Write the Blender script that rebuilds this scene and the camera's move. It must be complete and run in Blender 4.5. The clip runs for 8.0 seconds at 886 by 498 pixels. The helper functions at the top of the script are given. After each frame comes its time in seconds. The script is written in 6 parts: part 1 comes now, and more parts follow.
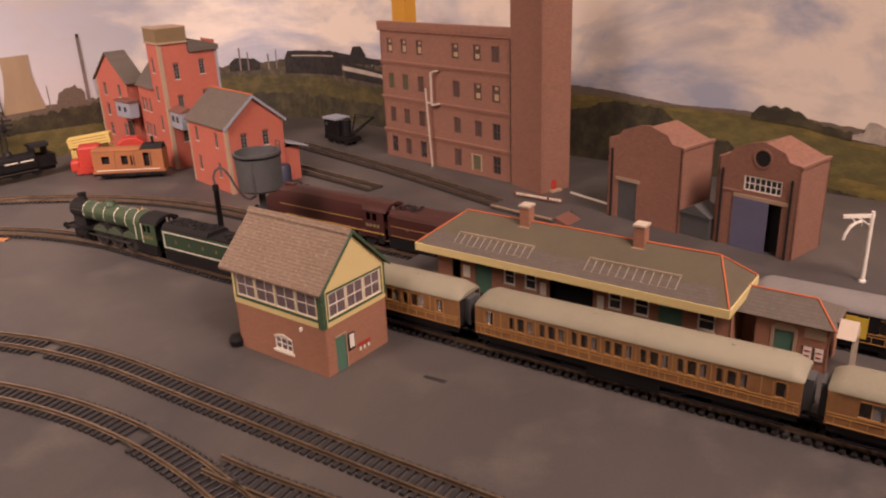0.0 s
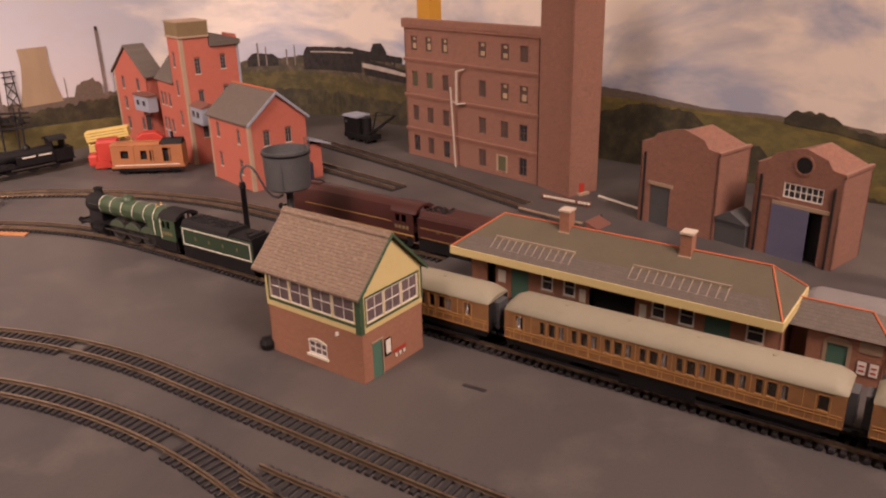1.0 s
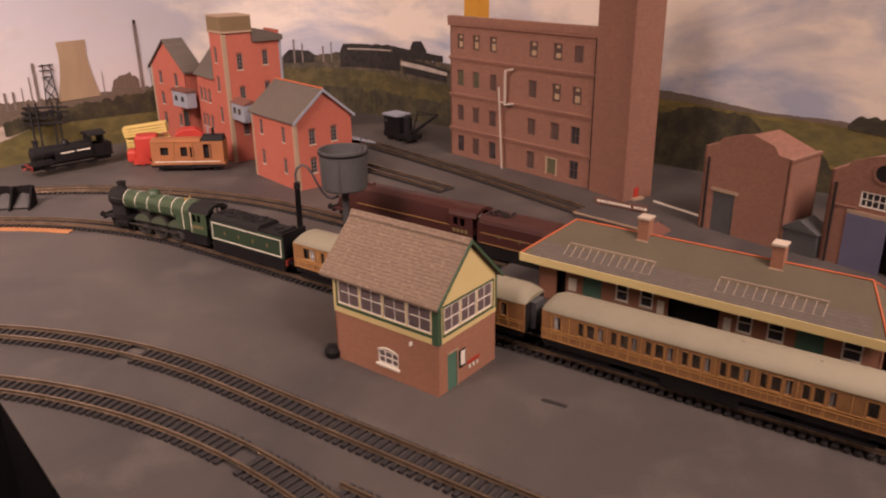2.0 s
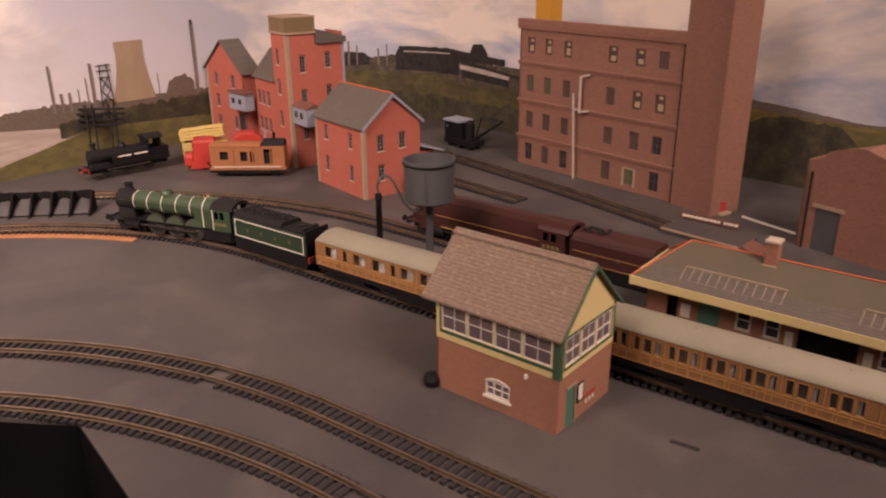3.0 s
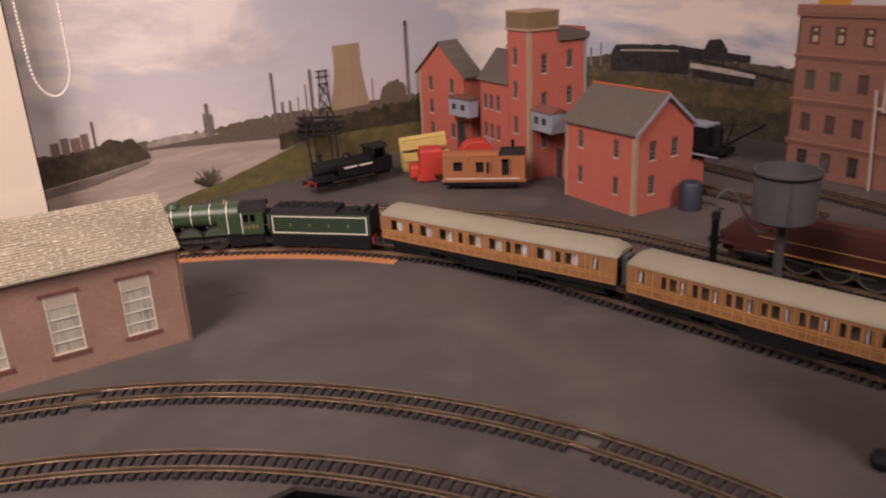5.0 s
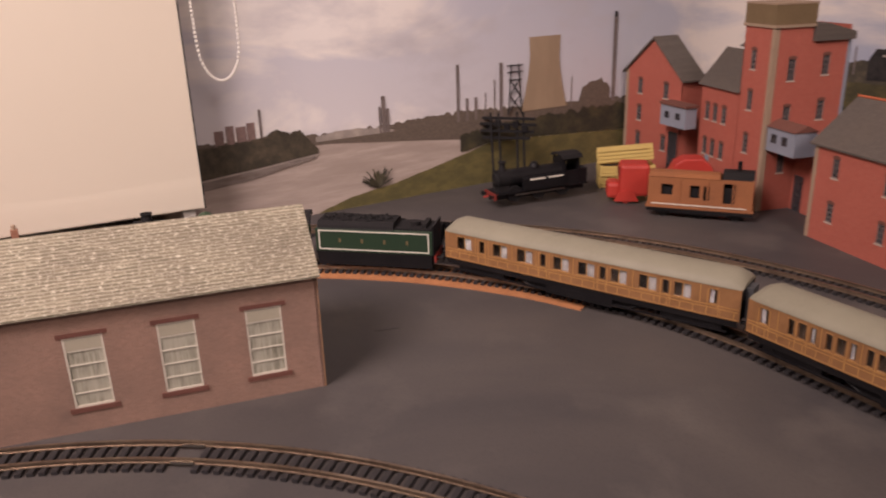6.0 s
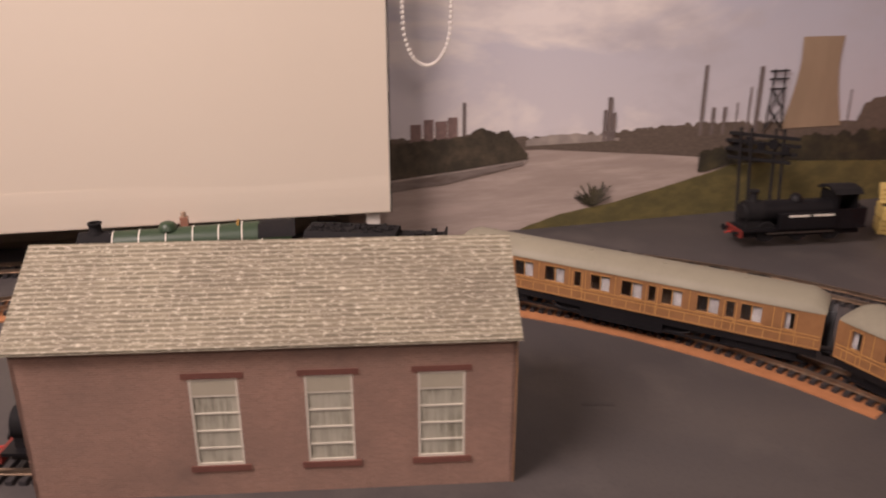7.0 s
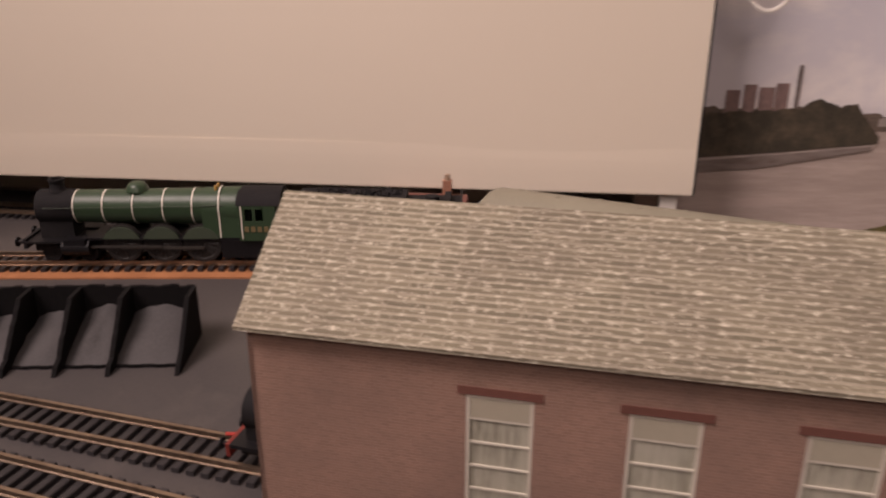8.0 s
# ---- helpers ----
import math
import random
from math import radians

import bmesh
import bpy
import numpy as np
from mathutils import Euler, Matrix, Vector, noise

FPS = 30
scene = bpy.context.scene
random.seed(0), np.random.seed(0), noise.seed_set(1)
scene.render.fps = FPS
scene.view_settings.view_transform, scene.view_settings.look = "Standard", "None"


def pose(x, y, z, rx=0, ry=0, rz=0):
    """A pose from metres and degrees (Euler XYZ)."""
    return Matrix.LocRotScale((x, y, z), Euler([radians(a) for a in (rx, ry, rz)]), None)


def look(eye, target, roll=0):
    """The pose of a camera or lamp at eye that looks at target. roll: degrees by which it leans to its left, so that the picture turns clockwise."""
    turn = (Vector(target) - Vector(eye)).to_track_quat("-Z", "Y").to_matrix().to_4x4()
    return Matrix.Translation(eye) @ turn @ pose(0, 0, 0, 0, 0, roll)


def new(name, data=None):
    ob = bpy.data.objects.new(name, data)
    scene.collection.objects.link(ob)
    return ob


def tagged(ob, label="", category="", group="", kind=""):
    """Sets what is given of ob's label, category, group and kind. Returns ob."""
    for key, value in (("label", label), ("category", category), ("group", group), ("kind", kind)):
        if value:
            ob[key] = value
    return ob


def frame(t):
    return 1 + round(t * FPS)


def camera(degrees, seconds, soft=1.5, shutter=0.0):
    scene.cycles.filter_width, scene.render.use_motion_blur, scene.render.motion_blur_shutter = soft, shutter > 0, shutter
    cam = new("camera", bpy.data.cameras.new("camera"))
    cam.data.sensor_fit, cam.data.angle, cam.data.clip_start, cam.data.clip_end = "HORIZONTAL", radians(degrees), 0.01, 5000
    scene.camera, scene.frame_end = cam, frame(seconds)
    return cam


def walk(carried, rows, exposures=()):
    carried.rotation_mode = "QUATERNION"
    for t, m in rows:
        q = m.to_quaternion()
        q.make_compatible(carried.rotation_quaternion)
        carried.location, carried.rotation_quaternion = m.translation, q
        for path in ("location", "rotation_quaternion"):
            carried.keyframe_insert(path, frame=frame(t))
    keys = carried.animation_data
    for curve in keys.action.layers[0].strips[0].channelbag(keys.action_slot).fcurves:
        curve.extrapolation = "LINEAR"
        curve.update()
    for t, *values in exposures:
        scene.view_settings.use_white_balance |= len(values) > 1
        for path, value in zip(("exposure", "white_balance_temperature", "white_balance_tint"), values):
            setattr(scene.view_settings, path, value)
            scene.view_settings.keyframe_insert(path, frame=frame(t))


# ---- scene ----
cam = camera(59.0, 8.0, soft=2.1, shutter=0.3)
# seconds, eye in metres, yaw to the left of +y, pitch, lean
PATH = [
    (0.0, 0.0112, 0.1272, 0.3177, 3.66, -20.93, -2.36),
    (0.5, -0.0048, 0.1364, 0.3173, 3.58, -20.93, -1.78),
    (1.0, -0.0206, 0.1438, 0.3169, 3.81, -21.05, -1.42),
    (2.5, -0.1096, 0.187, 0.3124, 5.02, -21.12, -0.27),
    (3.0, -0.1472, 0.2113, 0.3117, 6.1, -20.99, -0.34),
    (3.5, -0.2, 0.2333, 0.3162, 7.3, -21.21, -1.17),
    (4.0, -0.2693, 0.2386, 0.3248, 8.31, -21.2, -1.89),
    (4.2, -0.2919, 0.2272, 0.3258, 9.44, -21.12, -1.6),
    (5.3, -0.3854, 0.3486, 0.2777, 17.34, -19.82, -1.86),
    (5.5, -0.4029, 0.3785, 0.2791, 20.35, -20.0, -0.61),
    (6.0, -0.4151, 0.443, 0.2703, 27.87, -20.06, -1.8),
    (6.5, -0.4675, 0.5043, 0.2591, 34.57, -19.83, -0.5),
    (7.0, -0.5125, 0.5511, 0.2476, 42.07, -19.99, -0.0),
    (7.5, -0.5692, 0.5804, 0.2276, 51.26, -20.68, -0.55),
    (8.0, -0.626, 0.5857, 0.205, 58.9, -20.96, 0.09),
]
walk(cam, [(t, pose(x, y, z, 90 + p, 0, yaw) @ pose(0, 0, 0, 0, 0, roll)) for t, x, y, z, yaw, p, roll in PATH],
     exposures=((0, -0.08, 7400, 17), (2.5, -0.2, 7400, 18.5), (4, -0.5, 6950, 15.5), (5.5, -0.68, 6550, 12.5), (6.5, -0.84, 6550, 12), (7, -0.92, 6550, 12), (7.5, -1.06, 6600, 12), (8, -1.2, 6600, 13)))

# ---- light ----
world = bpy.data.worlds.new("room")
scene.world = world
world.use_nodes = True
world.node_tree.nodes["Background"].inputs[0].default_value = (0.05, 0.045, 0.04, 1)
world.node_tree.nodes["Background"].inputs[1].default_value = 0.3


def lamp(name, eye, target, size, watts, colour, spread=180):
    data = bpy.data.lights.new(name, "AREA")
    data.shape, data.size, data.energy, data.color = "DISK", size, watts, colour
    data.spread = math.radians(spread)
    ob = new(name, data)
    ob.matrix_world = look(eye, target)
    return ob


lamp("ceiling_lamp", (-0.98, -0.02, 1.15), (-0.98, 0.95, 0.25), 0.7, 15.0, (1.0, 0.81, 0.775), 90)
lamp("ceiling_lamp", (0.8, -0.1, 1.4), (0.45, 0.6, 0.0), 0.8, 21.0, (1.0, 0.80, 0.755), 115)

# ---- tools: all builders work in millimetres of the model ----
MM = 0.001


class Geo:
    """Vertices and faces of one mesh, in millimetres."""

    def __init__(self):
        self.v, self.f = [], []

    def add(self, verts, faces, m=None):
        n = len(self.v)
        for p in verts:
            p = Vector(p)
            self.v.append(m @ p if m else p)
        self.f += [[n + i for i in f] for f in faces]
        return self

    def box(self, x0, y0, z0, x1, y1, z1, m=None):
        v = [(x, y, z) for z in (z0, z1) for x, y in ((x0, y0), (x1, y0), (x1, y1), (x0, y1))]
        return self.add(v, [(3, 2, 1, 0), (4, 5, 6, 7), (0, 1, 5, 4), (1, 2, 6, 5), (2, 3, 7, 6), (3, 0, 4, 7)], m)

    def prism(self, poly, a, b, axis="y", m=None):
        """A polygon drawn in the two other axes, drawn out along axis from a to b."""
        put = {"y": lambda p, s: (p[0], s, p[1]), "x": lambda p, s: (s, p[0], p[1]), "z": lambda p, s: (p[0], p[1], s)}[axis]
        n = len(poly)
        v = [put(p, a) for p in poly] + [put(p, b) for p in poly]
        return self.add(v, [tuple(range(n)), tuple(range(2 * n - 1, n - 1, -1))] + [(i, i + n, (i + 1) % n + n, (i + 1) % n) for i in range(n)], m)

    def rod(self, p, q, r, r2=None, n=12, caps=True):
        p, q = Vector(p), Vector(q)
        turn = (q - p).to_track_quat("Z", "Y").to_matrix()
        r2 = r if r2 is None else r2
        v = []
        for c, k in ((p, r), (q, r2)):
            v += [c + turn @ Vector((k * math.cos(6.28319 * i / n), k * math.sin(6.28319 * i / n), 0)) for i in range(n)]
        f = [(i, (i + 1) % n, n + (i + 1) % n, n + i) for i in range(n)]
        return self.add(v, f + ([tuple(range(n - 1, -1, -1)), tuple(range(n, 2 * n))] if caps else []))

    def lathe(self, profile, n=20, m=None):
        """Profile of (radius, height) turned about z."""
        v, k = [], len(profile)
        for i in range(n):
            a = 6.283185 * i / n
            v += [(r * math.cos(a), r * math.sin(a), z) for r, z in profile]
        f = [(i * k + j, (i + 1) % n * k + j, (i + 1) % n * k + j + 1, i * k + j + 1) for i in range(n) for j in range(k - 1)]
        return self.add(v, f, m)

    def tube(self, pts, r, n=8):
        for a, b in zip(pts, pts[1:]):
            self.rod(a, b, r, n=n)
        return self

    def wall(self, w, h, t, holes=(), m=None, x0=0.0, z0=0.0):
        """An upright wall along x, from y = 0 to t, with real openings (x0, z0, x1, z1)."""
        xs = sorted({x0, w, *[k for q in holes for k in (q[0], q[2])]})
        zs = sorted({z0, h, *[k for q in holes for k in (q[1], q[3])]})
        solid = lambda i, j: 0 <= i < len(xs) - 1 and 0 <= j < len(zs) - 1 and not any(q[0] - 0.01 <= xs[i] and xs[i + 1] <= q[2] + 0.01 and q[1] - 0.01 <= zs[j] and zs[j + 1] <= q[3] + 0.01 for q in holes)
        for i in range(len(xs) - 1):
            for j in range(len(zs) - 1):
                if not solid(i, j):
                    continue
                a, b, c, d = xs[i], xs[i + 1], zs[j], zs[j + 1]
                v = [(a, 0, c), (b, 0, c), (b, 0, d), (a, 0, d), (a, t, c), (b, t, c), (b, t, d), (a, t, d)]
                f = [(0, 1, 2, 3), (5, 4, 7, 6)]
                for (di, dj), q in (((-1, 0), (4, 0, 3, 7)), ((1, 0), (1, 5, 6, 2)), ((0, -1), (4, 5, 1, 0)), ((0, 1), (3, 2, 6, 7))):
                    if not solid(i + di, j + dj):
                        f.append(q)
                self.add(v, f, m)
        return self


def finish(ob, bevel, smooth):
    if bevel:
        mod = ob.modifiers.new("worn_edge", "BEVEL")
        mod.width, mod.segments, mod.limit_method, mod.angle_limit = bevel * MM, 2, "ANGLE", 0.6
    if smooth:
        for p in ob.data.polygons:
            p.use_smooth = True
        ob.data.set_sharp_from_angle(angle=0.7)


def mesh(name, geo, material):
    me = bpy.data.meshes.new(name)
    me.from_pydata([p * MM for p in geo.v], [], geo.f)
    me.validate()
    bm = bmesh.new()
    bm.from_mesh(me)
    bmesh.ops.remove_doubles(bm, verts=bm.verts, dist=0.000002)
    bmesh.ops.recalc_face_normals(bm, faces=bm.faces)
    bm.to_mesh(me)
    bm.free()
    me.materials.append(material)
    return me


def part(name, geo, material, parent, label="", m=None, bevel=0.0, smooth=False):
    """One mesh object under a thing or under a part."""
    ob = new(name, mesh(name, geo, material))
    ob.parent = parent
    if m is not None:
        ob.matrix_basis = m
    finish(ob, bevel, smooth)
    return tagged(ob, label) if label else ob


def at(x, y, z=0.0, turn=0.0):
    return pose(x * MM, y * MM, z * MM, 0, 0, turn)


def thing(name, m, label, category, group="", kind=""):
    ob = new(name)
    ob.empty_display_size = 0.02
    ob.matrix_basis = m
    return tagged(ob, label, category, group, kind)


def lone(name, geo, material, label, category, m=None, kind="", bevel=0.0, smooth=False, group=""):
    """A thing of one mesh."""
    ob = new(name, mesh(name, geo, material))
    if m is not None:
        ob.matrix_basis = m
    finish(ob, bevel, smooth)
    return tagged(ob, label, category, group, kind)


# ---- materials ----
def shader(name, rough=0.6, metal=0.0, spec=0.4):
    mat = bpy.data.materials.new(name)
    mat.use_nodes = True
    b = mat.node_tree.nodes["Principled BSDF"]
    b.inputs["Roughness"].default_value, b.inputs["Metallic"].default_value = rough, metal
    b.inputs["Specular IOR Level"].default_value = spec
    return mat, mat.node_tree, b


def node(tree, kind, links=(), **values):
    n = tree.nodes.new(kind)
    for k, v in values.items():
        n.inputs[k.replace("_", " ")].default_value = v
    for k, s in links:
        tree.links.new(s, n.inputs[k])
    return n


def mixed(tree, fac, a, b):
    n = tree.nodes.new("ShaderNodeMix")
    n.data_type = "RGBA"
    for i, s in ((0, fac), (6, a), (7, b)):
        if isinstance(s, (tuple, float, int)):
            n.inputs[i].default_value = (*s, 1) if isinstance(s, tuple) else s
        else:
            tree.links.new(s, n.inputs[i])
    return n.outputs[2]


def ramp(tree, fac, lo, hi):
    n = node(tree, "ShaderNodeMapRange", [(0, fac)])
    n.inputs[1].default_value, n.inputs[2].default_value = lo, hi
    return n.outputs[0]


def worn(name, base, dark, rough=0.6, metal=0.0, big=25.0, fine=400.0, amount=0.6, bump=0.15, spec=0.4):
    """Paint, card or plastic with stains at two scales and a fine grain."""
    mat, t, b = shader(name, rough, metal, spec)
    co = node(t, "ShaderNodeTexCoord").outputs["Object"]
    n1 = node(t, "ShaderNodeTexNoise", [("Vector", co)], Scale=big, Detail=5.0, Roughness=0.6)
    n2 = node(t, "ShaderNodeTexNoise", [("Vector", co)], Scale=fine, Detail=3.0)
    f = node(t, "ShaderNodeMath", [(0, ramp(t, n1.outputs[0], 0.35, 0.7)), (1, n2.outputs[0])])
    f.operation = "MULTIPLY"
    g = node(t, "ShaderNodeMath", [(0, f.outputs[0])])
    g.operation = "MULTIPLY"
    g.inputs[1].default_value = amount * 2
    t.links.new(mixed(t, g.outputs[0], base, dark), b.inputs["Base Color"])
    r = node(t, "ShaderNodeMapRange", [(0, n1.outputs[0])])
    r.inputs[3].default_value, r.inputs[4].default_value = max(rough - 0.12, 0.05), min(rough + 0.15, 1)
    t.links.new(r.outputs[0], b.inputs["Roughness"])
    bu = node(t, "ShaderNodeBump", [("Height", n2.outputs[0])], Strength=bump, Distance=0.0006)
    t.links.new(bu.outputs[0], b.inputs["Normal"])
    return mat


def coursed(name, a, b_, mortar, w, h, gap=0.12, rough=0.8, bump=0.2, stain=(0.5, 0.5, 0.5), stain_amount=0.3, squash=0.0, lines=None, along_x=False):
    """Printed brick or slate courses; w and h in millimetres."""
    mat, t, b = shader(name, rough, 0, 0.25)
    co = node(t, "ShaderNodeTexCoord").outputs["Object"]
    sep = node(t, "ShaderNodeSeparateXYZ", [(0, co)])
    u = node(t, "ShaderNodeMath", [(0, sep.outputs[0]), (1, sep.outputs[1])])
    v = node(t, "ShaderNodeCombineXYZ", [(0, sep.outputs[0] if along_x else u.outputs[0]), (1, sep.outputs[2])])
    wob = node(t, "ShaderNodeTexNoise", [("Vector", co)], Scale=90.0, Detail=2.0)
    vv = node(t, "ShaderNodeVectorMath", [(0, v.outputs[0])])
    vv.operation = "MULTIPLY_ADD"
    vv.inputs[1].default_value = (1, 1, 1)
    off = node(t, "ShaderNodeVectorMath", [(0, wob.outputs[1])])
    off.operation = "SCALE"
    off.inputs[3].default_value = squash * MM
    t.links.new(off.outputs[0], vv.inputs[2])
    br = node(t, "ShaderNodeTexBrick", [("Vector", vv.outputs[0])], Scale=0.25 / (h * MM), Mortar_Size=gap * 0.125, Brick_Width=0.25 * w / h, Row_Height=0.25, Mortar_Smooth=0.4, Bias=0.0)
    for i, c in ((1, a), (2, b_), (3, mortar)):
        br.inputs[i].default_value = (*c, 1)
    n1 = node(t, "ShaderNodeTexNoise", [("Vector", co)], Scale=22.0, Detail=6.0, Roughness=0.65)
    n2 = node(t, "ShaderNodeTexNoise", [("Vector", co)], Scale=330.0, Detail=3.0)
    m = node(t, "ShaderNodeMath", [(0, ramp(t, n1.outputs[0], 0.4, 0.75))])
    m.operation = "MULTIPLY"
    m.inputs[1].default_value = stain_amount
    c1 = mixed(t, m.outputs[0], br.outputs[0], stain)
    k = node(t, "ShaderNodeMath", [(0, ramp(t, n2.outputs[0], 0.35, 0.75))])
    k.operation = "MULTIPLY"
    k.inputs[1].default_value = 0.2
    c2 = mixed(t, k.outputs[0], c1, tuple(0.55 * x for x in a))
    if lines:
        # bright torn lower edges of the courses, broken along their length
        st = node(t, "ShaderNodeVectorMath", [(0, v.outputs[0])])
        st.operation = "MULTIPLY"
        st.inputs[1].default_value = (260, 1500 / h, 1)
        n3 = node(t, "ShaderNodeTexNoise", [("Vector", st.outputs[0])], Scale=1.0, Detail=3.0, Roughness=0.7)
        c2 = mixed(t, ramp(t, n3.outputs[0], 0.53, 0.74), c2, lines)
    t.links.new(c2, b.inputs["Base Color"])
    bu = node(t, "ShaderNodeBump", [("Height", br.outputs[1])], Strength=bump, Distance=0.0004)
    bu.invert = True
    t.links.new(bu.outputs[0], b.inputs["Normal"])
    return mat


def board_paint():
    """Grey-brown emulsion on the board: cloudy patches, smears and fine grit."""
    mat, t, b = shader("grey_board_paint", 0.52, 0, 0.35)
    co = node(t, "ShaderNodeTexCoord").outputs["Object"]
    n1 = node(t, "ShaderNodeTexNoise", [("Vector", co)], Scale=3.2, Detail=6.0, Roughness=0.6, Distortion=0.8)
    n2 = node(t, "ShaderNodeTexNoise", [("Vector", co)], Scale=14.0, Detail=5.0, Roughness=0.6)
    n3 = node(t, "ShaderNodeTexNoise", [("Vector", co)], Scale=420.0, Detail=3.0)
    c = mixed(t, ramp(t, n1.outputs[0], 0.36, 0.66), (0.056, 0.0505, 0.0515), (0.089, 0.077, 0.0705))
    c = mixed(t, ramp(t, n2.outputs[0], 0.52, 0.8), c, (0.115, 0.10, 0.09))
    k = node(t, "ShaderNodeMath", [(0, ramp(t, n3.outputs[0], 0.5, 0.8))])
    k.operation = "MULTIPLY"
    k.inputs[1].default_value = 0.35
    t.links.new(mixed(t, k.outputs[0], c, (0.04, 0.037, 0.037)), b.inputs["Base Color"])
    r = node(t, "ShaderNodeMapRange", [(0, n2.outputs[0])])
    r.inputs[3].default_value, r.inputs[4].default_value = 0.42, 0.68
    t.links.new(r.outputs[0], b.inputs["Roughness"])
    bu = node(t, "ShaderNodeBump", [("Height", n3.outputs[0])], Strength=0.12, Distance=0.0005)
    t.links.new(bu.outputs[0], b.inputs["Normal"])
    return mat


M_board = board_paint()
M_cork = worn("cork", (0.42, 0.18, 0.075), (0.25, 0.10, 0.04), 0.85, big=60, fine=900)
M_sleeper = worn("sleeper_plastic", (0.023, 0.021, 0.0225), (0.042, 0.038, 0.039), 0.55)
M_rail = worn("nickel_rail", (0.36, 0.275, 0.20), (0.15, 0.105, 0.075), 0.33, 0.85, big=40, amount=0.7)
M_teak = worn("teak_finish", (0.28, 0.141, 0.06), (0.17, 0.081, 0.035), 0.42, big=60, fine=250)
M_cream = worn("stone_roof_paint", (0.245, 0.225, 0.165), (0.195, 0.176, 0.128), 0.6, big=20)
M_black = worn("black_plastic", (0.0065, 0.006, 0.007), (0.014, 0.0125, 0.0135), 0.5, spec=0.22)
M_matte = worn("sooty_black", (0.011, 0.0102, 0.0108), (0.023, 0.0205, 0.0205), 0.8, spec=0.2)
M_green = worn("apple_green_paint", (0.034, 0.060, 0.031), (0.026, 0.047, 0.025), 0.38, big=50, amount=0.4)
M_line = worn("white_lining", (0.72, 0.68, 0.58), (0.6, 0.56, 0.48), 0.5)
M_gold = worn("gold_lining", (0.42, 0.25, 0.07), (0.34, 0.2, 0.06), 0.5)
M_dullgold = worn("dull_gold_lining", (0.30, 0.17, 0.06), (0.22, 0.12, 0.045), 0.5)
M_red = worn("signal_red", (0.42, 0.04, 0.028), (0.33, 0.033, 0.024), 0.5)
M_maroon = worn("maroon_paint", (0.050, 0.016, 0.014), (0.036, 0.012, 0.011), 0.4, amount=0.4)
M_steel = worn("bright_steel", (0.35, 0.33, 0.30), (0.15, 0.14, 0.13), 0.35, 1.0)
M_brick = coursed("printed_brick", (0.33, 0.155, 0.10), (0.285, 0.132, 0.086), (0.35, 0.195, 0.135), 3.0, 1.0, gap=0.08, bump=0.12, stain=(0.25, 0.13, 0.09))
M_millbrick = coursed("mill_brick", (0.28, 0.132, 0.094), (0.205, 0.10, 0.074), (0.30, 0.172, 0.127), 3.0, 1.0, stain=(0.20, 0.11, 0.085), stain_amount=0.5)
M_redbrick = coursed("bright_red_brick", (0.44, 0.122, 0.086), (0.385, 0.106, 0.076), (0.42, 0.17, 0.125), 3.0, 1.0, stain=(0.34, 0.09, 0.065))
M_shedbrick = coursed("shed_brick_paper", (0.33, 0.20, 0.15), (0.27, 0.165, 0.125), (0.37, 0.25, 0.195), 3.6, 1.2, gap=0.22, stain=(0.19, 0.13, 0.105), stain_amount=0.8, squash=0.25)
M_slate = coursed("grey_slate_paper", (0.125, 0.105, 0.09), (0.105, 0.09, 0.078), (0.07, 0.06, 0.053), 3.5, 1.7, stain=(0.14, 0.105, 0.08), along_x=True)
M_boxroof = coursed("brown_slate_paper", (0.215, 0.155, 0.115), (0.19, 0.135, 0.10), (0.125, 0.088, 0.066), 17.0, 2.1, 0.22, stain=(0.15, 0.105, 0.078), squash=0.9, bump=0.35, lines=(0.31, 0.235, 0.175), along_x=True)
M_shedroof = coursed("olive_slate_paper", (0.25, 0.22, 0.152), (0.155, 0.136, 0.093), (0.36, 0.32, 0.24), 16.0, 1.5, 0.5, stain=(0.15, 0.125, 0.094), stain_amount=0.7, squash=0.42, bump=0.5, lines=(0.66, 0.60, 0.475), along_x=True)
M_starof = worn("felt_roof", (0.105, 0.088, 0.058), (0.085, 0.07, 0.05), 0.85)
M_stone = worn("buff_stone", (0.36, 0.26, 0.18), (0.26, 0.18, 0.12), 0.8)
M_yellow = worn("cream_yellow_paint", (0.60, 0.49, 0.235), (0.53, 0.42, 0.20), 0.6)
M_boxgreen = worn("dark_green_paint", (0.042, 0.088, 0.05), (0.032, 0.068, 0.04), 0.55)
M_doorgreen = worn("sea_green_door", (0.07, 0.16, 0.118), (0.055, 0.125, 0.095), 0.55)
M_white = worn("white_paint", (0.74, 0.70, 0.63), (0.6, 0.56, 0.5), 0.5)
M_orange = worn("orange_ridge_tile", (0.50, 0.125, 0.05), (0.40, 0.10, 0.045), 0.7)
M_window = worn("dark_window_print", (0.03, 0.028, 0.032), (0.07, 0.065, 0.07), 0.25)
M_pane = worn("mauve_window_print", (0.15, 0.11, 0.115), (0.07, 0.055, 0.06), 0.3, big=70)
M_tank = worn("grey_tank_paint", (0.072, 0.073, 0.076), (0.045, 0.046, 0.048), 0.6)
M_bluedoor = worn("slate_blue_door", (0.115, 0.115, 0.185), (0.09, 0.09, 0.15), 0.6)
M_blueclad = worn("pale_blue_cladding", (0.26, 0.28, 0.33), (0.2, 0.22, 0.26), 0.6)
M_blind = worn("cream_blind_fabric", (0.70, 0.625, 0.51), (0.66, 0.585, 0.47), 0.75, big=4, fine=1500, amount=0.3, bump=0.05)
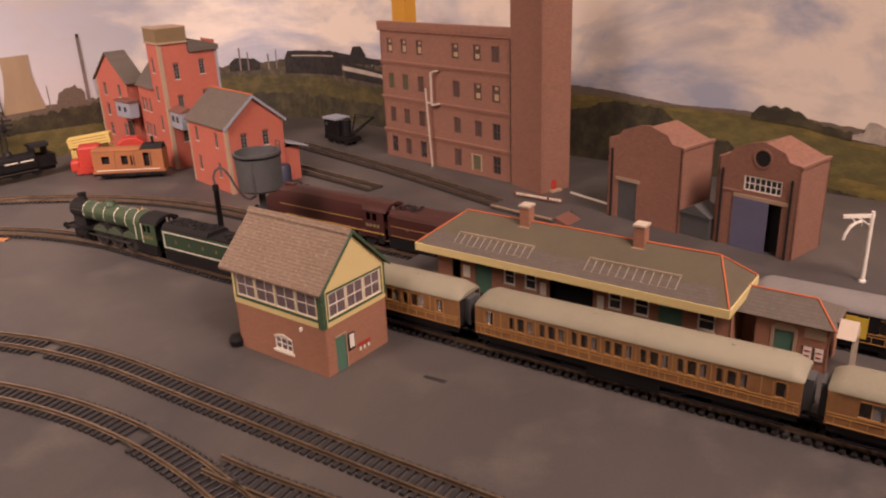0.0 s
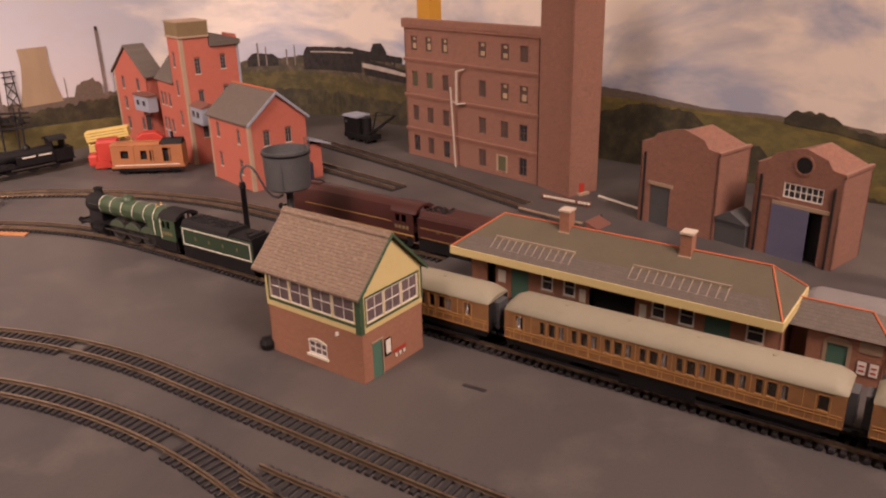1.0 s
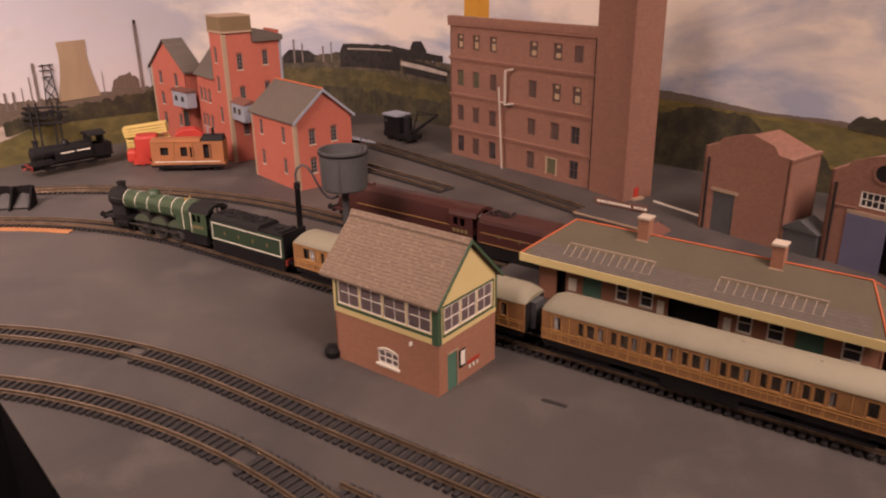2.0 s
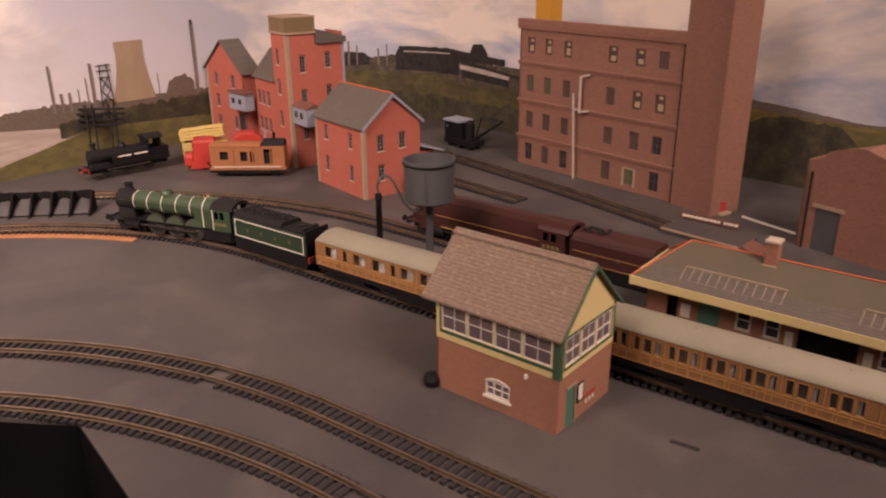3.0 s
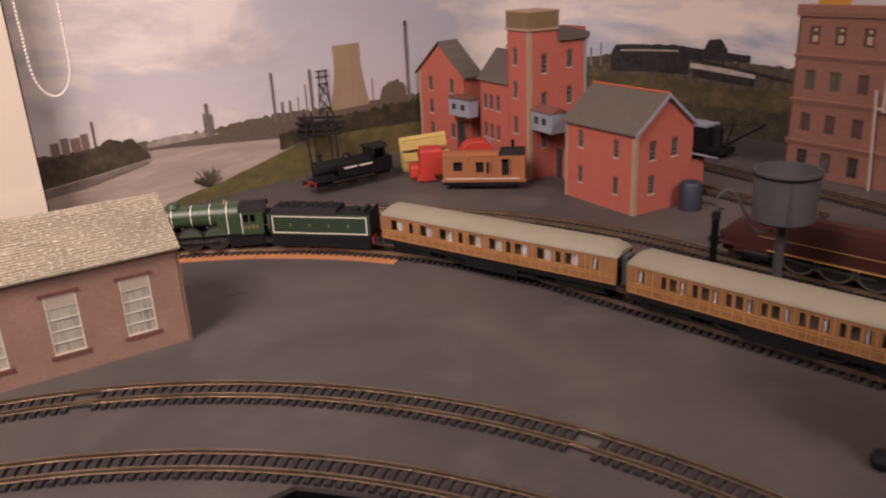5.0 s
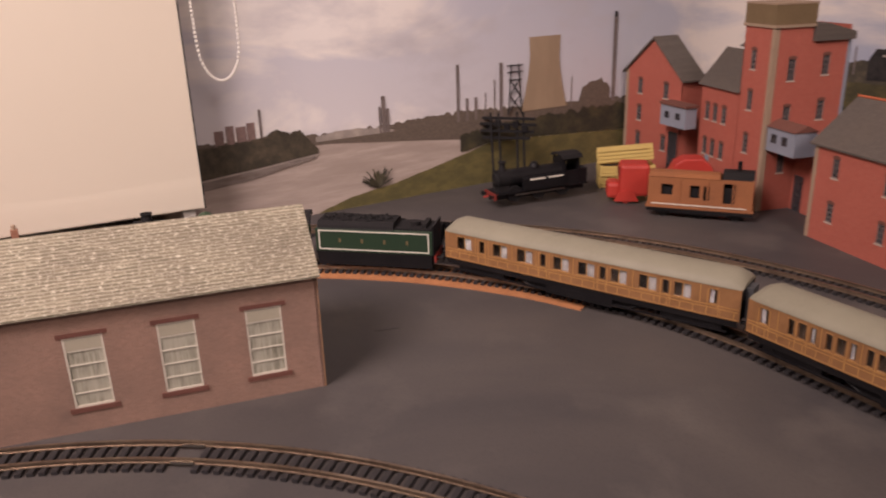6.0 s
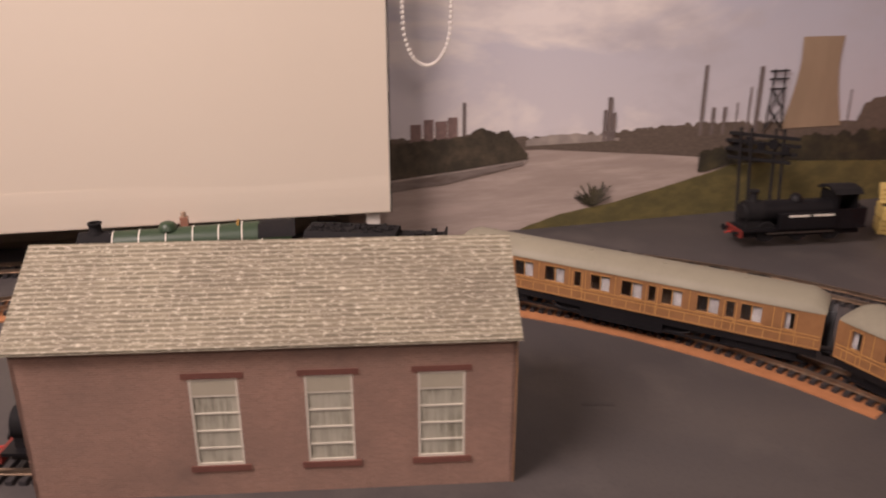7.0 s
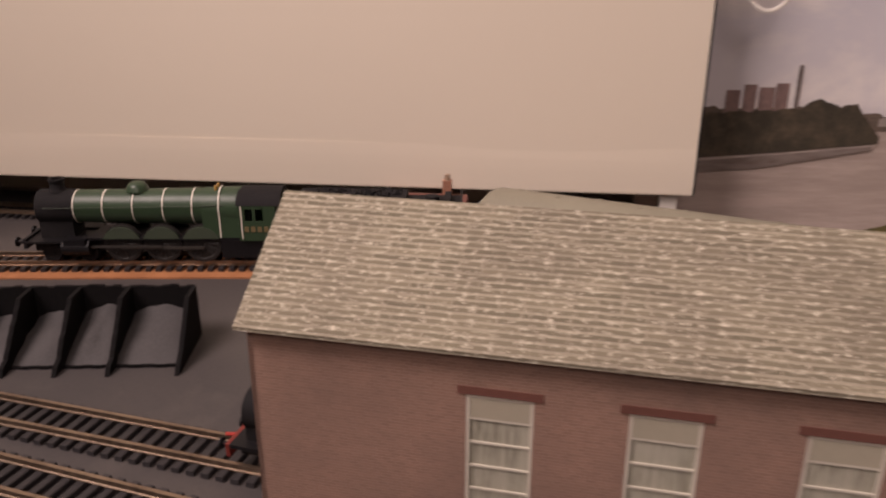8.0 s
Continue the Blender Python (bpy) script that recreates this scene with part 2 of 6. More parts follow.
M_wood = worn("brown_wagon_paint", (0.30, 0.115, 0.045), (0.2, 0.08, 0.035), 0.6)
M_lintel = worn("dark_red_lintel", (0.165, 0.068, 0.05), (0.12, 0.05, 0.038), 0.8)
M_crate = worn("yellow_plastic", (0.62, 0.47, 0.16), (0.5, 0.36, 0.12), 0.5)


def pleated(name, light, dark):
    """Printed net curtain: upright pleats, darker towards the middle of each fold."""
    mat, t, b = shader(name, 0.5, 0, 0.4)
    co = node(t, "ShaderNodeTexCoord").outputs["Object"]
    sq = node(t, "ShaderNodeVectorMath", [(0, co)])
    sq.operation = "MULTIPLY"
    sq.inputs[1].default_value = (420, 420, 45)
    n = node(t, "ShaderNodeTexNoise", [("Vector", sq.outputs[0])], Scale=1.0, Detail=4.0, Roughness=0.6)
    n2 = node(t, "ShaderNodeTexNoise", [("Vector", co)], Scale=70.0, Detail=3.0)
    f = node(t, "ShaderNodeMath", [(0, ramp(t, n.outputs[0], 0.38, 0.66)), (1, ramp(t, n2.outputs[0], 0.25, 0.65))])
    f.operation = "MULTIPLY"
    t.links.new(mixed(t, f.outputs[0], light, dark), b.inputs["Base Color"])
    return mat


M_netting = worn("grey_white_curtain", (0.24, 0.22, 0.21), (0.16, 0.145, 0.14), 0.7)
M_pitch = worn("pitch_black_paint", (0.007, 0.0065, 0.0068), (0.011, 0.01, 0.01), 0.85, spec=0.12)
M_beam = worn("dull_red_beam", (0.22, 0.026, 0.018), (0.12, 0.02, 0.015), 0.6)


def clear_glass():
    mat, t, b = shader("window_glazing", 0.08, 0, 0.5)
    b.inputs["Base Color"].default_value = (0.9, 0.92, 0.92, 1)
    b.inputs["Transmission Weight"].default_value = 1.0
    return mat


M_glass = clear_glass()

# ---- baseboard, walls, backscene ----
WELL = [(-545, 655), (-455, 655), (-351, 552), (-200, 398), (60, 160), (260, -150), (-880, -150), (-770, 200), (-645, 470), (-582, 612)]


def baseboard():
    rim = [(-1700, -260), (-1700, 240), (-1040, 1075), (-1010, 1120), (-540, 1880), (720, 950), (1500, 365), (1500, -260)]
    well = WELL
    bm = bmesh.new()
    loops = []
    for pts in (rim, well):
        vs = [bm.verts.new((x * MM, y * MM, 0)) for x, y in pts]
        loops.append([bm.edges.new((vs[i], vs[(i + 1) % len(vs)])) for i in range(len(vs))])
    bmesh.ops.triangle_fill(bm, use_beauty=True, use_dissolve=False, edges=loops[0] + loops[1], normal=(0, 0, 1))
    skirt = bmesh.ops.extrude_face_region(bm, geom=list(bm.faces))
    bmesh.ops.translate(bm, vec=(0, 0, -0.018), verts=[v for v in skirt["geom"] if isinstance(v, bmesh.types.BMVert)])
    bmesh.ops.recalc_face_normals(bm, faces=bm.faces)
    me = bpy.data.meshes.new("baseboard")
    bm.to_mesh(me)
    bm.free()
    me.materials.append(M_board)
    tagged(new("ground", me), "grey painted layout baseboard with an open operating well", "baseboard", kind="structure")
    # near-black sheets added round the well; their colour stands for its darkness
    lining = Geo()
    cx, cy = -300, 250
    pts = [(cx + (x - cx) * 0.994, cy + (y - cy) * 0.994) for x, y in WELL]
    for (x0, y0), (x1, y1) in zip(pts, pts[1:] + pts[:1]):
        lining.add([(x0, y0, -1.5), (x1, y1, -1.5), (x1, y1, -880), (x0, y0, -880)], [(0, 1, 2, 3)])
    lone("well_dark_sheet", lining, worn("well_black", (0.004, 0.0036, 0.004), (0.007, 0.006, 0.007), 0.95, spec=0.05), "near-black sheets standing for the dark inside the operating well", "lining", kind="structure")
    floor = Geo().box(-4000, -3500, -920, 4000, 4000, -900)
    lone("floor", floor, worn("near_black_floor", (0.007, 0.0065, 0.007), (0.004, 0.004, 0.004), 0.95, spec=0.05), "near-black floor below the layout", "floor", kind="structure")
    skirtg = Geo().box(-1700, -300, -900, 1500, -262, 0)
    lone("trim", skirtg, M_matte, "dark panel under the baseboard's front", "panel", kind="structure")


def wall_line(a, b, name, material, label, category, z0=-900, z1=1500, thick=60):
    """An upright wall of the room whose inner face runs from a to b."""
    a, b = Vector((*a, 0)), Vector((*b, 0))
    turn = math.degrees(math.atan2(b.y - a.y, b.x - a.x))
    g = Geo().wall((b - a).length, z1, thick, (), None, 0, z0)
    return lone(name, g, material, label, category, at(a.x, a.y, 0, turn), "structure")


# the printed sheet runs along the left wall, round the corner and along the back wall
LEFT_DIR = Vector((0.540, 0.842)).normalized()
LEFT_A = Vector((-982, 1100)) - LEFT_DIR * 110
CORNER_TURN = 1.571 - 0.165
BACK_DIR = Vector((0.800, -0.600))


def sheet_line():
    """Points of the backscene's plan: straight, round the corner, straight, with their run in mm."""
    pts, p, h = [], LEFT_A.copy(), math.atan2(LEFT_DIR.y, LEFT_DIR.x)
    h_end = math.atan2(BACK_DIR.y, BACK_DIR.x)
    run = -110.0
    for length, k in ((750, 0.0), (230 * (h - h_end), -1 / 230), (1750, 0.0)):
        n = max(8, int(length / 12))
        for i in range(n):
            pts.append((run, p.copy(), h))
            p = p + Vector((math.cos(h), math.sin(h))) * (length / n)
            h += k * length / n
            run += length / n
    pts.append((run, p.copy(), h))
    return pts


SHEET = sheet_line()


def on_sheet(s, z, proud=0.0):
    """Place on the backscene: s mm along it from the blind's edge, z mm up, proud mm in front of it."""
    i = min(range(len(SHEET)), key=lambda k: abs(SHEET[k][0] - s))
    run, p, h = SHEET[i]
    q = p + Vector((math.cos(h), math.sin(h))) * (s - run)
    n = Vector((math.sin(h), -math.cos(h)))
    q = q + n * proud
    return Vector((q.x, q.y, z))


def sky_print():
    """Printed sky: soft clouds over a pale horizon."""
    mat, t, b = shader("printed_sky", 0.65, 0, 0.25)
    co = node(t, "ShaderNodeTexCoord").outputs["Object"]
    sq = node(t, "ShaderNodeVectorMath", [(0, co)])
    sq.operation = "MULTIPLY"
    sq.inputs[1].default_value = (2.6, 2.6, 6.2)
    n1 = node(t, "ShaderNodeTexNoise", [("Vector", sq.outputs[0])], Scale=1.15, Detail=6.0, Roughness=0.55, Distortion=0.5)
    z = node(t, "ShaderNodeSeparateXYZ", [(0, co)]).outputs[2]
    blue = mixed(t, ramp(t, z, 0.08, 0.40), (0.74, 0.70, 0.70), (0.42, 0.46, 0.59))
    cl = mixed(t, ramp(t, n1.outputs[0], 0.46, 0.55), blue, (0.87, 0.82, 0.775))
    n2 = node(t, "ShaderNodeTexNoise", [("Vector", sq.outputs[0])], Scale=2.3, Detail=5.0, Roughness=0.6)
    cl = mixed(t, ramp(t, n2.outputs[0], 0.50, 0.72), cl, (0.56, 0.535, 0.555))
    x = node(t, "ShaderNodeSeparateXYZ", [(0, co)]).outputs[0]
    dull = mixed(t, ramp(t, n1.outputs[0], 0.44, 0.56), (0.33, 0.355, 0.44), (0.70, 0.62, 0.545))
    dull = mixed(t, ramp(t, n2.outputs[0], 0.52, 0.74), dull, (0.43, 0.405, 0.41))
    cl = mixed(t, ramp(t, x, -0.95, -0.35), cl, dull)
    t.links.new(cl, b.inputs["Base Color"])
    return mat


def print_mat(name, a, c, scale=30.0, stretch=1.0, lo=0.4, hi=0.62):
    """Ink of the photograph printed on the backscene: two tones in mottled patches."""
    mat, t, b = shader(name, 0.65, 0, 0.25)
    co = node(t, "ShaderNodeTexCoord").outputs["Object"]
    sq = node(t, "ShaderNodeVectorMath", [(0, co)])
    sq.operation = "MULTIPLY"
    sq.inputs[1].default_value = (1, 1, stretch)
    n1 = node(t, "ShaderNodeTexNoise", [("Vector", sq.outputs[0])], Scale=scale, Detail=8.0, Roughness=0.7)
    n2 = node(t, "ShaderNodeTexNoise", [("Vector", sq.outputs[0])], Scale=scale * 0.22, Detail=3.0)
    f = node(t, "ShaderNodeMath", [(0, ramp(t, n1.outputs[0], lo, hi)), (1, ramp(t, n2.outputs[0], 0.3, 0.75))])
    f.operation = "MULTIPLY"
    g = mixed(t, ramp(t, n1.outputs[0], lo, hi), a, c)
    t.links.new(mixed(t, f.outputs[0], g, c), b.inputs["Base Color"])
    return mat


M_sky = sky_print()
M_river = print_mat("printed_river", (0.49, 0.405, 0.355), (0.38, 0.31, 0.265), 9, 9)
M_grass = print_mat("printed_meadow", (0.155, 0.128, 0.05), (0.10, 0.088, 0.038), 40, 2)
M_hill = print_mat("printed_hill", (0.20, 0.15, 0.05), (0.11, 0.09, 0.036), 26, 2.5)
M_wood_far = print_mat("printed_woods", (0.088, 0.074, 0.04), (0.036, 0.033, 0.024), 34, 1, 0.36, 0.6)
M_town = print_mat("printed_town", (0.185, 0.142, 0.112), (0.105, 0.084, 0.066), 210, 3.0, 0.3, 0.75)
M_dark = print_mat("printed_works", (0.016, 0.014, 0.014), (0.034, 0.029, 0.027), 90)
M_tower = print_mat("printed_cooling_tower", (0.38, 0.28, 0.185), (0.32, 0.235, 0.155), 18, 0.3)
M_stack = print_mat("printed_chimney", (0.21, 0.17, 0.155), (0.16, 0.13, 0.12), 60)
M_redblock = print_mat("printed_red_blocks", (0.29, 0.195, 0.175), (0.21, 0.145, 0.13), 150)
M_shade = print_mat("printed_shade", (0.16, 0.125, 0.105), (0.24, 0.20, 0.175), 20, 6)
M_haze = print_mat("printed_hazy_woods", (0.115, 0.092, 0.062), (0.055, 0.047, 0.034), 70, 1, 0.35, 0.6)
M_scrub = print_mat("printed_scrub", (0.105, 0.085, 0.036), (0.055, 0.047, 0.024), 32, 1.5)
M_roofs = print_mat("printed_white_roofs", (0.42, 0.36, 0.31), (0.30, 0.26, 0.23), 60)


def backscene():
    sheet = thing("backdrop", pose(0, 0, 0), "printed photograph backscene of river, power station and hills along the walls", "backscene", kind="structure")
    g = Geo()
    for (s0, p0, h0), (s1, p1, h1) in zip(SHEET, SHEET[1:]):
        g.add([(p0.x, p0.y, -6), (p1.x, p1.y, -6), (p1.x, p1.y, 420), (p0.x, p0.y, 420)], [(0, 1, 2, 3)])
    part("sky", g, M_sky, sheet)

    def shape(name, material, low, high, s0, s1, proud, step=10.0):
        """A printed area between two outlines, functions of the run s."""
        n = max(2, int((s1 - s0) / step))
        gg = Geo()
        for i in range(n):
            a, b = s0 + (s1 - s0) * i / n, s0 + (s1 - s0) * (i + 1) / n
            gg.add([on_sheet(a, low(a), proud), on_sheet(b, low(b), proud), on_sheet(b, high(b), proud), on_sheet(a, high(a), proud)], [(0, 1, 2, 3)])
        return part(name, gg, material, sheet)

    def line(*pts):
        """Straight pieces through (s, z) pairs."""
        return lambda s: next((z0 + (z1 - z0) * (s - a) / (b - a) for (a, z0), (b, z1) in zip(pts, pts[1:]) if a <= s <= b), pts[0][1] if s < pts[0][0] else pts[-1][1])

    def rough(f, size, step, seed):
        return lambda s: f(s) + size * (noise.noise(Vector((s / step, seed, 0))) + 0.5 * noise.noise(Vector((s / step * 2.7, seed, 3))))

    flat = lambda z: (lambda s: z)
    # left wall: river, far town, wooded point, meadow
    shape("river", M_river, flat(-5), line((-110, 84), (78, 82), (138, 76), (208, 70), (300, 62)), -110, 300, 0.5)
    shape("far_town", M_town, line((-110, 82), (78, 80), (138, 74), (208, 67), (267, 60), (520, 50)), rough(line((-110, 98), (20, 96), (79, 92), (138, 92), (207, 96), (265, 97), (359, 92), (434, 90), (520, 88)), 5, 7, 1), -110, 560, 0.8, 2.5)
    shape("pale_works", M_roofs, flat(84), rough(line((62, 90), (90, 94), (140, 91), (160, 86)), 2, 12, 5), 62, 160, 1.0, 4)
    shape("wooded_point", M_haze, line((-110, 56), (0, 65), (62, 71)), rough(line((-110, 92), (-30, 95), (4, 97), (16, 105), (28, 99), (44, 100), (64, 76)), 3, 6, 2), -110, 64, 1.3, 2)
    shape("shore", M_roofs, line((-110, 54), (0, 63), (62, 69.5)), line((-110, 55.4), (0, 64.4), (62, 70.6)), -110, 63, 1.6)
    shape("reflection", M_shade, line((-110, 44), (-20, 52), (58, 66)), line((-110, 54), (0, 63), (60, 69)), -110, 60, 1.5)
    shape("meadow", M_grass, flat(-5), rough(line((50, -4), (61, 2), (104, 14), (159, 21), (209, 32), (268, 45), (291, 52), (363, 51), (520, 42), (720, 40)), 1.0, 20, 3), 50, 720, 1.9, 5)
    shape("hedge", M_wood_far, line((262, 46), (291, 52), (363, 51), (520, 42), (720, 38)), rough(line((250, 66), (290, 74), (340, 76), (420, 78), (520, 80), (720, 80)), 8, 12, 4), 252, 720, 1.5, 2.5)
    for s, w, z in ((-46, 10, 110), (-34, 9, 114), (-22, 11, 112), (-11, 9, 115)):
        shape("red_block", M_redblock, flat(94), flat(z), s - w / 2, s + w / 2, 1.1, 4)
    for s, z, w in ((0, 128, 3), (143, 115, 3), (148, 127, 5), (153, 112, 4), (250, 154, 4), (263, 112, 4), (276, 112, 4), (304, 131, 2), (314, 151, 5), (290, 116, 1.5), (427, 124, 1.5)):
        shape("printed_stack", M_stack, flat(84), flat(z), s - w / 2, s + w / 2, 1.1, 4)
    # cooling tower: hyperbolic outline
    gg = Geo()
    zs = [86 + (179 - 86) * i / 14 for i in range(15)]
    half = [23.5 + 14.0 * max(0.0, (158 - z) / 72) ** 1.6 + 1.5 * max(0.0, (z - 158) / 21) for z in zs]
    for (z0, w0), (z1, w1) in zip(zip(zs, half), zip(zs[1:], half[1:])):
        gg.add([on_sheet(382 - w0, z0, 1.3), on_sheet(382 + w0, z0, 1.3), on_sheet(382 + w1, z1, 1.3), on_sheet(382 - w1, z1, 1.3)], [(0, 1, 2, 3)])
    part("cooling_tower", gg, M_tower, sheet)
    # lattice tower beside it
    gg = Geo()
    for a, b in (((324, 84), (329, 148)), ((345, 84), (340, 148)), ((325, 88), (342, 108)), ((344, 88), (327, 108)), ((327, 108), (341, 128)), ((342, 108), (328, 128)), ((325, 128), (344, 128)), ((323, 138), (346, 138)), ((323, 146), (346, 146))):
        gg.rod(on_sheet(*a, 2.4), on_sheet(*b, 2.4), 0.9, n=4)
    part("lattice_tower", gg, M_dark, sheet)
    shape("tall_chimney", M_stack, flat(84), flat(196), 497, 503.5, 1.4, 6)
    shape("chimney_top", M_dark, flat(196), flat(203), 497.4, 503.1, 1.5, 6)
    shape("works", M_town, flat(80), rough(line((440, 96), (452, 112), (480, 116), (494, 104)), 5, 6, 8), 440, 494, 1.35, 2.5)
    # bush on the bank
    gg = Geo()
    rnd = random.Random(4)
    for i in range(34):
        a = rnd.uniform(0.25, 2.9)
        r = rnd.uniform(14, 30) * (0.75 + 0.25 * math.sin(a))
        gg.rod(on_sheet(136, 20, 2.6), on_sheet(136 + r * math.cos(a), 20 + r * math.sin(a), 2.6), 1.4, 0.5, n=4)
    part("bush", gg, M_wood_far, sheet)
    # corner and back wall: colliery, wooded slope, fields and hill
    end = SHEET[-1][0]
    shape("skyline", M_haze, flat(70), rough(line((560, 96), (700, 108), (861, 114), (910, 120), (1060, 122), (1150, 118), (1300, 112), (1589, 112)), 4, 12, 7), 540, 1589, 0.9, 4)
    shape("slope", M_scrub, flat(-5), rough(line((560, 84), (700, 90), (865, 90), (932, 87), (1015, 84), (1092, 76), (1200, 78), (1589, 92)), 3, 30, 6), 540, 1600, 1.2, 6)
    shape("hedge", M_wood_far, flat(-5), rough(line((700, 40), (865, 52), (1000, 50), (1100, 44), (1300, 50), (1589, 60)), 10, 30, 16), 700, 1600, 1.4, 4)
    shape("colliery", M_dark, flat(92), rough(line((915, 120), (922, 137), (1050, 139), (1062, 122)), 2, 14, 12), 915, 1062, 1.6, 4)
    shape("colliery", M_dark, flat(118), line((1040, 138), (1160, 129)), 1040, 1170, 1.5, 6)
    shape("colliery", M_dark, flat(128), line((1088, 134), (1096, 150), (1118, 152), (1130, 136)), 1088, 1130, 1.7, 4)
    shape("pale_works", M_roofs, line((1062, 104), (1180, 94)), line((1062, 112), (1180, 103)), 1064, 1180, 1.8, 6)
    shape("shadow_works", M_dark, line((1062, 90), (1180, 82)), line((1062, 104), (1180, 94)), 1070, 1180, 1.75, 6)
    shape("colliery", M_dark, flat(100), rough(line((800, 116), (812, 126), (850, 124), (862, 116)), 2, 6, 21), 800, 862, 1.6, 3)
    for s, z, w in ((822, 146, 3), (838, 138, 2.5), (880, 132, 3), (897, 140, 2)):
        shape("printed_stack", M_stack, flat(100), flat(z), s - w / 2, s + w / 2, 1.65, 3)
    for s in (1072, 1098, 1124, 1150):
        shape("gantry_leg", M_dark, flat(88), flat(128), s - 1.6, s + 1.6, 1.72, 3)
    shape("conveyor", M_dark, line((1062, 116), (1240, 92)), line((1062, 121), (1240, 97)), 1062, 1240, 1.85, 6)
    shape("shed_roof", M_roofs, line((930, 126), (1040, 128)), line((930, 128.5), (1040, 130.5)), 932, 1040, 1.9, 6)
    # right hill
    shape("far_hill", M_town, flat(80), rough(line((1560, 110), (1589, 113), (1648, 109), (1713, 102), (1757, 97), (1838, 98), (1948, 93), (2009, 87), (end, 80)), 1.8, 12, 9), 1560, end, 1.1, 3)
    shape("meadow", M_hill, flat(-5), rough(line((1560, 98), (1640, 99), (1700, 95), (1757, 93), (1838, 92), (1914, 85), (1985, 73), (2060, 64), (end, 40)), 1.2, 40, 19), 1560, end, 1.3, 5)
    shape("field", M_grass, line((1660, 70), (1740, 50), (2060, 16)), line((1660, 88), (1757, 88), (1838, 86), (1985, 66), (2060, 58)), 1690, 2060, 1.5, 5)
    shape("hedge", M_wood_far, flat(-5), rough(line((1560, 70), (1610, 80), (1640, 92), (1668, 94), (1740, 88), (1765, 60), (1795, 42), (1880, 30), (1966, 8), (2050, -4)), 5, 14, 10), 1560, 2050, 1.9, 3)
    shape("bush", M_wood_far, flat(20), rough(line((1800, 34), (1812, 52), (1835, 54), (1850, 34)), 3, 8, 14), 1800, 1850, 2.1, 3)
    shape("tree_clump", M_wood_far, line((1860, 88), (1940, 82)), rough(line((1862, 94), (1872, 106), (1905, 107), (1925, 102), (1942, 90)), 3, 8, 11), 1862, 1942, 2.0, 2.5)
    shape("tree_clump", M_wood_far, line((1942, 80), (1990, 72)), rough(line((1942, 90), (1968, 86), (1990, 82)), 4, 8, 15), 1942, 1990, 2.0, 2.5)
    shape("white_house", M_roofs, line((1990, 74), (2030, 70)), line((1990, 80), (2004, 84), (2006, 98), (2016, 97), (2030, 90)), 1990, 2040, 2.2, 3)


# ---- tracks ----
def run_of(x, y, heading, pieces, step=4.0):
    """Centre line of straights and arcs: pieces of (length, curvature). Gives (s, x, y, heading) every few mm."""
    out, s = [], 0.0
    for length, k in pieces:
        n = max(2, int(length / step))
        d = length / n
        for _ in range(n):
            out.append((s, x, y, heading))
            x += d * math.cos(heading + k * d / 2)
            y += d * math.sin(heading + k * d / 2)
            heading += k * d
            s += d
    out.append((s, x, y, heading))
    return out


def along(line, s):
    i = min(max(int(s / line[-1][0] * (len(line) - 1)), 0), len(line) - 2)
    while i < len(line) - 2 and line[i + 1][0] < s:
        i += 1
    while i > 0 and line[i][0] > s:
        i -= 1
    (s0, x0, y0, h0), (s1, x1, y1, h1) = line[i], line[i + 1]
    k = (s - s0) / (s1 - s0)
    return Vector((x0 + (x1 - x0) * k, y0 + (y1 - y0) * k, 0)), h0 + (h1 - h0) * k


def nearest_run(line, x, y):
    return min(line, key=lambda q: (q[1] - x) ** 2 + (q[2] - y) ** 2)[0]


def arc(radius, turn):
    return abs(radius * turn), math.copysign(1 / radius, turn)


LINE_C = run_of(1151.0, 42.0, 2.606, [(1823.4, 0), arc(477, 0.706), arc(504, 0.868), (700, 0)])
LINE_A = run_of(435.3, 261.8, 2.613, [(825.8, 0), arc(546, 0.679), arc(451, 0.559), (420, 0)])
LINE_B = run_of(229.2, 182.9, 2.419, [(529.4, 0), arc(552, 0.601), arc(505, 0.8), (180, 0)])
LINE_B2 = run_of(337.2, 295.4, 2.678, [(520, 0), arc(700, -0.16)])
LINE_D = run_of(838.0, 353.9, 2.572, [(1364, 0), arc(579, 0.605), arc(503, 0.85), (700, 0)])
LINE_E = run_of(60.0, 1074.0, 2.29, [(200, 0), arc(2400, 0.06), (220, 0)])
LINE_E2 = run_of(-150.0, 1198.0, 2.42, [(260, 0)])
LINE_S = run_of(-1068.6, 510.8, 0.7455, [(420, 0)])


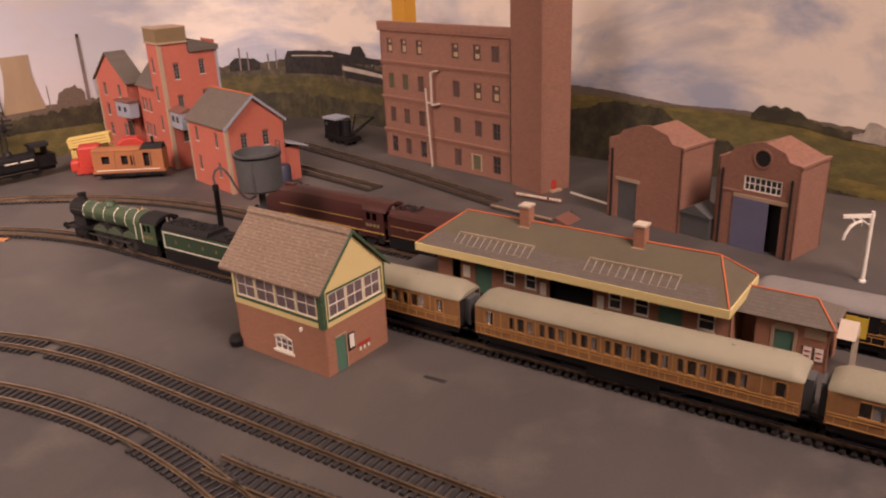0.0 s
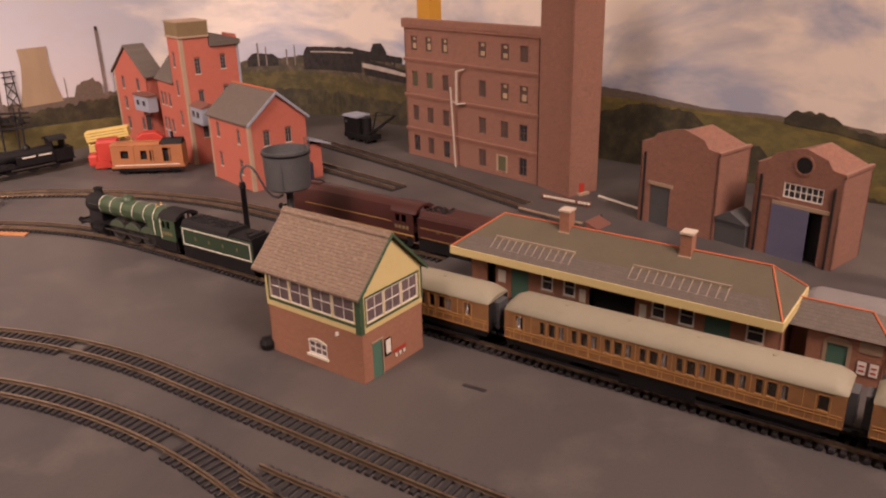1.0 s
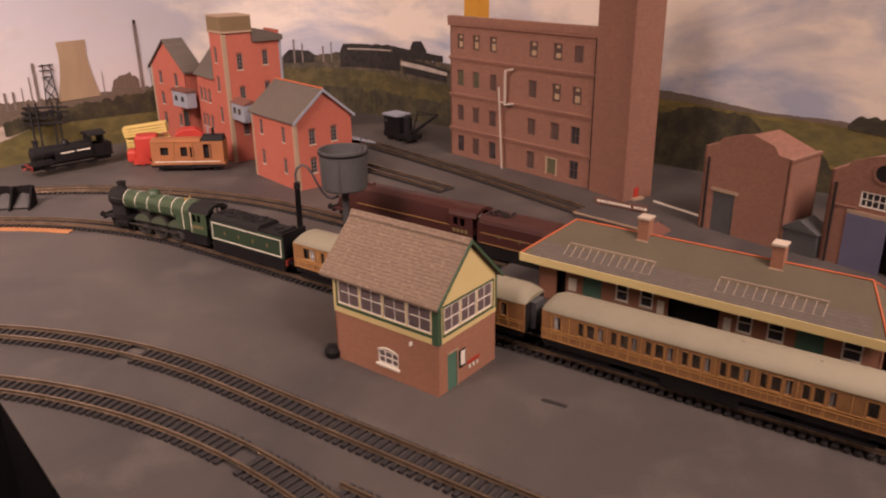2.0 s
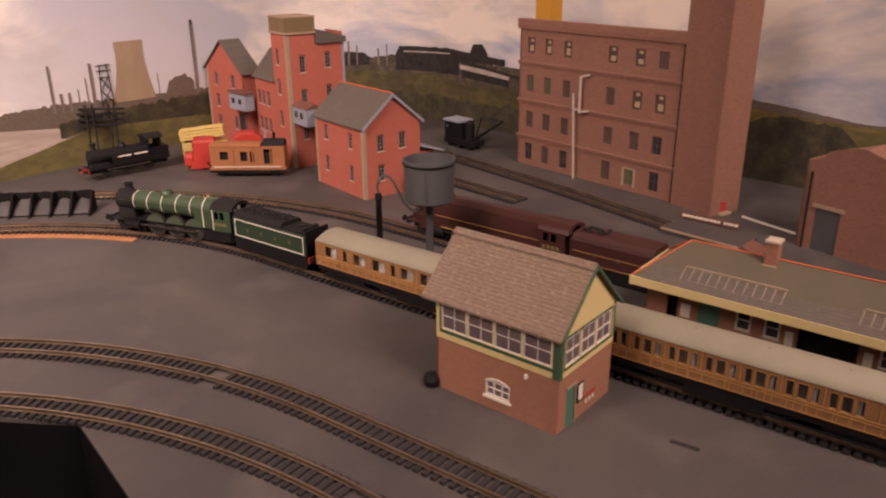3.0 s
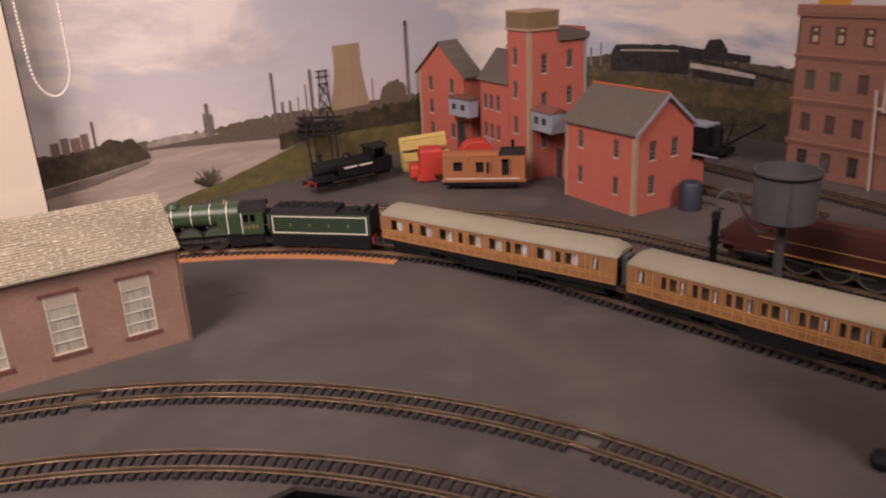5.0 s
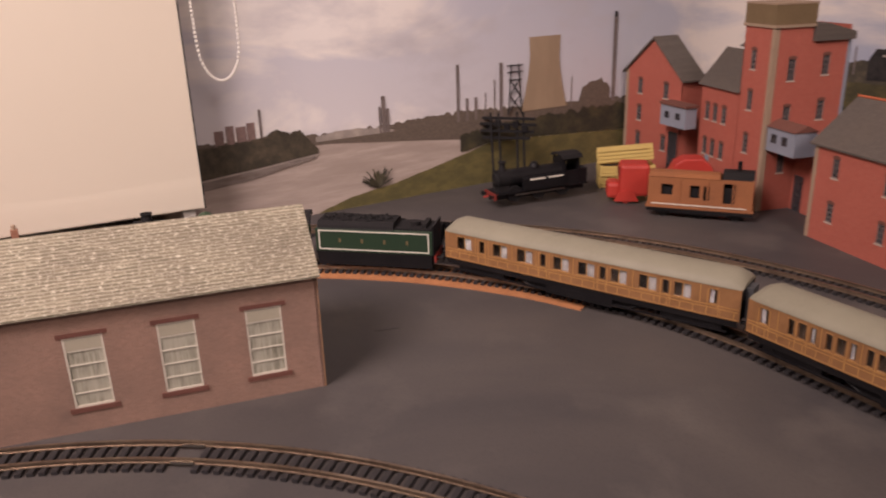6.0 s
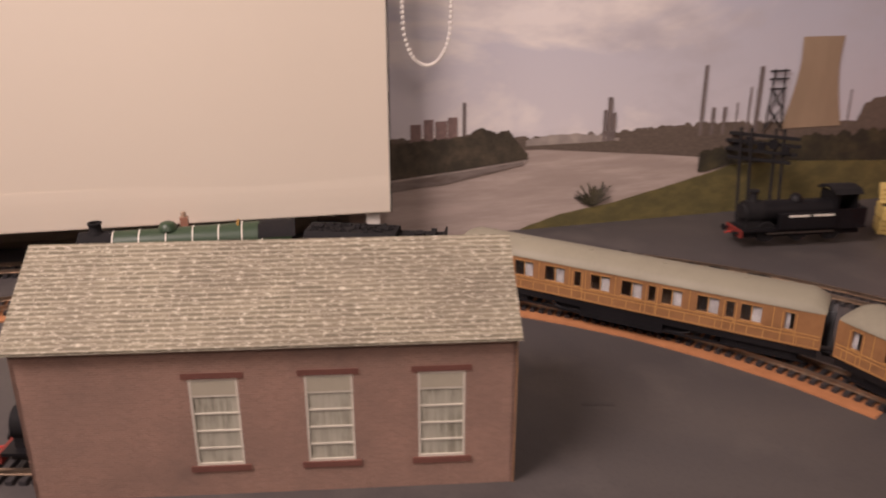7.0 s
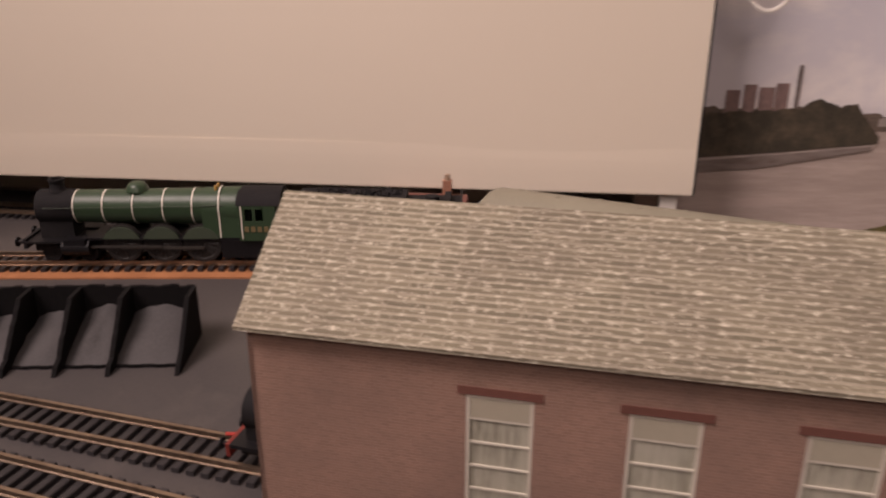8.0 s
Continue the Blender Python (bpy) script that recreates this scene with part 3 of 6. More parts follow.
def track(line, label, s0=0.0, s1=None, pitch=7.0, z=0.0, gaps=(), near=700.0):
    """Sectional track: ties on the board, two flat-bottom rails."""
    s1 = s1 or line[-1][0]
    t = thing("railway_track", pose(0, 0, 0), label, "track", "tracks on the baseboard")
    n = int((s1 - s0) / pitch)
    spots = []
    for i in range(n):
        d = s0 + (i + 0.5) * pitch
        if any(abs(d - q) < pitch * 0.9 for q in gaps):
            continue
        p, h = along(line, d)
        spots.append((abs(d - near), Matrix.Translation(p * MM) @ Matrix.Rotation(h, 4, "Z")))
    spots.sort(key=lambda q: q[0])
    tie = mesh("tie", Geo().prism([(-1.9, z + 0.2), (1.9, z + 0.2), (1.9, z + 2.2), (1.5, z + 2.6), (-1.5, z + 2.6), (-1.9, z + 2.2)], -14.8, 14.8), M_sleeper)
    for _, m in spots[:300]:
        ob = new("tie", tie)
        ob.parent, ob.matrix_basis = t, m
    if spots[300:]:
        g = Geo()
        for _, m in spots[300:]:
            mm = m.copy()
            mm.translation = mm.translation / MM
            g.box(-1.6, -14.8, z + 0.2, 1.6, 14.8, z + 2.6, mm)
        tagged(part("far_ties", g, M_sleeper, t), kind="stuff")
    for q in gaps:
        p, h = along(line, q)
        for y in (-8.7, 8.7):
            part("rail_joiner", Geo().box(-7, y - 1.5, z + 2.6, 7, y + 1.5, z + 4.0), M_steel, t, m=Matrix.Translation(p * MM) @ Matrix.Rotation(h, 4, "Z"))
    for side in (-8.7, 8.7):
        g = Geo()
        prof = [(-1.2, 2.6), (1.2, 2.6), (1.2, 3.1), (0.45, 3.4), (0.45, 5.0), (0.9, 5.2), (0.9, 6.0), (-0.9, 6.0), (-0.9, 5.2), (-0.45, 5.0), (-0.45, 3.4), (-1.2, 3.1)]
        k = len(prof)
        m_ = max(3, int((s1 - s0) / 9))
        verts = []
        for i in range(m_ + 1):
            p, h = along(line, s0 + (s1 - s0) * i / m_)
            n_ = Vector((-math.sin(h), math.cos(h), 0))
            verts += [p + n_ * (side + a) + Vector((0, 0, z + b)) for a, b in prof]
        faces = [(i * k + j, (i + 1) * k + j, (i + 1) * k + (j + 1) % k, i * k + (j + 1) % k) for i in range(m_) for j in range(k)]
        g.add(verts, faces + [tuple(range(k)), tuple(range(m_ * k + k - 1, m_ * k - 1, -1))])
        part("rail", g, M_rail, t)
    return t


def cork_strip():
    g = Geo()
    rnd = random.Random(7)
    n = 90
    s0, s1 = nearest_run(LINE_C, -588, 1028), 3000.0
    pts = []
    for i in range(n + 1):
        p, h = along(LINE_C, s0 + (s1 - s0) * i / n)
        nn = Vector((-math.sin(h), math.cos(h), 0))
        w = 24.0 + 0.8 * noise.noise(Vector((i * 0.3, 0, 0)))
        pts.append((p + nn * w, p - nn * 20))
    for (a, b), (c, d) in zip(pts, pts[1:]):
        up = Vector((0, 0, 1.2))
        g.add([a, c, d, b, a + up, c + up, d + up, b + up], [(4, 5, 6, 7), (0, 1, 5, 4), (3, 2, 6, 7)])
    lone("cork_underlay", g, M_cork, "strip of orange-brown cork underlay beneath the curved track", "underlay")


def room():
    paint = worn("wall_emulsion", (0.62, 0.56, 0.49), (0.55, 0.5, 0.44), 0.8, big=3)
    corner = Vector((-512, 1929))
    west, north = Vector((-0.60, -0.80)), Vector((0.80, -0.60))
    a, b, c = corner + west * 4200, corner + north * 4200, corner + west * 4200 + north * 4200
    lone("ceiling", Geo().prism([tuple(corner), tuple(b), tuple(c), tuple(a)], 1650, 1700, "z"), paint, "plain emulsioned ceiling above the layout", "ceiling", kind="structure")
    wall_line(tuple(corner), tuple(b), "wall_north", paint, "plain wall behind the hill backscene", "wall", -900, 1650)
    wall_line(tuple(b), tuple(c), "wall_east", paint, "plain emulsioned room wall", "wall", -900, 1650, -60)
    wall_line(tuple(a), tuple(c), "wall_south", paint, "plain emulsioned room wall", "wall", -900, 1650, -60)
    # west wall with the window behind the blind
    turn = math.degrees(math.atan2(0.8, 0.6))
    g = Geo().wall(4200, 1650, 90, [(2280, -20, 3120, 900)], None, 0, -900)
    lone("wall_west", g, paint, "emulsioned wall with a window opening behind the blind", "wall", at(a.x, a.y, 0, turn), "structure")
    w = thing("window_1", at(a.x, a.y, 0, turn), "white framed window dark behind the drawn blind", "window", kind="structure")
    part("window_frame", Geo().wall(3120, 900, 40, [(2320, 10, 2700, 860), (2740, 10, 3080, 860)], Matrix.Translation((0, 40, 0)), 2280, -20), M_white, w)
    # dark panes and an unseen black board stand for the shade in the recess
    for x0, x1 in ((2320, 2700), (2740, 3080)):
        part("pane", Geo().box(x0, 56, 10, x1, 60, 860), M_window, w)
    part("recess_backing", Geo().box(2280, 88, -20, 3120, 92, 900), M_black, w)


baseboard()
room()
backscene()
cork_strip()
track(LINE_C, "main line model track with bright rails under the express", z=1.2, near=1900)
track(LINE_A, "inner loop of dark sectional model track", gaps=(nearest_run(LINE_A, -378, 728), nearest_run(LINE_A, -733, 718)), near=1100)
track(LINE_B, "innermost loop of sectional model track", gaps=(nearest_run(LINE_B, -250, 577),), near=700)
track(LINE_B2, "diverging turnout road of model track", 0, 575, near=500)
track(LINE_D, "rear main line of model track", near=1500)
track(LINE_E, "siding of model track before the brick mill")
track(LINE_E2, "short dark siding of model track")
track(LINE_S, "shed road of model track")

# ---- buildings ----
def pane_in(parent, x0, z0, x1, z1, m, bars=(1, 2), frame_w=0.7, glass=None, frame=None, depth=0.8, name="window"):
    """A glazed window set in an opening of a wall lying along x at y = 0."""
    fr = Geo()
    w = frame_w
    fr.box(x0, depth - 0.5, z0, x0 + w, depth + 0.3, z1).box(x1 - w, depth - 0.5, z0, x1, depth + 0.3, z1)
    fr.box(x0 + w, depth - 0.5, z0, x1 - w, depth + 0.3, z0 + w).box(x0 + w, depth - 0.5, z1 - w, x1 - w, depth + 0.3, z1)
    cx, cz = bars
    for i in range(1, cx + 1):
        x = x0 + (x1 - x0) * i / (cx + 1)
        fr.box(x - w / 3, depth - 0.35, z0 + w, x + w / 3, depth + 0.3, z1 - w)
    for i in range(1, cz + 1):
        z = z0 + (z1 - z0) * i / (cz + 1)
        fr.box(x0 + w, depth - 0.3, z - w / 3, x1 - w, depth + 0.3, z + w / 3)
    win = part(name, fr, frame or M_white, parent, m=m)
    part("pane", Geo().box(x0 + w * 0.5, depth + 0.3, z0 + w * 0.5, x1 - w * 0.5, depth + 0.8, z1 - w * 0.5), glass or M_window, win)
    return win


def mm_pose(x, y, z=0, turn=0):
    return pose(x * MM, y * MM, z * MM, 0, 0, turn)


def wall_part(parent, w, h, holes, material, x, y, turn, t=1.6, z0=0.0, name="wall", label=""):
    return part(name, Geo().wall(w, h, t, holes, None, 0, z0), material, parent, label, mm_pose(x, y, 0, turn))


def gable_poly(w, eave, ridge):
    return [(0, 0), (w, 0), (w, eave), (w / 2, ridge), (0, eave)]


def signal_box():
    b = thing("signal_box", at(-207.2, 728.7, 0, -33.2), "card signal box, brick base, glazed upper floor, brown slate roof", "signal box")
    W_, D_ = 105.0, 74.0
    wall_part(b, W_, 43, [(45, 10.5, 66, 23)], M_brick, 0, 0, 0, name="brick_base")
    wall_part(b, D_, 43, [(11, 0, 22, 31)], M_brick, W_, 0, 90, name="brick_base")
    wall_part(b, W_, 43, [], M_brick, W_, D_, 180, name="brick_base")
    wall_part(b, D_, 43, [], M_brick, 0, D_, -90, name="brick_base")
    front = mm_pose(0, -0.6)
    side = mm_pose(W_ + 0.6, 0, 0, 90)
    # glazed floor: cream rails, green posts, sash windows
    n = 4
    x0, x1 = 4.5, W_ - 5.5
    step = (x1 - x0) / n
    holes = [(x0 + i * step + 0.7, 51, x0 + (i + 1) * step - 0.7, 72) for i in range(n)]
    wall_part(b, W_ + 0.6, 75, holes, M_yellow, 0, -0.6, 0, z0=43, name="upper_wall")
    for q in holes:
        pane_in(b, *q, front, bars=(1, 1), frame_w=0.8, glass=M_pane)
    g = Geo().box(3.0, -0.9, 48.0, W_ - 3, -0.65, 50.6).box(3.0, -0.9, 50.6, 4.6, -0.65, 72).box(W_ - 5, -0.9, 43, W_ + 0.7, -0.65, 75)
    part("green_trim", g, M_boxgreen, b, m=mm_pose(0, 0))
    y0, y1 = 6.0, D_ - 5.0
    stp = (y1 - y0) / 3
    holes = [(y0 + i * stp + 0.6, 50, y0 + (i + 1) * stp - 0.6, 71) for i in range(3)]
    wall_part(b, D_, 75, holes, M_yellow, W_ + 0.6, 0, 90, z0=43, name="upper_wall")
    for q in holes:
        pane_in(b, *q, side, bars=(1, 1), frame_w=0.9, glass=M_pane)
    g = Geo().box(4.5, -0.35, 47.6, D_ - 3.5, -0.05, 49.6).box(4.5, -0.35, 71.4, D_ - 3.5, -0.05, 73.0).box(D_ - 4.6, -0.35, 49.6, D_ - 3.5, -0.05, 71.4).box(4.5, -0.35, 49.6, 5.6, -0.05, 71.4).box(-0.5, -0.35, 43, 3.2, -0.05, 75).box(D_ - 1.5, -0.35, 47, D_ + 0.4, -0.05, 75)
    part("green_trim", g, M_boxgreen, b, m=side)
    wall_part(b, W_, 75, [], M_yellow, W_, D_, 180, z0=43, name="upper_wall")
    wall_part(b, D_, 75, [], M_yellow, -0.6, D_, -90, z0=43, name="upper_wall")
    for x in (W_ - 1.2, -0.6):
        part("gable", Geo().prism([(-1, 75), (D_ + 1, 75), (D_ / 2, 111)], x, x + 1.8, "x"), M_yellow, b)
    # roof: two slopes with thickness
    for sgn, y in ((1, -4.5), (-1, D_ + 4.5)):
        g = Geo().add([(-11, y, 72.5), (W_ + 3, y, 72.5), (W_ + 3, D_ / 2, 113), (-11, D_ / 2, 113), (-11, y, 74.5), (W_ + 3, y, 74.5), (W_ + 3, D_ / 2, 115), (-11, D_ / 2, 115)],
                      [(4, 5, 6, 7), (3, 2, 1, 0), (0, 1, 5, 4), (1, 2, 6, 5), (3, 0, 4, 7), (2, 3, 7, 6)])
        part("roof_slope", g, M_boxroof, b)
        g = Geo().add([(W_ + 3.05, y, 72), (W_ + 4.4, y, 72), (W_ + 4.4, D_ / 2, 112.8), (W_ + 3.05, D_ / 2, 112.8), (W_ + 3.05, y, 75), (W_ + 4.4, y, 75), (W_ + 4.4, D_ / 2, 115.4), (W_ + 3.05, D_ / 2, 115.4)],
                      [(4, 5, 6, 7), (3, 2, 1, 0), (0, 1, 5, 4), (1, 2, 6, 5), (3, 0, 4, 7), (2, 3, 7, 6)])
        part("barge_board", g, M_boxgreen, b)
    part("ridge", Geo().prism([(D_ / 2 - 4, 112.5), (D_ / 2 + 4, 112.5), (D_ / 2, 116.6)], -11.2, W_ + 3.2, "x"), M_boxroof, b)
    # lower window with stone arch, door, notice
    pane_in(b, 45, 10.5, 66, 23, mm_pose(0, 0), bars=(2, 1), frame_w=1.3, glass=M_pane)
    part("sill", Geo().box(43.5, -1.3, 8.6, 67.5, 0.2, 10.5), M_line, b)
    part("window_head", Geo().prism([(45, 23.02), (45, 21.6), (50, 23.6), (55.5, 24.2), (61, 23.6), (66, 21.6), (66, 23.02), (61, 25.2), (55.5, 26), (50, 25.2)], -0.5, -0.02), M_line, b)
    door = part("door", Geo().box(11, 0.6, 0, 22, 1.2, 31), M_doorgreen, b, "sea-green plank door", side)
    part("door_frame", Geo().box(22, -0.4, 0, 23.2, 0.1, 33).box(10, -0.4, 31, 22, 0.1, 32.6), M_stone, b, m=side)
    part("notice", Geo().box(24.5, -0.8, 14, 32, -0.1, 29), M_matte, b, m=side)
    part("notice_sheet", Geo().box(25.5, -1.0, 16, 31, -0.8, 28), M_white, b, m=side)
    g = Geo()
    for i in range(3):
        g.box(37 + i * 5, -0.5, 8, 39.2 + i * 5, -0.02, 11)
    part("small_notice_marks", g, M_line, b, "small white marks of an unreadable red notice", side)
    part("small_notice", Geo().box(35, -0.3, 12.5, 51, -0.02, 15), M_red, b, m=side)
    part("corner_post", Geo().box(W_ - 3.2, -0.3, 0, W_ + 0.3, 0.2, 43), M_brick, b)
    part("lamp_bracket", Geo().box(79, -2.5, 36, 80.5, 0, 39), M_white, b)
    part("ladder_stub", Geo().lathe([(0, 0), (6, 1), (7, 6), (5, 10), (0, 11)], 12), M_black, thing("coal_bucket", at(-211.5, 729.5), "small black coal heap beside the signal box", "bucket"))


M_latt = worn("buff_grey_bars", (0.34, 0.27, 0.205), (0.22, 0.17, 0.13), 0.7)


def station():
    b = thing("station_building", at(-57, 812, 0, -32.6), "long brick station building with green hipped roof and cream canopy", "station")
    L_, D_ = 288.0, 76.0
    z0 = 12.0
    # walls with doors and windows
    holes, spec = [], []
    for x, w, kind in ((18, 9, "dark"), (30, 8, "poster"), (44, 18, "door"), (75, 12, "win"), (97, 12, "win"), (113, 6, "poster"), (122, 42, "dark"), (168, 6, "poster"), (178, 12, "win"), (201, 13, "win"), (222, 20, "door"), (254, 14, "win")):
        zz = (16 if kind in ("door", "dark") else 28, 47)
        if kind == "poster":
            spec.append((x, w, kind))
            continue
        holes.append((x, zz[0] if kind == "win" else z0, x + w, 46))
        spec.append((x, w, kind))
    front = mm_pose(4, 26)
    wall_part(b, L_ - 8, 60, holes, M_brick, 4, 26, 0, z0=z0)
    for x, w, kind in spec:
        if kind == "win":
            pane_in(b, x, 28, x + w, 46, front, bars=(0, 1), frame_w=1.4)
            part("sill", Geo().box(x - 1, -1.0, 26.6, x + w + 1, 0, 28), M_stone, b, m=front)
        elif kind == "door":
            part("door", Geo().box(x, 0.6, z0, x + w, 1.4, 46), M_doorgreen, b, "sea-green double door", front)
        elif kind == "poster":
            part("poster", Geo().box(x, -0.5, 26, x + w, -0.02, 38), M_line, b, m=front)
        else:
            part("doorway_back", Geo().box(x - 2, 8, z0, x + w + 2, 9, 47), M_black, b, m=front)
    wall_part(b, 44, 60, [], M_brick, L_ - 4, 26, 90, z0=z0)
    wall_part(b, 44, 60, [], M_brick, 4, 70, -90, z0=z0)
    wall_part(b, L_ - 8, 60, [], M_brick, L_ - 4, 70, 180, z0=z0)
    # roof
    e, r, x0, x1, ym = 62.0, 88.0, 32.0, 268.0, 40.0
    roof = Geo().add([(0, 0, e), (L_, 0, e), (L_, D_, e), (0, D_, e), (x0, ym, r), (x1, ym, r)], [(0, 1, 5, 4), (1, 2, 5), (2, 3, 4, 5), (3, 0, 4), (3, 2, 1, 0)])
    part("roof", roof, M_starof, b, "dull green felt roof")
    canopy = Geo().add([(8, -0.6, 62.6), (L_ - 8, -0.6, 62.6), (L_ - 14, 14, 72.0), (14, 14, 72.0), (8, -0.6, 61.6), (L_ - 8, -0.6, 61.6)], [(0, 1, 2, 3), (4, 5, 1, 0)])
    part("canopy_roof", canopy, M_slate, b)
    g = Geo().box(-1, -1.4, 55.5, L_ + 1, 0, 62.6).box(L_, 0, 55.5, L_ + 1.2, D_, 62.6).box(-1.2, 0, 55.5, 0, D_, 62.6)
    part("canopy_fascia", g, M_yellow, b, "cream-yellow canopy fascia")
    part("canopy_soffit", Geo().box(0, 0, 60.2, L_, 26, 61.4), M_line, b)
    for p, q in (((x0, ym, r), (x1, ym, r)), ((x1, ym, r), (L_, 0.5, e + 0.5)), ((x0, ym, r), (0, 0.5, e + 0.5)), ((x1, ym, r), (L_, D_, e + 0.5)), ((x0, ym, r), (0, D_, e + 0.5))):
        part("ridge_tile", Geo().rod((p[0], p[1], p[2] + 0.3), (q[0], q[1], q[2] + 0.5), 0.75, n=6), M_orange, b)
    for x in (96, 203):
        c = part("chimney_pillar", Geo().box(x - 4.6, ym - 6, 76, x + 4.6, ym + 4, 102), M_brick, b)
        part("chimney_cap", Geo().box(x - 5.4, ym - 7, 102, x + 5.4, ym + 5, 103.8), M_fadedsill, c)
        part("chimney_base", Geo().box(x - 5.4, ym - 7.5, 81, x + 5.4, ym - 6.05, 84), M_stone, c)
    # rooflight lattices
    for x in (38, 168):
        g = Geo()
        up = lambda y: e + (r - e) * y / ym + 0.4
        for i in range(12):
            xx = x + i * 7
            g.rod((xx, 6, up(6) + 0.3), (xx, 17, up(17) + 0.3), 0.5, n=4)
        g.box(x, 16.6, up(16.6), x + 78, 17.8, up(17.8) + 0.9)
        g.box(x, 6, up(6), x + 78, 6.5, up(6.5) + 0.3)
        part("rooflight", g, M_latt, b, "grey-buff rooflight bars")
    # end building
    a = thing("ticket_office", at(-57, 812, 0, -32.6), "low brick booking office with dark slate roof and arched green door", "station")
    m = mm_pose(300, 34)
    wall_part(a, 52, 49, [(14, 12, 28, 40)], M_brick, 300, 34, 0, z0=12)
    wall_part(a, 40, 49, [(8, 12, 26, 38)], M_brick, 352, 34, 90, z0=12)
    wall_part(a, 52, 49, [], M_brick, 352, 74, 180, z0=12)
    wall_part(a, 14, 49, [], M_brick, 286, 52, 0, z0=12, name="link_wall")
    part("door", Geo().box(14, 0.6, 12, 28, 1.4, 40), M_doorgreen, a, "green arched door", m)
    part("door_surround", Geo().prism([(11.5, 40), (11.5, 42), (16, 45.5), (26, 45.5), (30.5, 42), (30.5, 40)], -0.5, -0.02).box(11.5, -0.5, 12, 14, -0.02, 40).box(28, -0.5, 12, 30.5, -0.02, 40), M_stone, a, m=m)
    for x in (35, 43):
        p = part("poster_frame", Geo().box(x, -0.6, 20, x + 7.2, -0.02, 32), M_lintel, a, m=m)
        part("poster", Geo().box(x + 0.7, -0.8, 20.8, x + 6.5, -0.6, 31.2), M_white, p)
        part("poster_print", Geo().box(x + 1.6, -0.95, 23, x + 5.4, -0.8, 24.4).box(x + 1.6, -0.95, 27, x + 5.4, -0.8, 28.2), M_red, p)
    part("sign", Geo().box(35, -0.6, 38, 50, -0.02, 46), M_stone, a, m=m)
    rf = Geo().add([(284, 30, 49), (356, 30, 49), (356, 78, 49), (284, 78, 49), (284, 54, 62), (338, 54, 62)], [(0, 1, 5, 4), (1, 2, 5), (2, 3, 4, 5), (3, 0, 4), (3, 2, 1, 0)])
    part("roof", rf, M_slate, a)
    part("ridge_tile", Geo().rod((284, 54, 62.3), (338, 54, 62.3), 0.75, n=6).rod((338, 54, 62.3), (356, 30, 49.4), 0.75, n=6), M_orange, a)
    porch = part("porch", Geo().prism([(32, 44), (54, 44), (43, 55)], 356.5, 369, "x").box(367, 33, 12, 369, 35, 44).box(367, 51, 12, 369, 53, 44).prism([(35, 44), (35, 36), (37, 41), (43, 43), (49, 41), (51, 36), (51, 44)], 367, 369, "x"), M_fadedsill, a, "cream timber porch with an arched opening")
    plat = Geo().box(-60, -25, 0, 520, 80, 12)
    lone("platform", plat, M_board, "grey station platform with a plain edge", "platform", at(-57, 812, 0, -32.6), "structure", bevel=0.6)


M_fadedpane = worn("faded_window_print", (0.105, 0.062, 0.052), (0.06, 0.042, 0.038), 0.6, big=60)
M_fadedgreen = worn("faded_green_print", (0.10, 0.10, 0.055), (0.08, 0.075, 0.045), 0.6)
M_fadedblind = worn("faded_cream_print", (0.40, 0.29, 0.18), (0.30, 0.2, 0.13), 0.6)
M_greypost = worn("grey_white_post", (0.42, 0.36, 0.31), (0.32, 0.27, 0.23), 0.6)


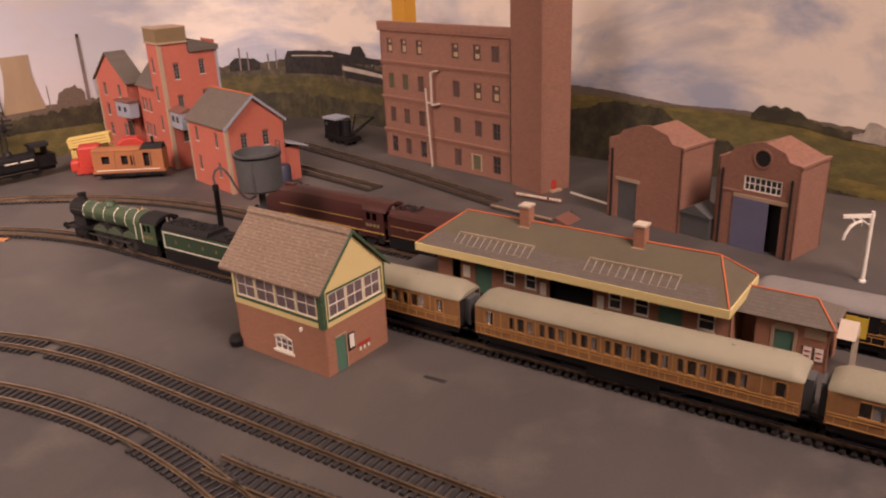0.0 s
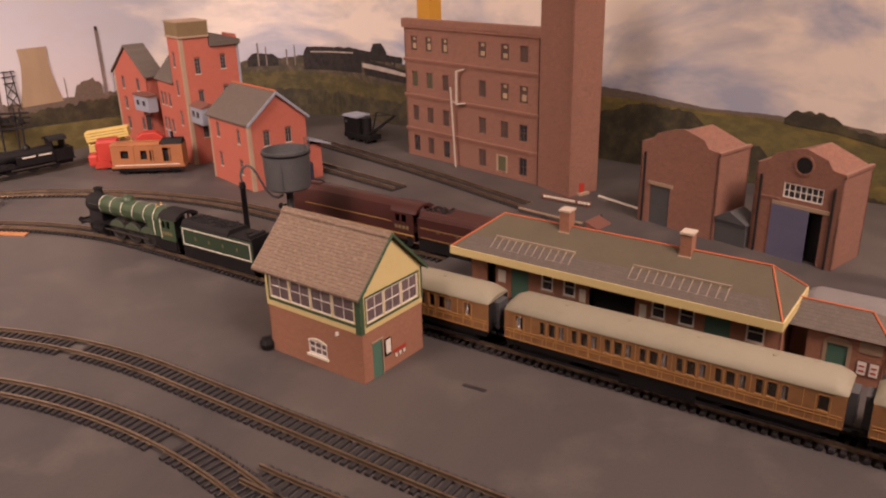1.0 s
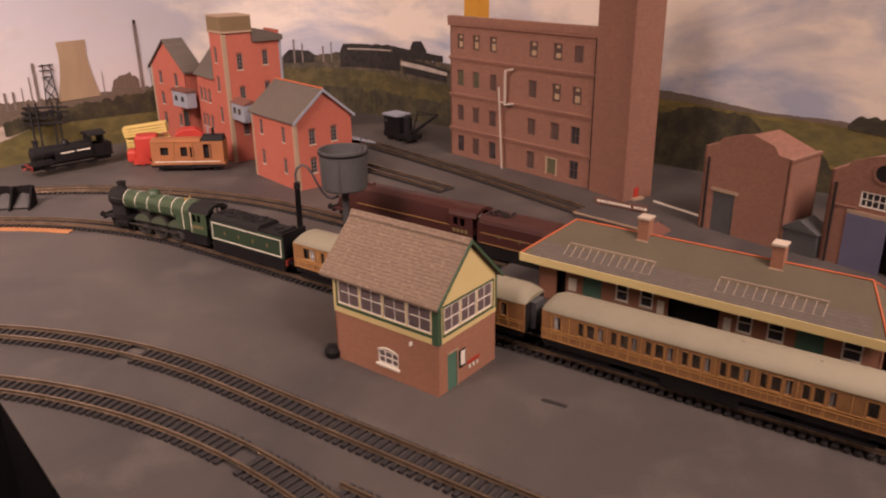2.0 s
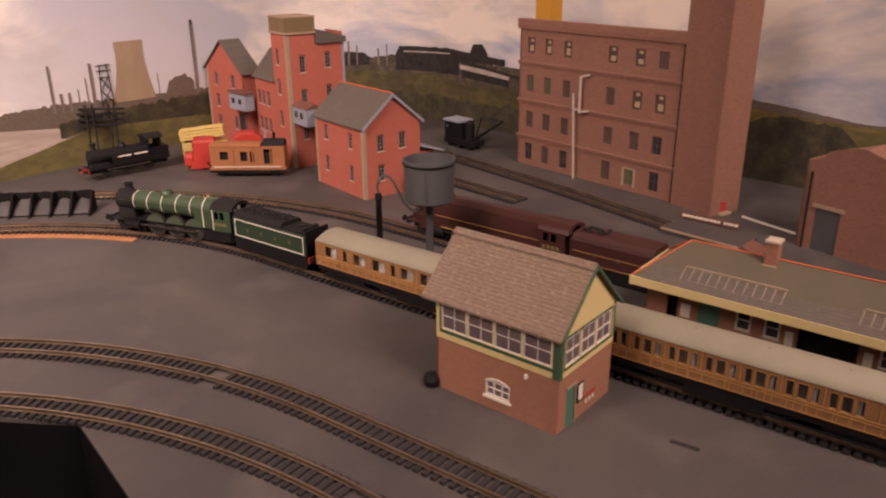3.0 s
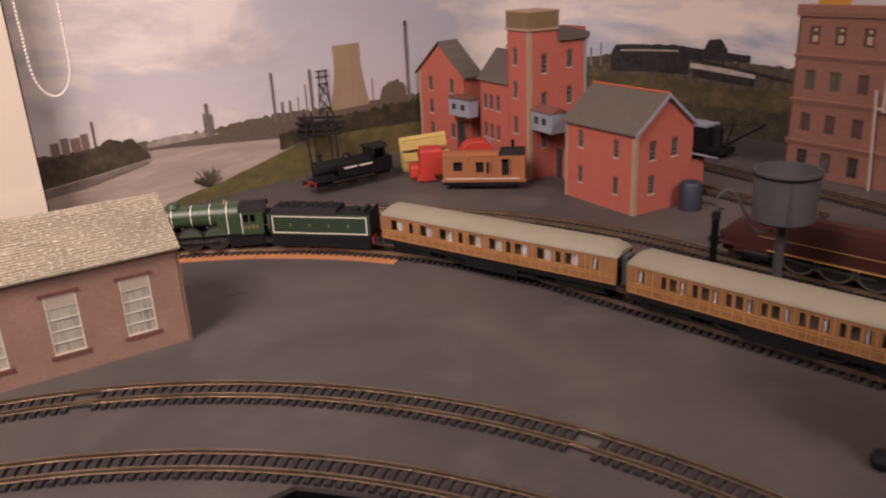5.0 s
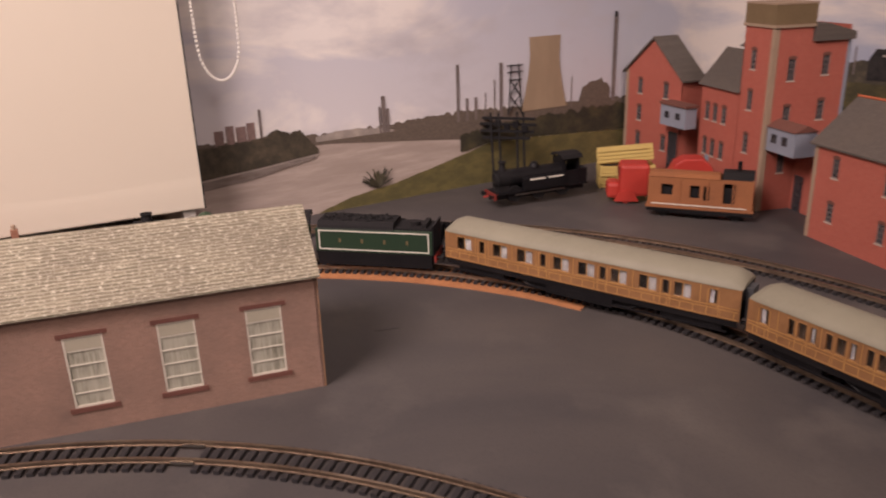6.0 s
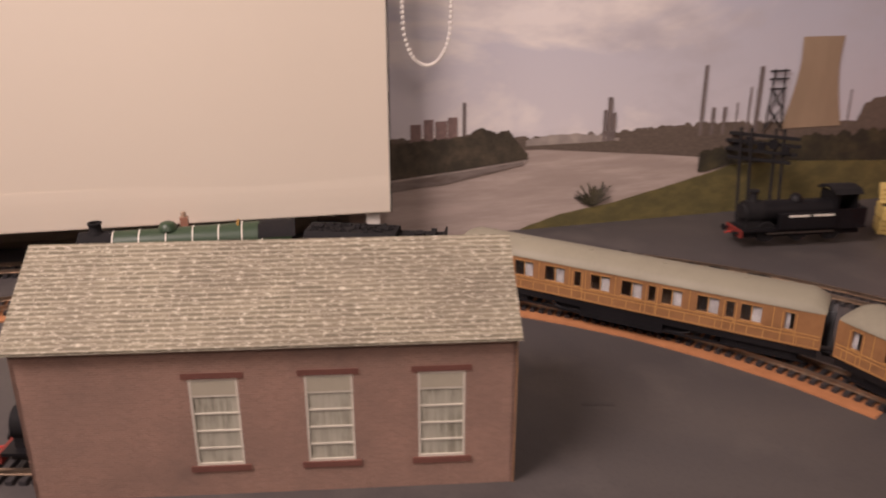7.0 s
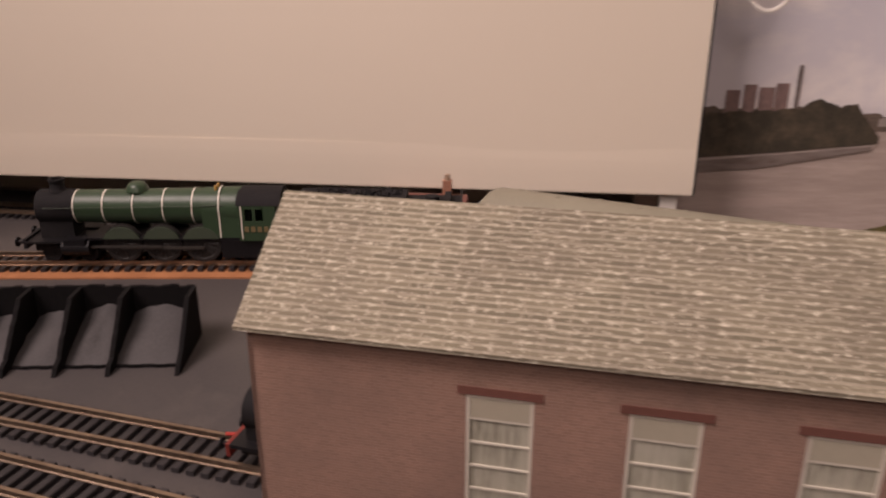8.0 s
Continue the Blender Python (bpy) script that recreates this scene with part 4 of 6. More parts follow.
def mill():
    b = thing("brick_mill", at(-158, 1410, 0, -43.7), "tall four-storey brown brick mill in low relief", "mill")
    L_, H_ = 285.0, 208.0
    rows = ((8, 34), (58, 82), (112, 136), (168, 190))
    cols = (16, 50, 86, 164, 208, 244)
    holes = []
    for j, (a, c) in enumerate(rows):
        for i, x in enumerate(cols):
            holes.append((x, a, x + (14 if i < 3 else 15), c))
    holes[4] = (200, 8, 222, 30)
    wall_part(b, L_, H_, holes, M_millbrick, 0, 0, 0, t=3)
    rnd = random.Random(3)
    for k, q in enumerate(holes):
        if k == 4:
            part("door", Geo().box(q[0] + 3, 1.2, 8, q[2] - 3, 2.4, q[3]), M_fadedgreen, b, "faded green mill door")
            part("door_surround", Geo().box(q[0], -0.5, 6, q[0] + 3, 1.5, q[3]).box(q[2] - 3, -0.5, 6, q[2], 1.5, q[3]).box(q[0], -0.6, q[3], q[2], 1.5, q[3] + 2), M_stone, b)
            continue
        row = k // 6
        glass = M_window if k in (0, 2, 5, 11) else M_fadedpane
        if row == 2 and k % 6 < 2:
            glass = M_fadedgreen
        pane_in(b, *q, mm_pose(0, 0), bars=(1, 1), frame_w=0.8, depth=1.6, glass=glass, frame=M_fadedpane)
        if k in (16, 17, 18, 19, 20, 21, 22):
            part("blind", Geo().box(q[0] + 4, 0.8, q[1] + 3, q[2] - 3, 1.0, q[1] + 3 + 14 * rnd.uniform(0.45, 0.8)), M_fadedblind, b)
            part("blind", Geo().box(q[0] + 5, 0.8, q[3] - 6, q[2] - 4, 1.0, q[3] - 2), M_fadedblind, b)
        part("arch", Geo().prism([(q[0] - 1, q[3]), (q[2] + 1, q[3]), (q[2] + 0.5, q[3] + 3), ((q[0] + q[2]) / 2, q[3] + 4.5), (q[0] - 0.5, q[3] + 3)], -0.5, 0), M_millbrick, b)
    for z in (43, 97, 153):
        part("string_course", Geo().box(-1.5, -2.6, z, L_, 0, z + 3).box(-1.2, -1.2, z - 3, L_, 0, z - 0.02), M_millbrick, b)
    part("parapet", Geo().box(-2.5, -3, H_ - 6, L_, 0, H_ - 2).box(-2.5, -3.6, H_ - 1.98, L_, 8, H_ + 8), M_millbrick, b)
    wall_part(b, 60, H_, [], M_millbrick, 0, 60, -90, t=3)
    wall_part(b, L_, H_, [], M_millbrick, L_, 60, 180, t=3)
    part("roof", Geo().box(0, 3, H_ - 12, L_, 57, H_ - 10), M_slate, b)
    part("drainpipe", Geo().rod((L_ - 4, -1.5, 0), (L_ - 4, -1.5, H_), 1.2, n=8), M_matte, b)
    t = thing("mill_chimney", at(44, 1212, 0, -54), "huge plain square brick mill tower with a tapering corner", "tower")
    part("shaft", Geo().box(0, 0, 0, 66, 50, 316), M_millbrick, t)
    part("corner_strip", Geo().box(62, -1.0, 0, 67, 0, 316), M_millbrick, t)
    part("plinth_hatch", Geo().box(66.02, 18, 3, 67, 26, 16), M_red, t, "small red hatch at the foot of the tower")
    part("doorstep", Geo().box(66.02, 14, 0, 72, 32, 3), M_stone, t)
    y = thing("yellow_roof_vent", at(-158, 1410, 0, -43.7) @ mm_pose(10, 20, H_ - 10), "ochre box standing on the mill roof", "box")
    part("body", Geo().box(0, 0, 0, 30, 24, 60), worn("ochre_paint", (0.5, 0.25, 0.03), (0.4, 0.2, 0.03), 0.7), y)


M_fadedsill = worn("pale_sill_print", (0.50, 0.42, 0.34), (0.4, 0.33, 0.26), 0.6)
M_greyframe = worn("grey_sash_print", (0.20, 0.17, 0.16), (0.14, 0.12, 0.11), 0.6)


def sash_rows(b, rows, m, w=8.0, h=15.0, name="window"):
    for x, z in rows:
        pane_in(b, x, z, x + w, z + h, m, bars=(1, 3), frame_w=0.8, frame=M_greyframe, name=name)
        part("sill", Geo().box(x - 0.8, -0.8, z - 1.2, x + w + 0.8, 0, z), M_fadedsill, b, m=m)
        part("arch", Geo().prism([(x - 0.8, z + h - 1.5), (x + w + 0.8, z + h - 1.5), (x + w + 0.3, z + h + 1.2), (x + w / 2, z + h + 2.4), (x - 0.3, z + h + 1.2)], -0.35, -0.02), M_lintel, b, m=m)


def holes_of(rows, w=8.0, h=15.0):
    return [(x, z, x + w, z + h) for x, z in rows]


def red_house():
    b = thing("red_brick_house", at(-440, 1276, 0, -45.3), "bright red brick card warehouse with grey slate gabled roof", "house")
    W_, D_ = 121.0, 92.0
    r1 = [(24, 22), (86, 20), (24, 66), (86, 64)]
    r2 = [(22, 22), (22, 62), (57, 62)]
    front, side = mm_pose(0, 0), mm_pose(W_, 0, 0, 90)
    wall_part(b, W_, 97, holes_of(r1, 8, 20), M_redbrick, 0, 0, 0)
    sash_rows(b, r1, front, 8, 20)
    g = Geo().wall(D_, 97, 1.6, holes_of(r2, 10, 21))
    part("wall", g, M_redbrick, b, m=side)
    sash_rows(b, r2, side, 10, 21)
    wall_part(b, W_, 97, [], M_redbrick, W_, D_, 180)
    wall_part(b, D_, 97, [], M_redbrick, 0, D_, -90)
    for x in (0, W_ - 1.6):
        part("gable", Geo().prism([(0, 97), (D_, 97), (D_ / 2, 134)], x, x + 1.6, "x"), M_redbrick, b)
    for y in (-4.0, D_ + 4.0):
        g = Geo().add([(-4, y, 93.5), (W_ + 4, y, 93.5), (W_ + 4, D_ / 2, 134), (-4, D_ / 2, 134), (-4, y, 95.5), (W_ + 4, y, 95.5), (W_ + 4, D_ / 2, 136.5), (-4, D_ / 2, 136.5)], [(4, 5, 6, 7), (3, 2, 1, 0), (0, 1, 5, 4), (1, 2, 6, 5), (3, 0, 4, 7), (2, 3, 7, 6)])
        part("roof_slope", g, M_slate, b)
        g = Geo().add([(W_ + 4.02, y, 91.5), (W_ + 5, y, 91.5), (W_ + 5, D_ / 2, 132.5), (W_ + 4.02, D_ / 2, 132.5), (W_ + 4.02, y, 96), (W_ + 5, y, 96), (W_ + 5, D_ / 2, 137), (W_ + 4.02, D_ / 2, 137)], [(4, 5, 6, 7), (3, 2, 1, 0), (0, 1, 5, 4), (1, 2, 6, 5), (3, 0, 4, 7), (2, 3, 7, 6)])
        part("barge_board", g, M_blueclad, b)
    part("ridge_tile", Geo().rod((-4, D_ / 2, 137), (W_ + 4, D_ / 2, 137), 1.2, n=6), M_orange, b)
    part("corner_strip", Geo().box(W_ - 5, -0.5, 0, W_ + 0.5, -0.02, 97).box(W_ + 0.02, -0.02, 0, W_ + 0.5, 4.5, 97), M_stone, b)
    part("corner_strip", Geo().box(-0.3, -0.5, 0, 4, -0.02, 97), M_stone, b)
    part("lean_to_wall", Geo().box(W_ - 34, D_ + 0.3, 0, W_ - 2, D_ + 24, 51), M_redbrick, b)
    part("lean_to_roof", Geo().add([(W_ - 38, D_ + 0.2, 61), (W_ + 6, D_ + 0.2, 61), (W_ + 10, D_ + 34, 51), (W_ - 38, D_ + 34, 51), (W_ - 38, D_ + 0.2, 59), (W_ + 6, D_ + 0.2, 59), (W_ + 10, D_ + 34, 49), (W_ - 38, D_ + 34, 49)], [(0, 1, 2, 3), (7, 6, 5, 4), (0, 4, 5, 1), (1, 5, 6, 2), (2, 6, 7, 3), (3, 7, 4, 0)]), M_blueclad, b)


def red_mill():
    b = thing("red_brick_mill", at(-578, 1435, 0, -48), "tall red brick flour mill with stone-capped hoist tower", "mill")
    # middle block 0..76, tower 76..126 along x
    midh = [(10, 84), (26, 84), (44, 84), (10, 42), (26, 42), (44, 42)]
    wall_part(b, 76, 128, holes_of(midh, 9, 20), M_redbrick, 0, 0, 0)
    sash_rows(b, midh, mm_pose(0, 0), 9, 20)
    part("loading_door", Geo().box(18, -0.6, 22, 26, -0.02, 42), M_blueclad, b)
    wall_part(b, 60, 128, [], M_redbrick, 0, 60, -90)
    g = Geo().add([(-4, -4, 124), (78, -4, 124), (78, 32, 166), (-4, 32, 166), (78, 60, 140), (-4, 60, 140)], [(0, 1, 2, 3), (3, 2, 4, 5)])
    part("roof_slope", g, M_slate, b)
    part("roof_vent", Geo().box(50, 18, 146, 66, 34, 172).prism([(12, 172), (40, 172), (26, 180)], 48, 68, "x"), M_slate, b)
    tw = [(14, 60), (14, 108), (14, 152)]
    wall_part(b, 50, 197, holes_of(tw, 9, 22), M_redbrick, 76, -1, 0)
    sash_rows(b, tw, mm_pose(76, -1), 9, 22)
    rt = [(20, 42), (20, 92), (20, 142), (62, 98), (62, 146)]
    side = mm_pose(126, -1, 0, 90)
    part("wall", Geo().wall(46, 197, 1.6, holes_of(rt[:3], 9, 24)), M_redbrick, b, m=side)
    part("wall", Geo().wall(92, 182, 1.6, holes_of(rt[3:], 9, 22), None, 46, 0), M_redbrick, b, m=side)
    sash_rows(b, rt[:3], side, 9, 24)
    sash_rows(b, rt[3:], side, 9, 22)
    wall_part(b, 50, 197, [], M_redbrick, 126, 92, 180)
    wall_part(b, 93, 182, [], M_redbrick, 76, 92, -90)
    part("corner_strip", Geo().box(45.5, -1.5, 0, 50.6, -1.02, 197).box(50.02, -1.0, 0, 50.6, 4.5, 197), M_stone, b, m=mm_pose(76, 0))
    part("corner_strip", Geo().box(91.0, -0.6, 0, 95.0, 0.4, 182), M_blueclad, b, m=side)
    part("tower_cap", Geo().box(75, -2.2, 200.02, 127.4, 46.4, 220), worn("ochre_capstone", (0.185, 0.128, 0.065), (0.14, 0.095, 0.05), 0.8), b, "ochre stone parapet cap")
    part("cap_top", Geo().box(74.4, -2.8, 220.02, 128, 47, 222), M_stone, b)
    part("cap_moulding", Geo().box(74, -3.2, 197, 128.4, 47.4, 200), M_stone, b)
    part("side_roof", Geo().box(74, 46, 182, 130, 96, 186).prism([(46, 186), (96, 186), (96, 190), (60, 200), (46, 200)], 74, 130, "x"), M_slate, b)
    # covered bridge to the house
    g = Geo().box(127, 2, 70, 172, 28, 96)
    part("bridge", g, M_blueclad, b, "pale blue clad covered bridge")
    part("bridge_roof", Geo().prism([(0, 96.02), (30, 96.02), (15, 103)], 126.5, 173, "x"), M_lintel, b)
    for x in (135, 152):
        part("bridge_window", Geo().box(x, 1.2, 80, x + 8, 1.95, 89), M_window, b)
    part("arch_wall", Geo().box(128, 40, 0, 172, 42, 71), M_redbrick, b)
    part("ground_arch", Geo().box(132, 39.3, 0, 146, 39.98, 40), M_window, b)
    w = thing("gabled_warehouse", at(-694, 1527, 0, -40), "red brick gabled warehouse with grey slate roof", "warehouse")
    r = [(26, 26), (26, 62), (26, 98), (80, 98), (80, 30)]
    W_ = 116
    g = Geo().wall(W_, 127, 1.6, holes_of(r, 10, 20))
    part("wall", g, M_redbrick, w)
    sash_rows(w, r, mm_pose(0, 0), 10, 20)
    part("gable", Geo().prism([(0, 127), (W_, 127), (W_ / 2, 170)], 0, 1.6), M_redbrick, w)
    wall_part(w, 34, 127, [], M_redbrick, W_, 0, 90)
    wall_part(w, 34, 127, [], M_redbrick, 0, 34, -90)
    for x in (-5, W_ + 5):
        g = Geo().add([(x, -4, 122), (x, 34, 122), (W_ / 2, 34, 171), (W_ / 2, -4, 171), (x, -4, 124.5), (x, 34, 124.5), (W_ / 2, 34, 174), (W_ / 2, -4, 174)], [(4, 5, 6, 7), (3, 2, 1, 0), (0, 1, 5, 4), (1, 2, 6, 5), (3, 0, 4, 7), (2, 3, 7, 6)])
        part("roof_slope", g, M_slate, w)
    part("corner_strip", Geo().box(-0.5, -0.6, 0, 5, -0.02, 127), M_stone, w)
    part("bridge", Geo().box(100, -18, 70, 148, -1, 96), M_blueclad, w, "pale blue clad bridge between the buildings")
    for x in (109, 130):
        part("bridge_window", Geo().box(x, -18.8, 80, x + 8, -18.02, 88), M_window, w)
    part("bridge_roof", Geo().box(99, -20, 96.02, 150, 0, 99), M_lintel, w)
    part("archway", Geo().box(96, -0.7, 0, 114, -0.05, 58), M_window, w)


def brick_shed(x, y, turn, W_, kind):
    b = thing("brick_shed", at(x, y, 0, turn), "small brown brick shed with grey roller door and worn parapet" if kind else "small brick goods shed with a half-open lilac sliding door", "shed", "brick sheds under the hill")
    D_ = 62.0
    H_ = 96.0
    holes = [(16, 0, 44, 48)] if kind else [(26, 0, 76, 56), (32, 66, 74, 82)]
    wall_part(b, W_, H_, holes, M_millbrick, 0, 0, 0, t=2.5)
    rise = [(0, H_), (W_, H_), (W_, H_ + 5), (W_ * 0.86, H_ + 7), (W_ * 0.8, H_ + 16), (W_ * 0.55, H_ + 24), (W_ * 0.42, H_ + 22), (W_ * 0.2, H_ + 14), (W_ * 0.12, H_ + 4), (0, H_ + 2)]
    part("gable", Geo().prism(rise, 0, 2.5), M_millbrick, b)
    for m, w in ((mm_pose(W_, 0, 0, 90), D_), (mm_pose(0, D_, 0, -90), D_), (mm_pose(W_, D_, 0, 180), W_)):
        part("wall", Geo().wall(w, H_ + 2, 2.5), M_millbrick, b, m=m)
    part("side_coping", Geo().box(W_ - 3, 0, H_ + 2, W_ + 1.5, D_, H_ + 5), M_millbrick, b)
    g = Geo().add([(1, 2.5, H_ + 2), (W_ - 1, 2.5, H_ + 2), (W_ - 1, D_, H_ + 2), (1, D_, H_ + 2), (W_ / 2, 2.5, H_ + 20), (W_ / 2, D_, H_ + 20)], [(0, 4, 5, 3), (4, 1, 2, 5), (0, 1, 4), (3, 5, 2)])
    part("roof", g, M_millbrick, b)
    part("pipe", Geo().rod((7, -1.6, 0), (7, -1.6, H_ - 10), 1.3, n=8), M_matte, b)
    if kind:
        part("door", Geo().box(16, 1, 0, 44, 2, 48), M_tank, b, "grey roller door")
        part("lintel", Geo().box(13, -1, 48, 48, 0, 52), M_stone, b)
    else:
        part("pipe", Geo().rod((W_ - 7, -1.6, 0), (W_ - 7, -1.6, H_ - 10), 1.3, n=8), M_matte, b)
        part("sliding_door", Geo().box(22, -1.4, 0, 62, -0.2, 57), M_bluedoor, b, "lilac sliding door, half open")
        part("dark_inside", Geo().box(20, 8, 0, 82, 9, 57), M_black, b)
        part("lintel", Geo().box(22, -1.2, 57.02, 84, 0, 61), M_stone, b)
        pane_in(b, 32, 66, 74, 82, mm_pose(0, 0), bars=(6, 1), frame_w=1.2)
        part("round_vent", Geo().rod((W_ * 0.55, -0.6, 103), (W_ * 0.55, 0.2, 103), 8.5, n=20), M_matte, b)
        part("vent_ring", Geo().lathe([(8.5, -0.8), (10.5, -0.8), (10.5, 0.8), (8.5, 0.8), (8.5, -0.8)], 24, Matrix.Translation((W_ * 0.55, -0.2, 103)) @ Matrix.Rotation(1.5708, 4, "X")), M_millbrick, b)
        part("band", Geo().box(0, -1, 62, 30, 0, 64), M_millbrick, b)


def engine_shed():
    b = thing("engine_shed", at(-873, 654, 0, 46.1), "long card engine shed, brown brick paper, olive slate roof", "engine shed")
    L_, D_, E_, R_ = 234.5, 92.0, 83.5, 116.0
    cols = (79, 133, 187)
    holes = [(x, 17, x + 23, 65) for x in cols]
    wall_part(b, L_, E_, holes, M_shedbrick, 0, 0, 0, t=2)
    for x in cols:
        m = mm_pose(0, 0)
        win = pane_in(b, x, 17, x + 23, 65, m, bars=(0, 4), frame_w=1.2, frame=M_sash, depth=0.6, glass=M_curtain)
        part("blind", Geo().box(x + 1, 0.32, 55.6, x + 22, 0.5, 64), M_stone_pale, win, "pale roller blind in the window head")
        part("lintel", Geo().box(x - 3, -0.5, 65, x + 26, 0.0, 68), M_lintel, b)
        part("sill", Geo().box(x - 3, -0.8, 13.8, x + 26, 0.0, 17), M_lintel, b)
    # right end closed, left end with the engine's doorway
    part("end_wall", Geo().prism(gable_poly(D_, E_, R_ - 2), L_ - 2, L_, "x"), M_shedbrick, b)
    part("end_wall", Geo().wall(D_, E_, 2, [(4, 0, 74, 70)]).prism([(0, E_), (D_, E_), (D_ / 2, R_ - 2)], 0, 2), M_shedbrick, b, m=mm_pose(0, D_, 0, -90))
    wall_part(b, L_, E_, [], M_shedbrick, L_, D_, 180, t=2)
    part("corner_paper", Geo().box(L_ + 0.02, -0.3, 0, L_ + 0.6, 3.5, E_), M_card, b, "bare buff card edge at the corner")
    for y in (-5.0, D_ + 5.0):
        g = Geo().add([(-2.5, y, E_ - 1.5), (L_ + 2, y, E_ - 1.5), (L_ + 2, D_ / 2, R_), (-2.5, D_ / 2, R_), (-2.5, y, E_), (L_ + 2, y, E_), (L_ + 2, D_ / 2, R_ + 1.5), (-2.5, D_ / 2, R_ + 1.5)], [(4, 5, 6, 7), (3, 2, 1, 0), (0, 1, 5, 4), (1, 2, 6, 5), (3, 0, 4, 7), (2, 3, 7, 6)])
        part("roof_slope", g, M_shedroof, b)


M_sash = worn("cream_sash_print", (0.60, 0.56, 0.47), (0.5, 0.46, 0.38), 0.6)
M_card = worn("bare_buff_card", (0.36, 0.20, 0.10), (0.28, 0.15, 0.08), 0.85)
M_curtain = pleated("curtain_window_print", (0.43, 0.41, 0.33), (0.20, 0.19, 0.14))
M_stone_pale = worn("pale_blind_print", (0.42, 0.38, 0.29), (0.36, 0.33, 0.25), 0.6)

signal_box()
station()
mill()
red_house()
red_mill()
brick_shed(158, 1069, -48, 104, 1)
brick_shed(261, 969, -47, 92, 0)
engine_shed()

# ---- trains ----
def wheelset(parent, x, r, z, name="wheelset", spokes=0):
    g = Geo()
    for y in (-8.6, 8.6) if not spokes else (-10.2, 10.2):
        k = 1 if y > 0 else -1
        g.lathe([(0, -1.0), (r * 0.25, -1.2), (r * 0.3, -0.6), (r * 0.8, -0.6), (r * 0.84, -1.2), (r, -1.2), (r, 1.2), (r * 1.06, 1.2), (r * 1.06, 1.7), (0, 1.7)], 20, Matrix.Translation((0, y, 0)) @ Matrix.Rotation(-1.5708 * k, 4, "X") @ Matrix.Scale(-1, 4, (0, 0, 1)))
        for i in range(spokes):
            a = 6.2832 * i / spokes
            g.rod((0, y + k * 0.8, 0), (r * 0.85 * math.cos(a), y + k * 0.8, r * 0.85 * math.sin(a)), 0.5, n=5)
    g.rod((0, -8.6, 0), (0, 8.6, 0), 1.2, n=8)
    ob = part(name, g, M_matte if not spokes else M_wheel, parent)
    ob.matrix_basis = mm_pose(x, 0, z)
    return ob


M_wheel = worn("steel_wheel", (0.022, 0.02, 0.019), (0.045, 0.04, 0.036), 0.5, 0.3)
RAIL = 7.2
WHEELS = []


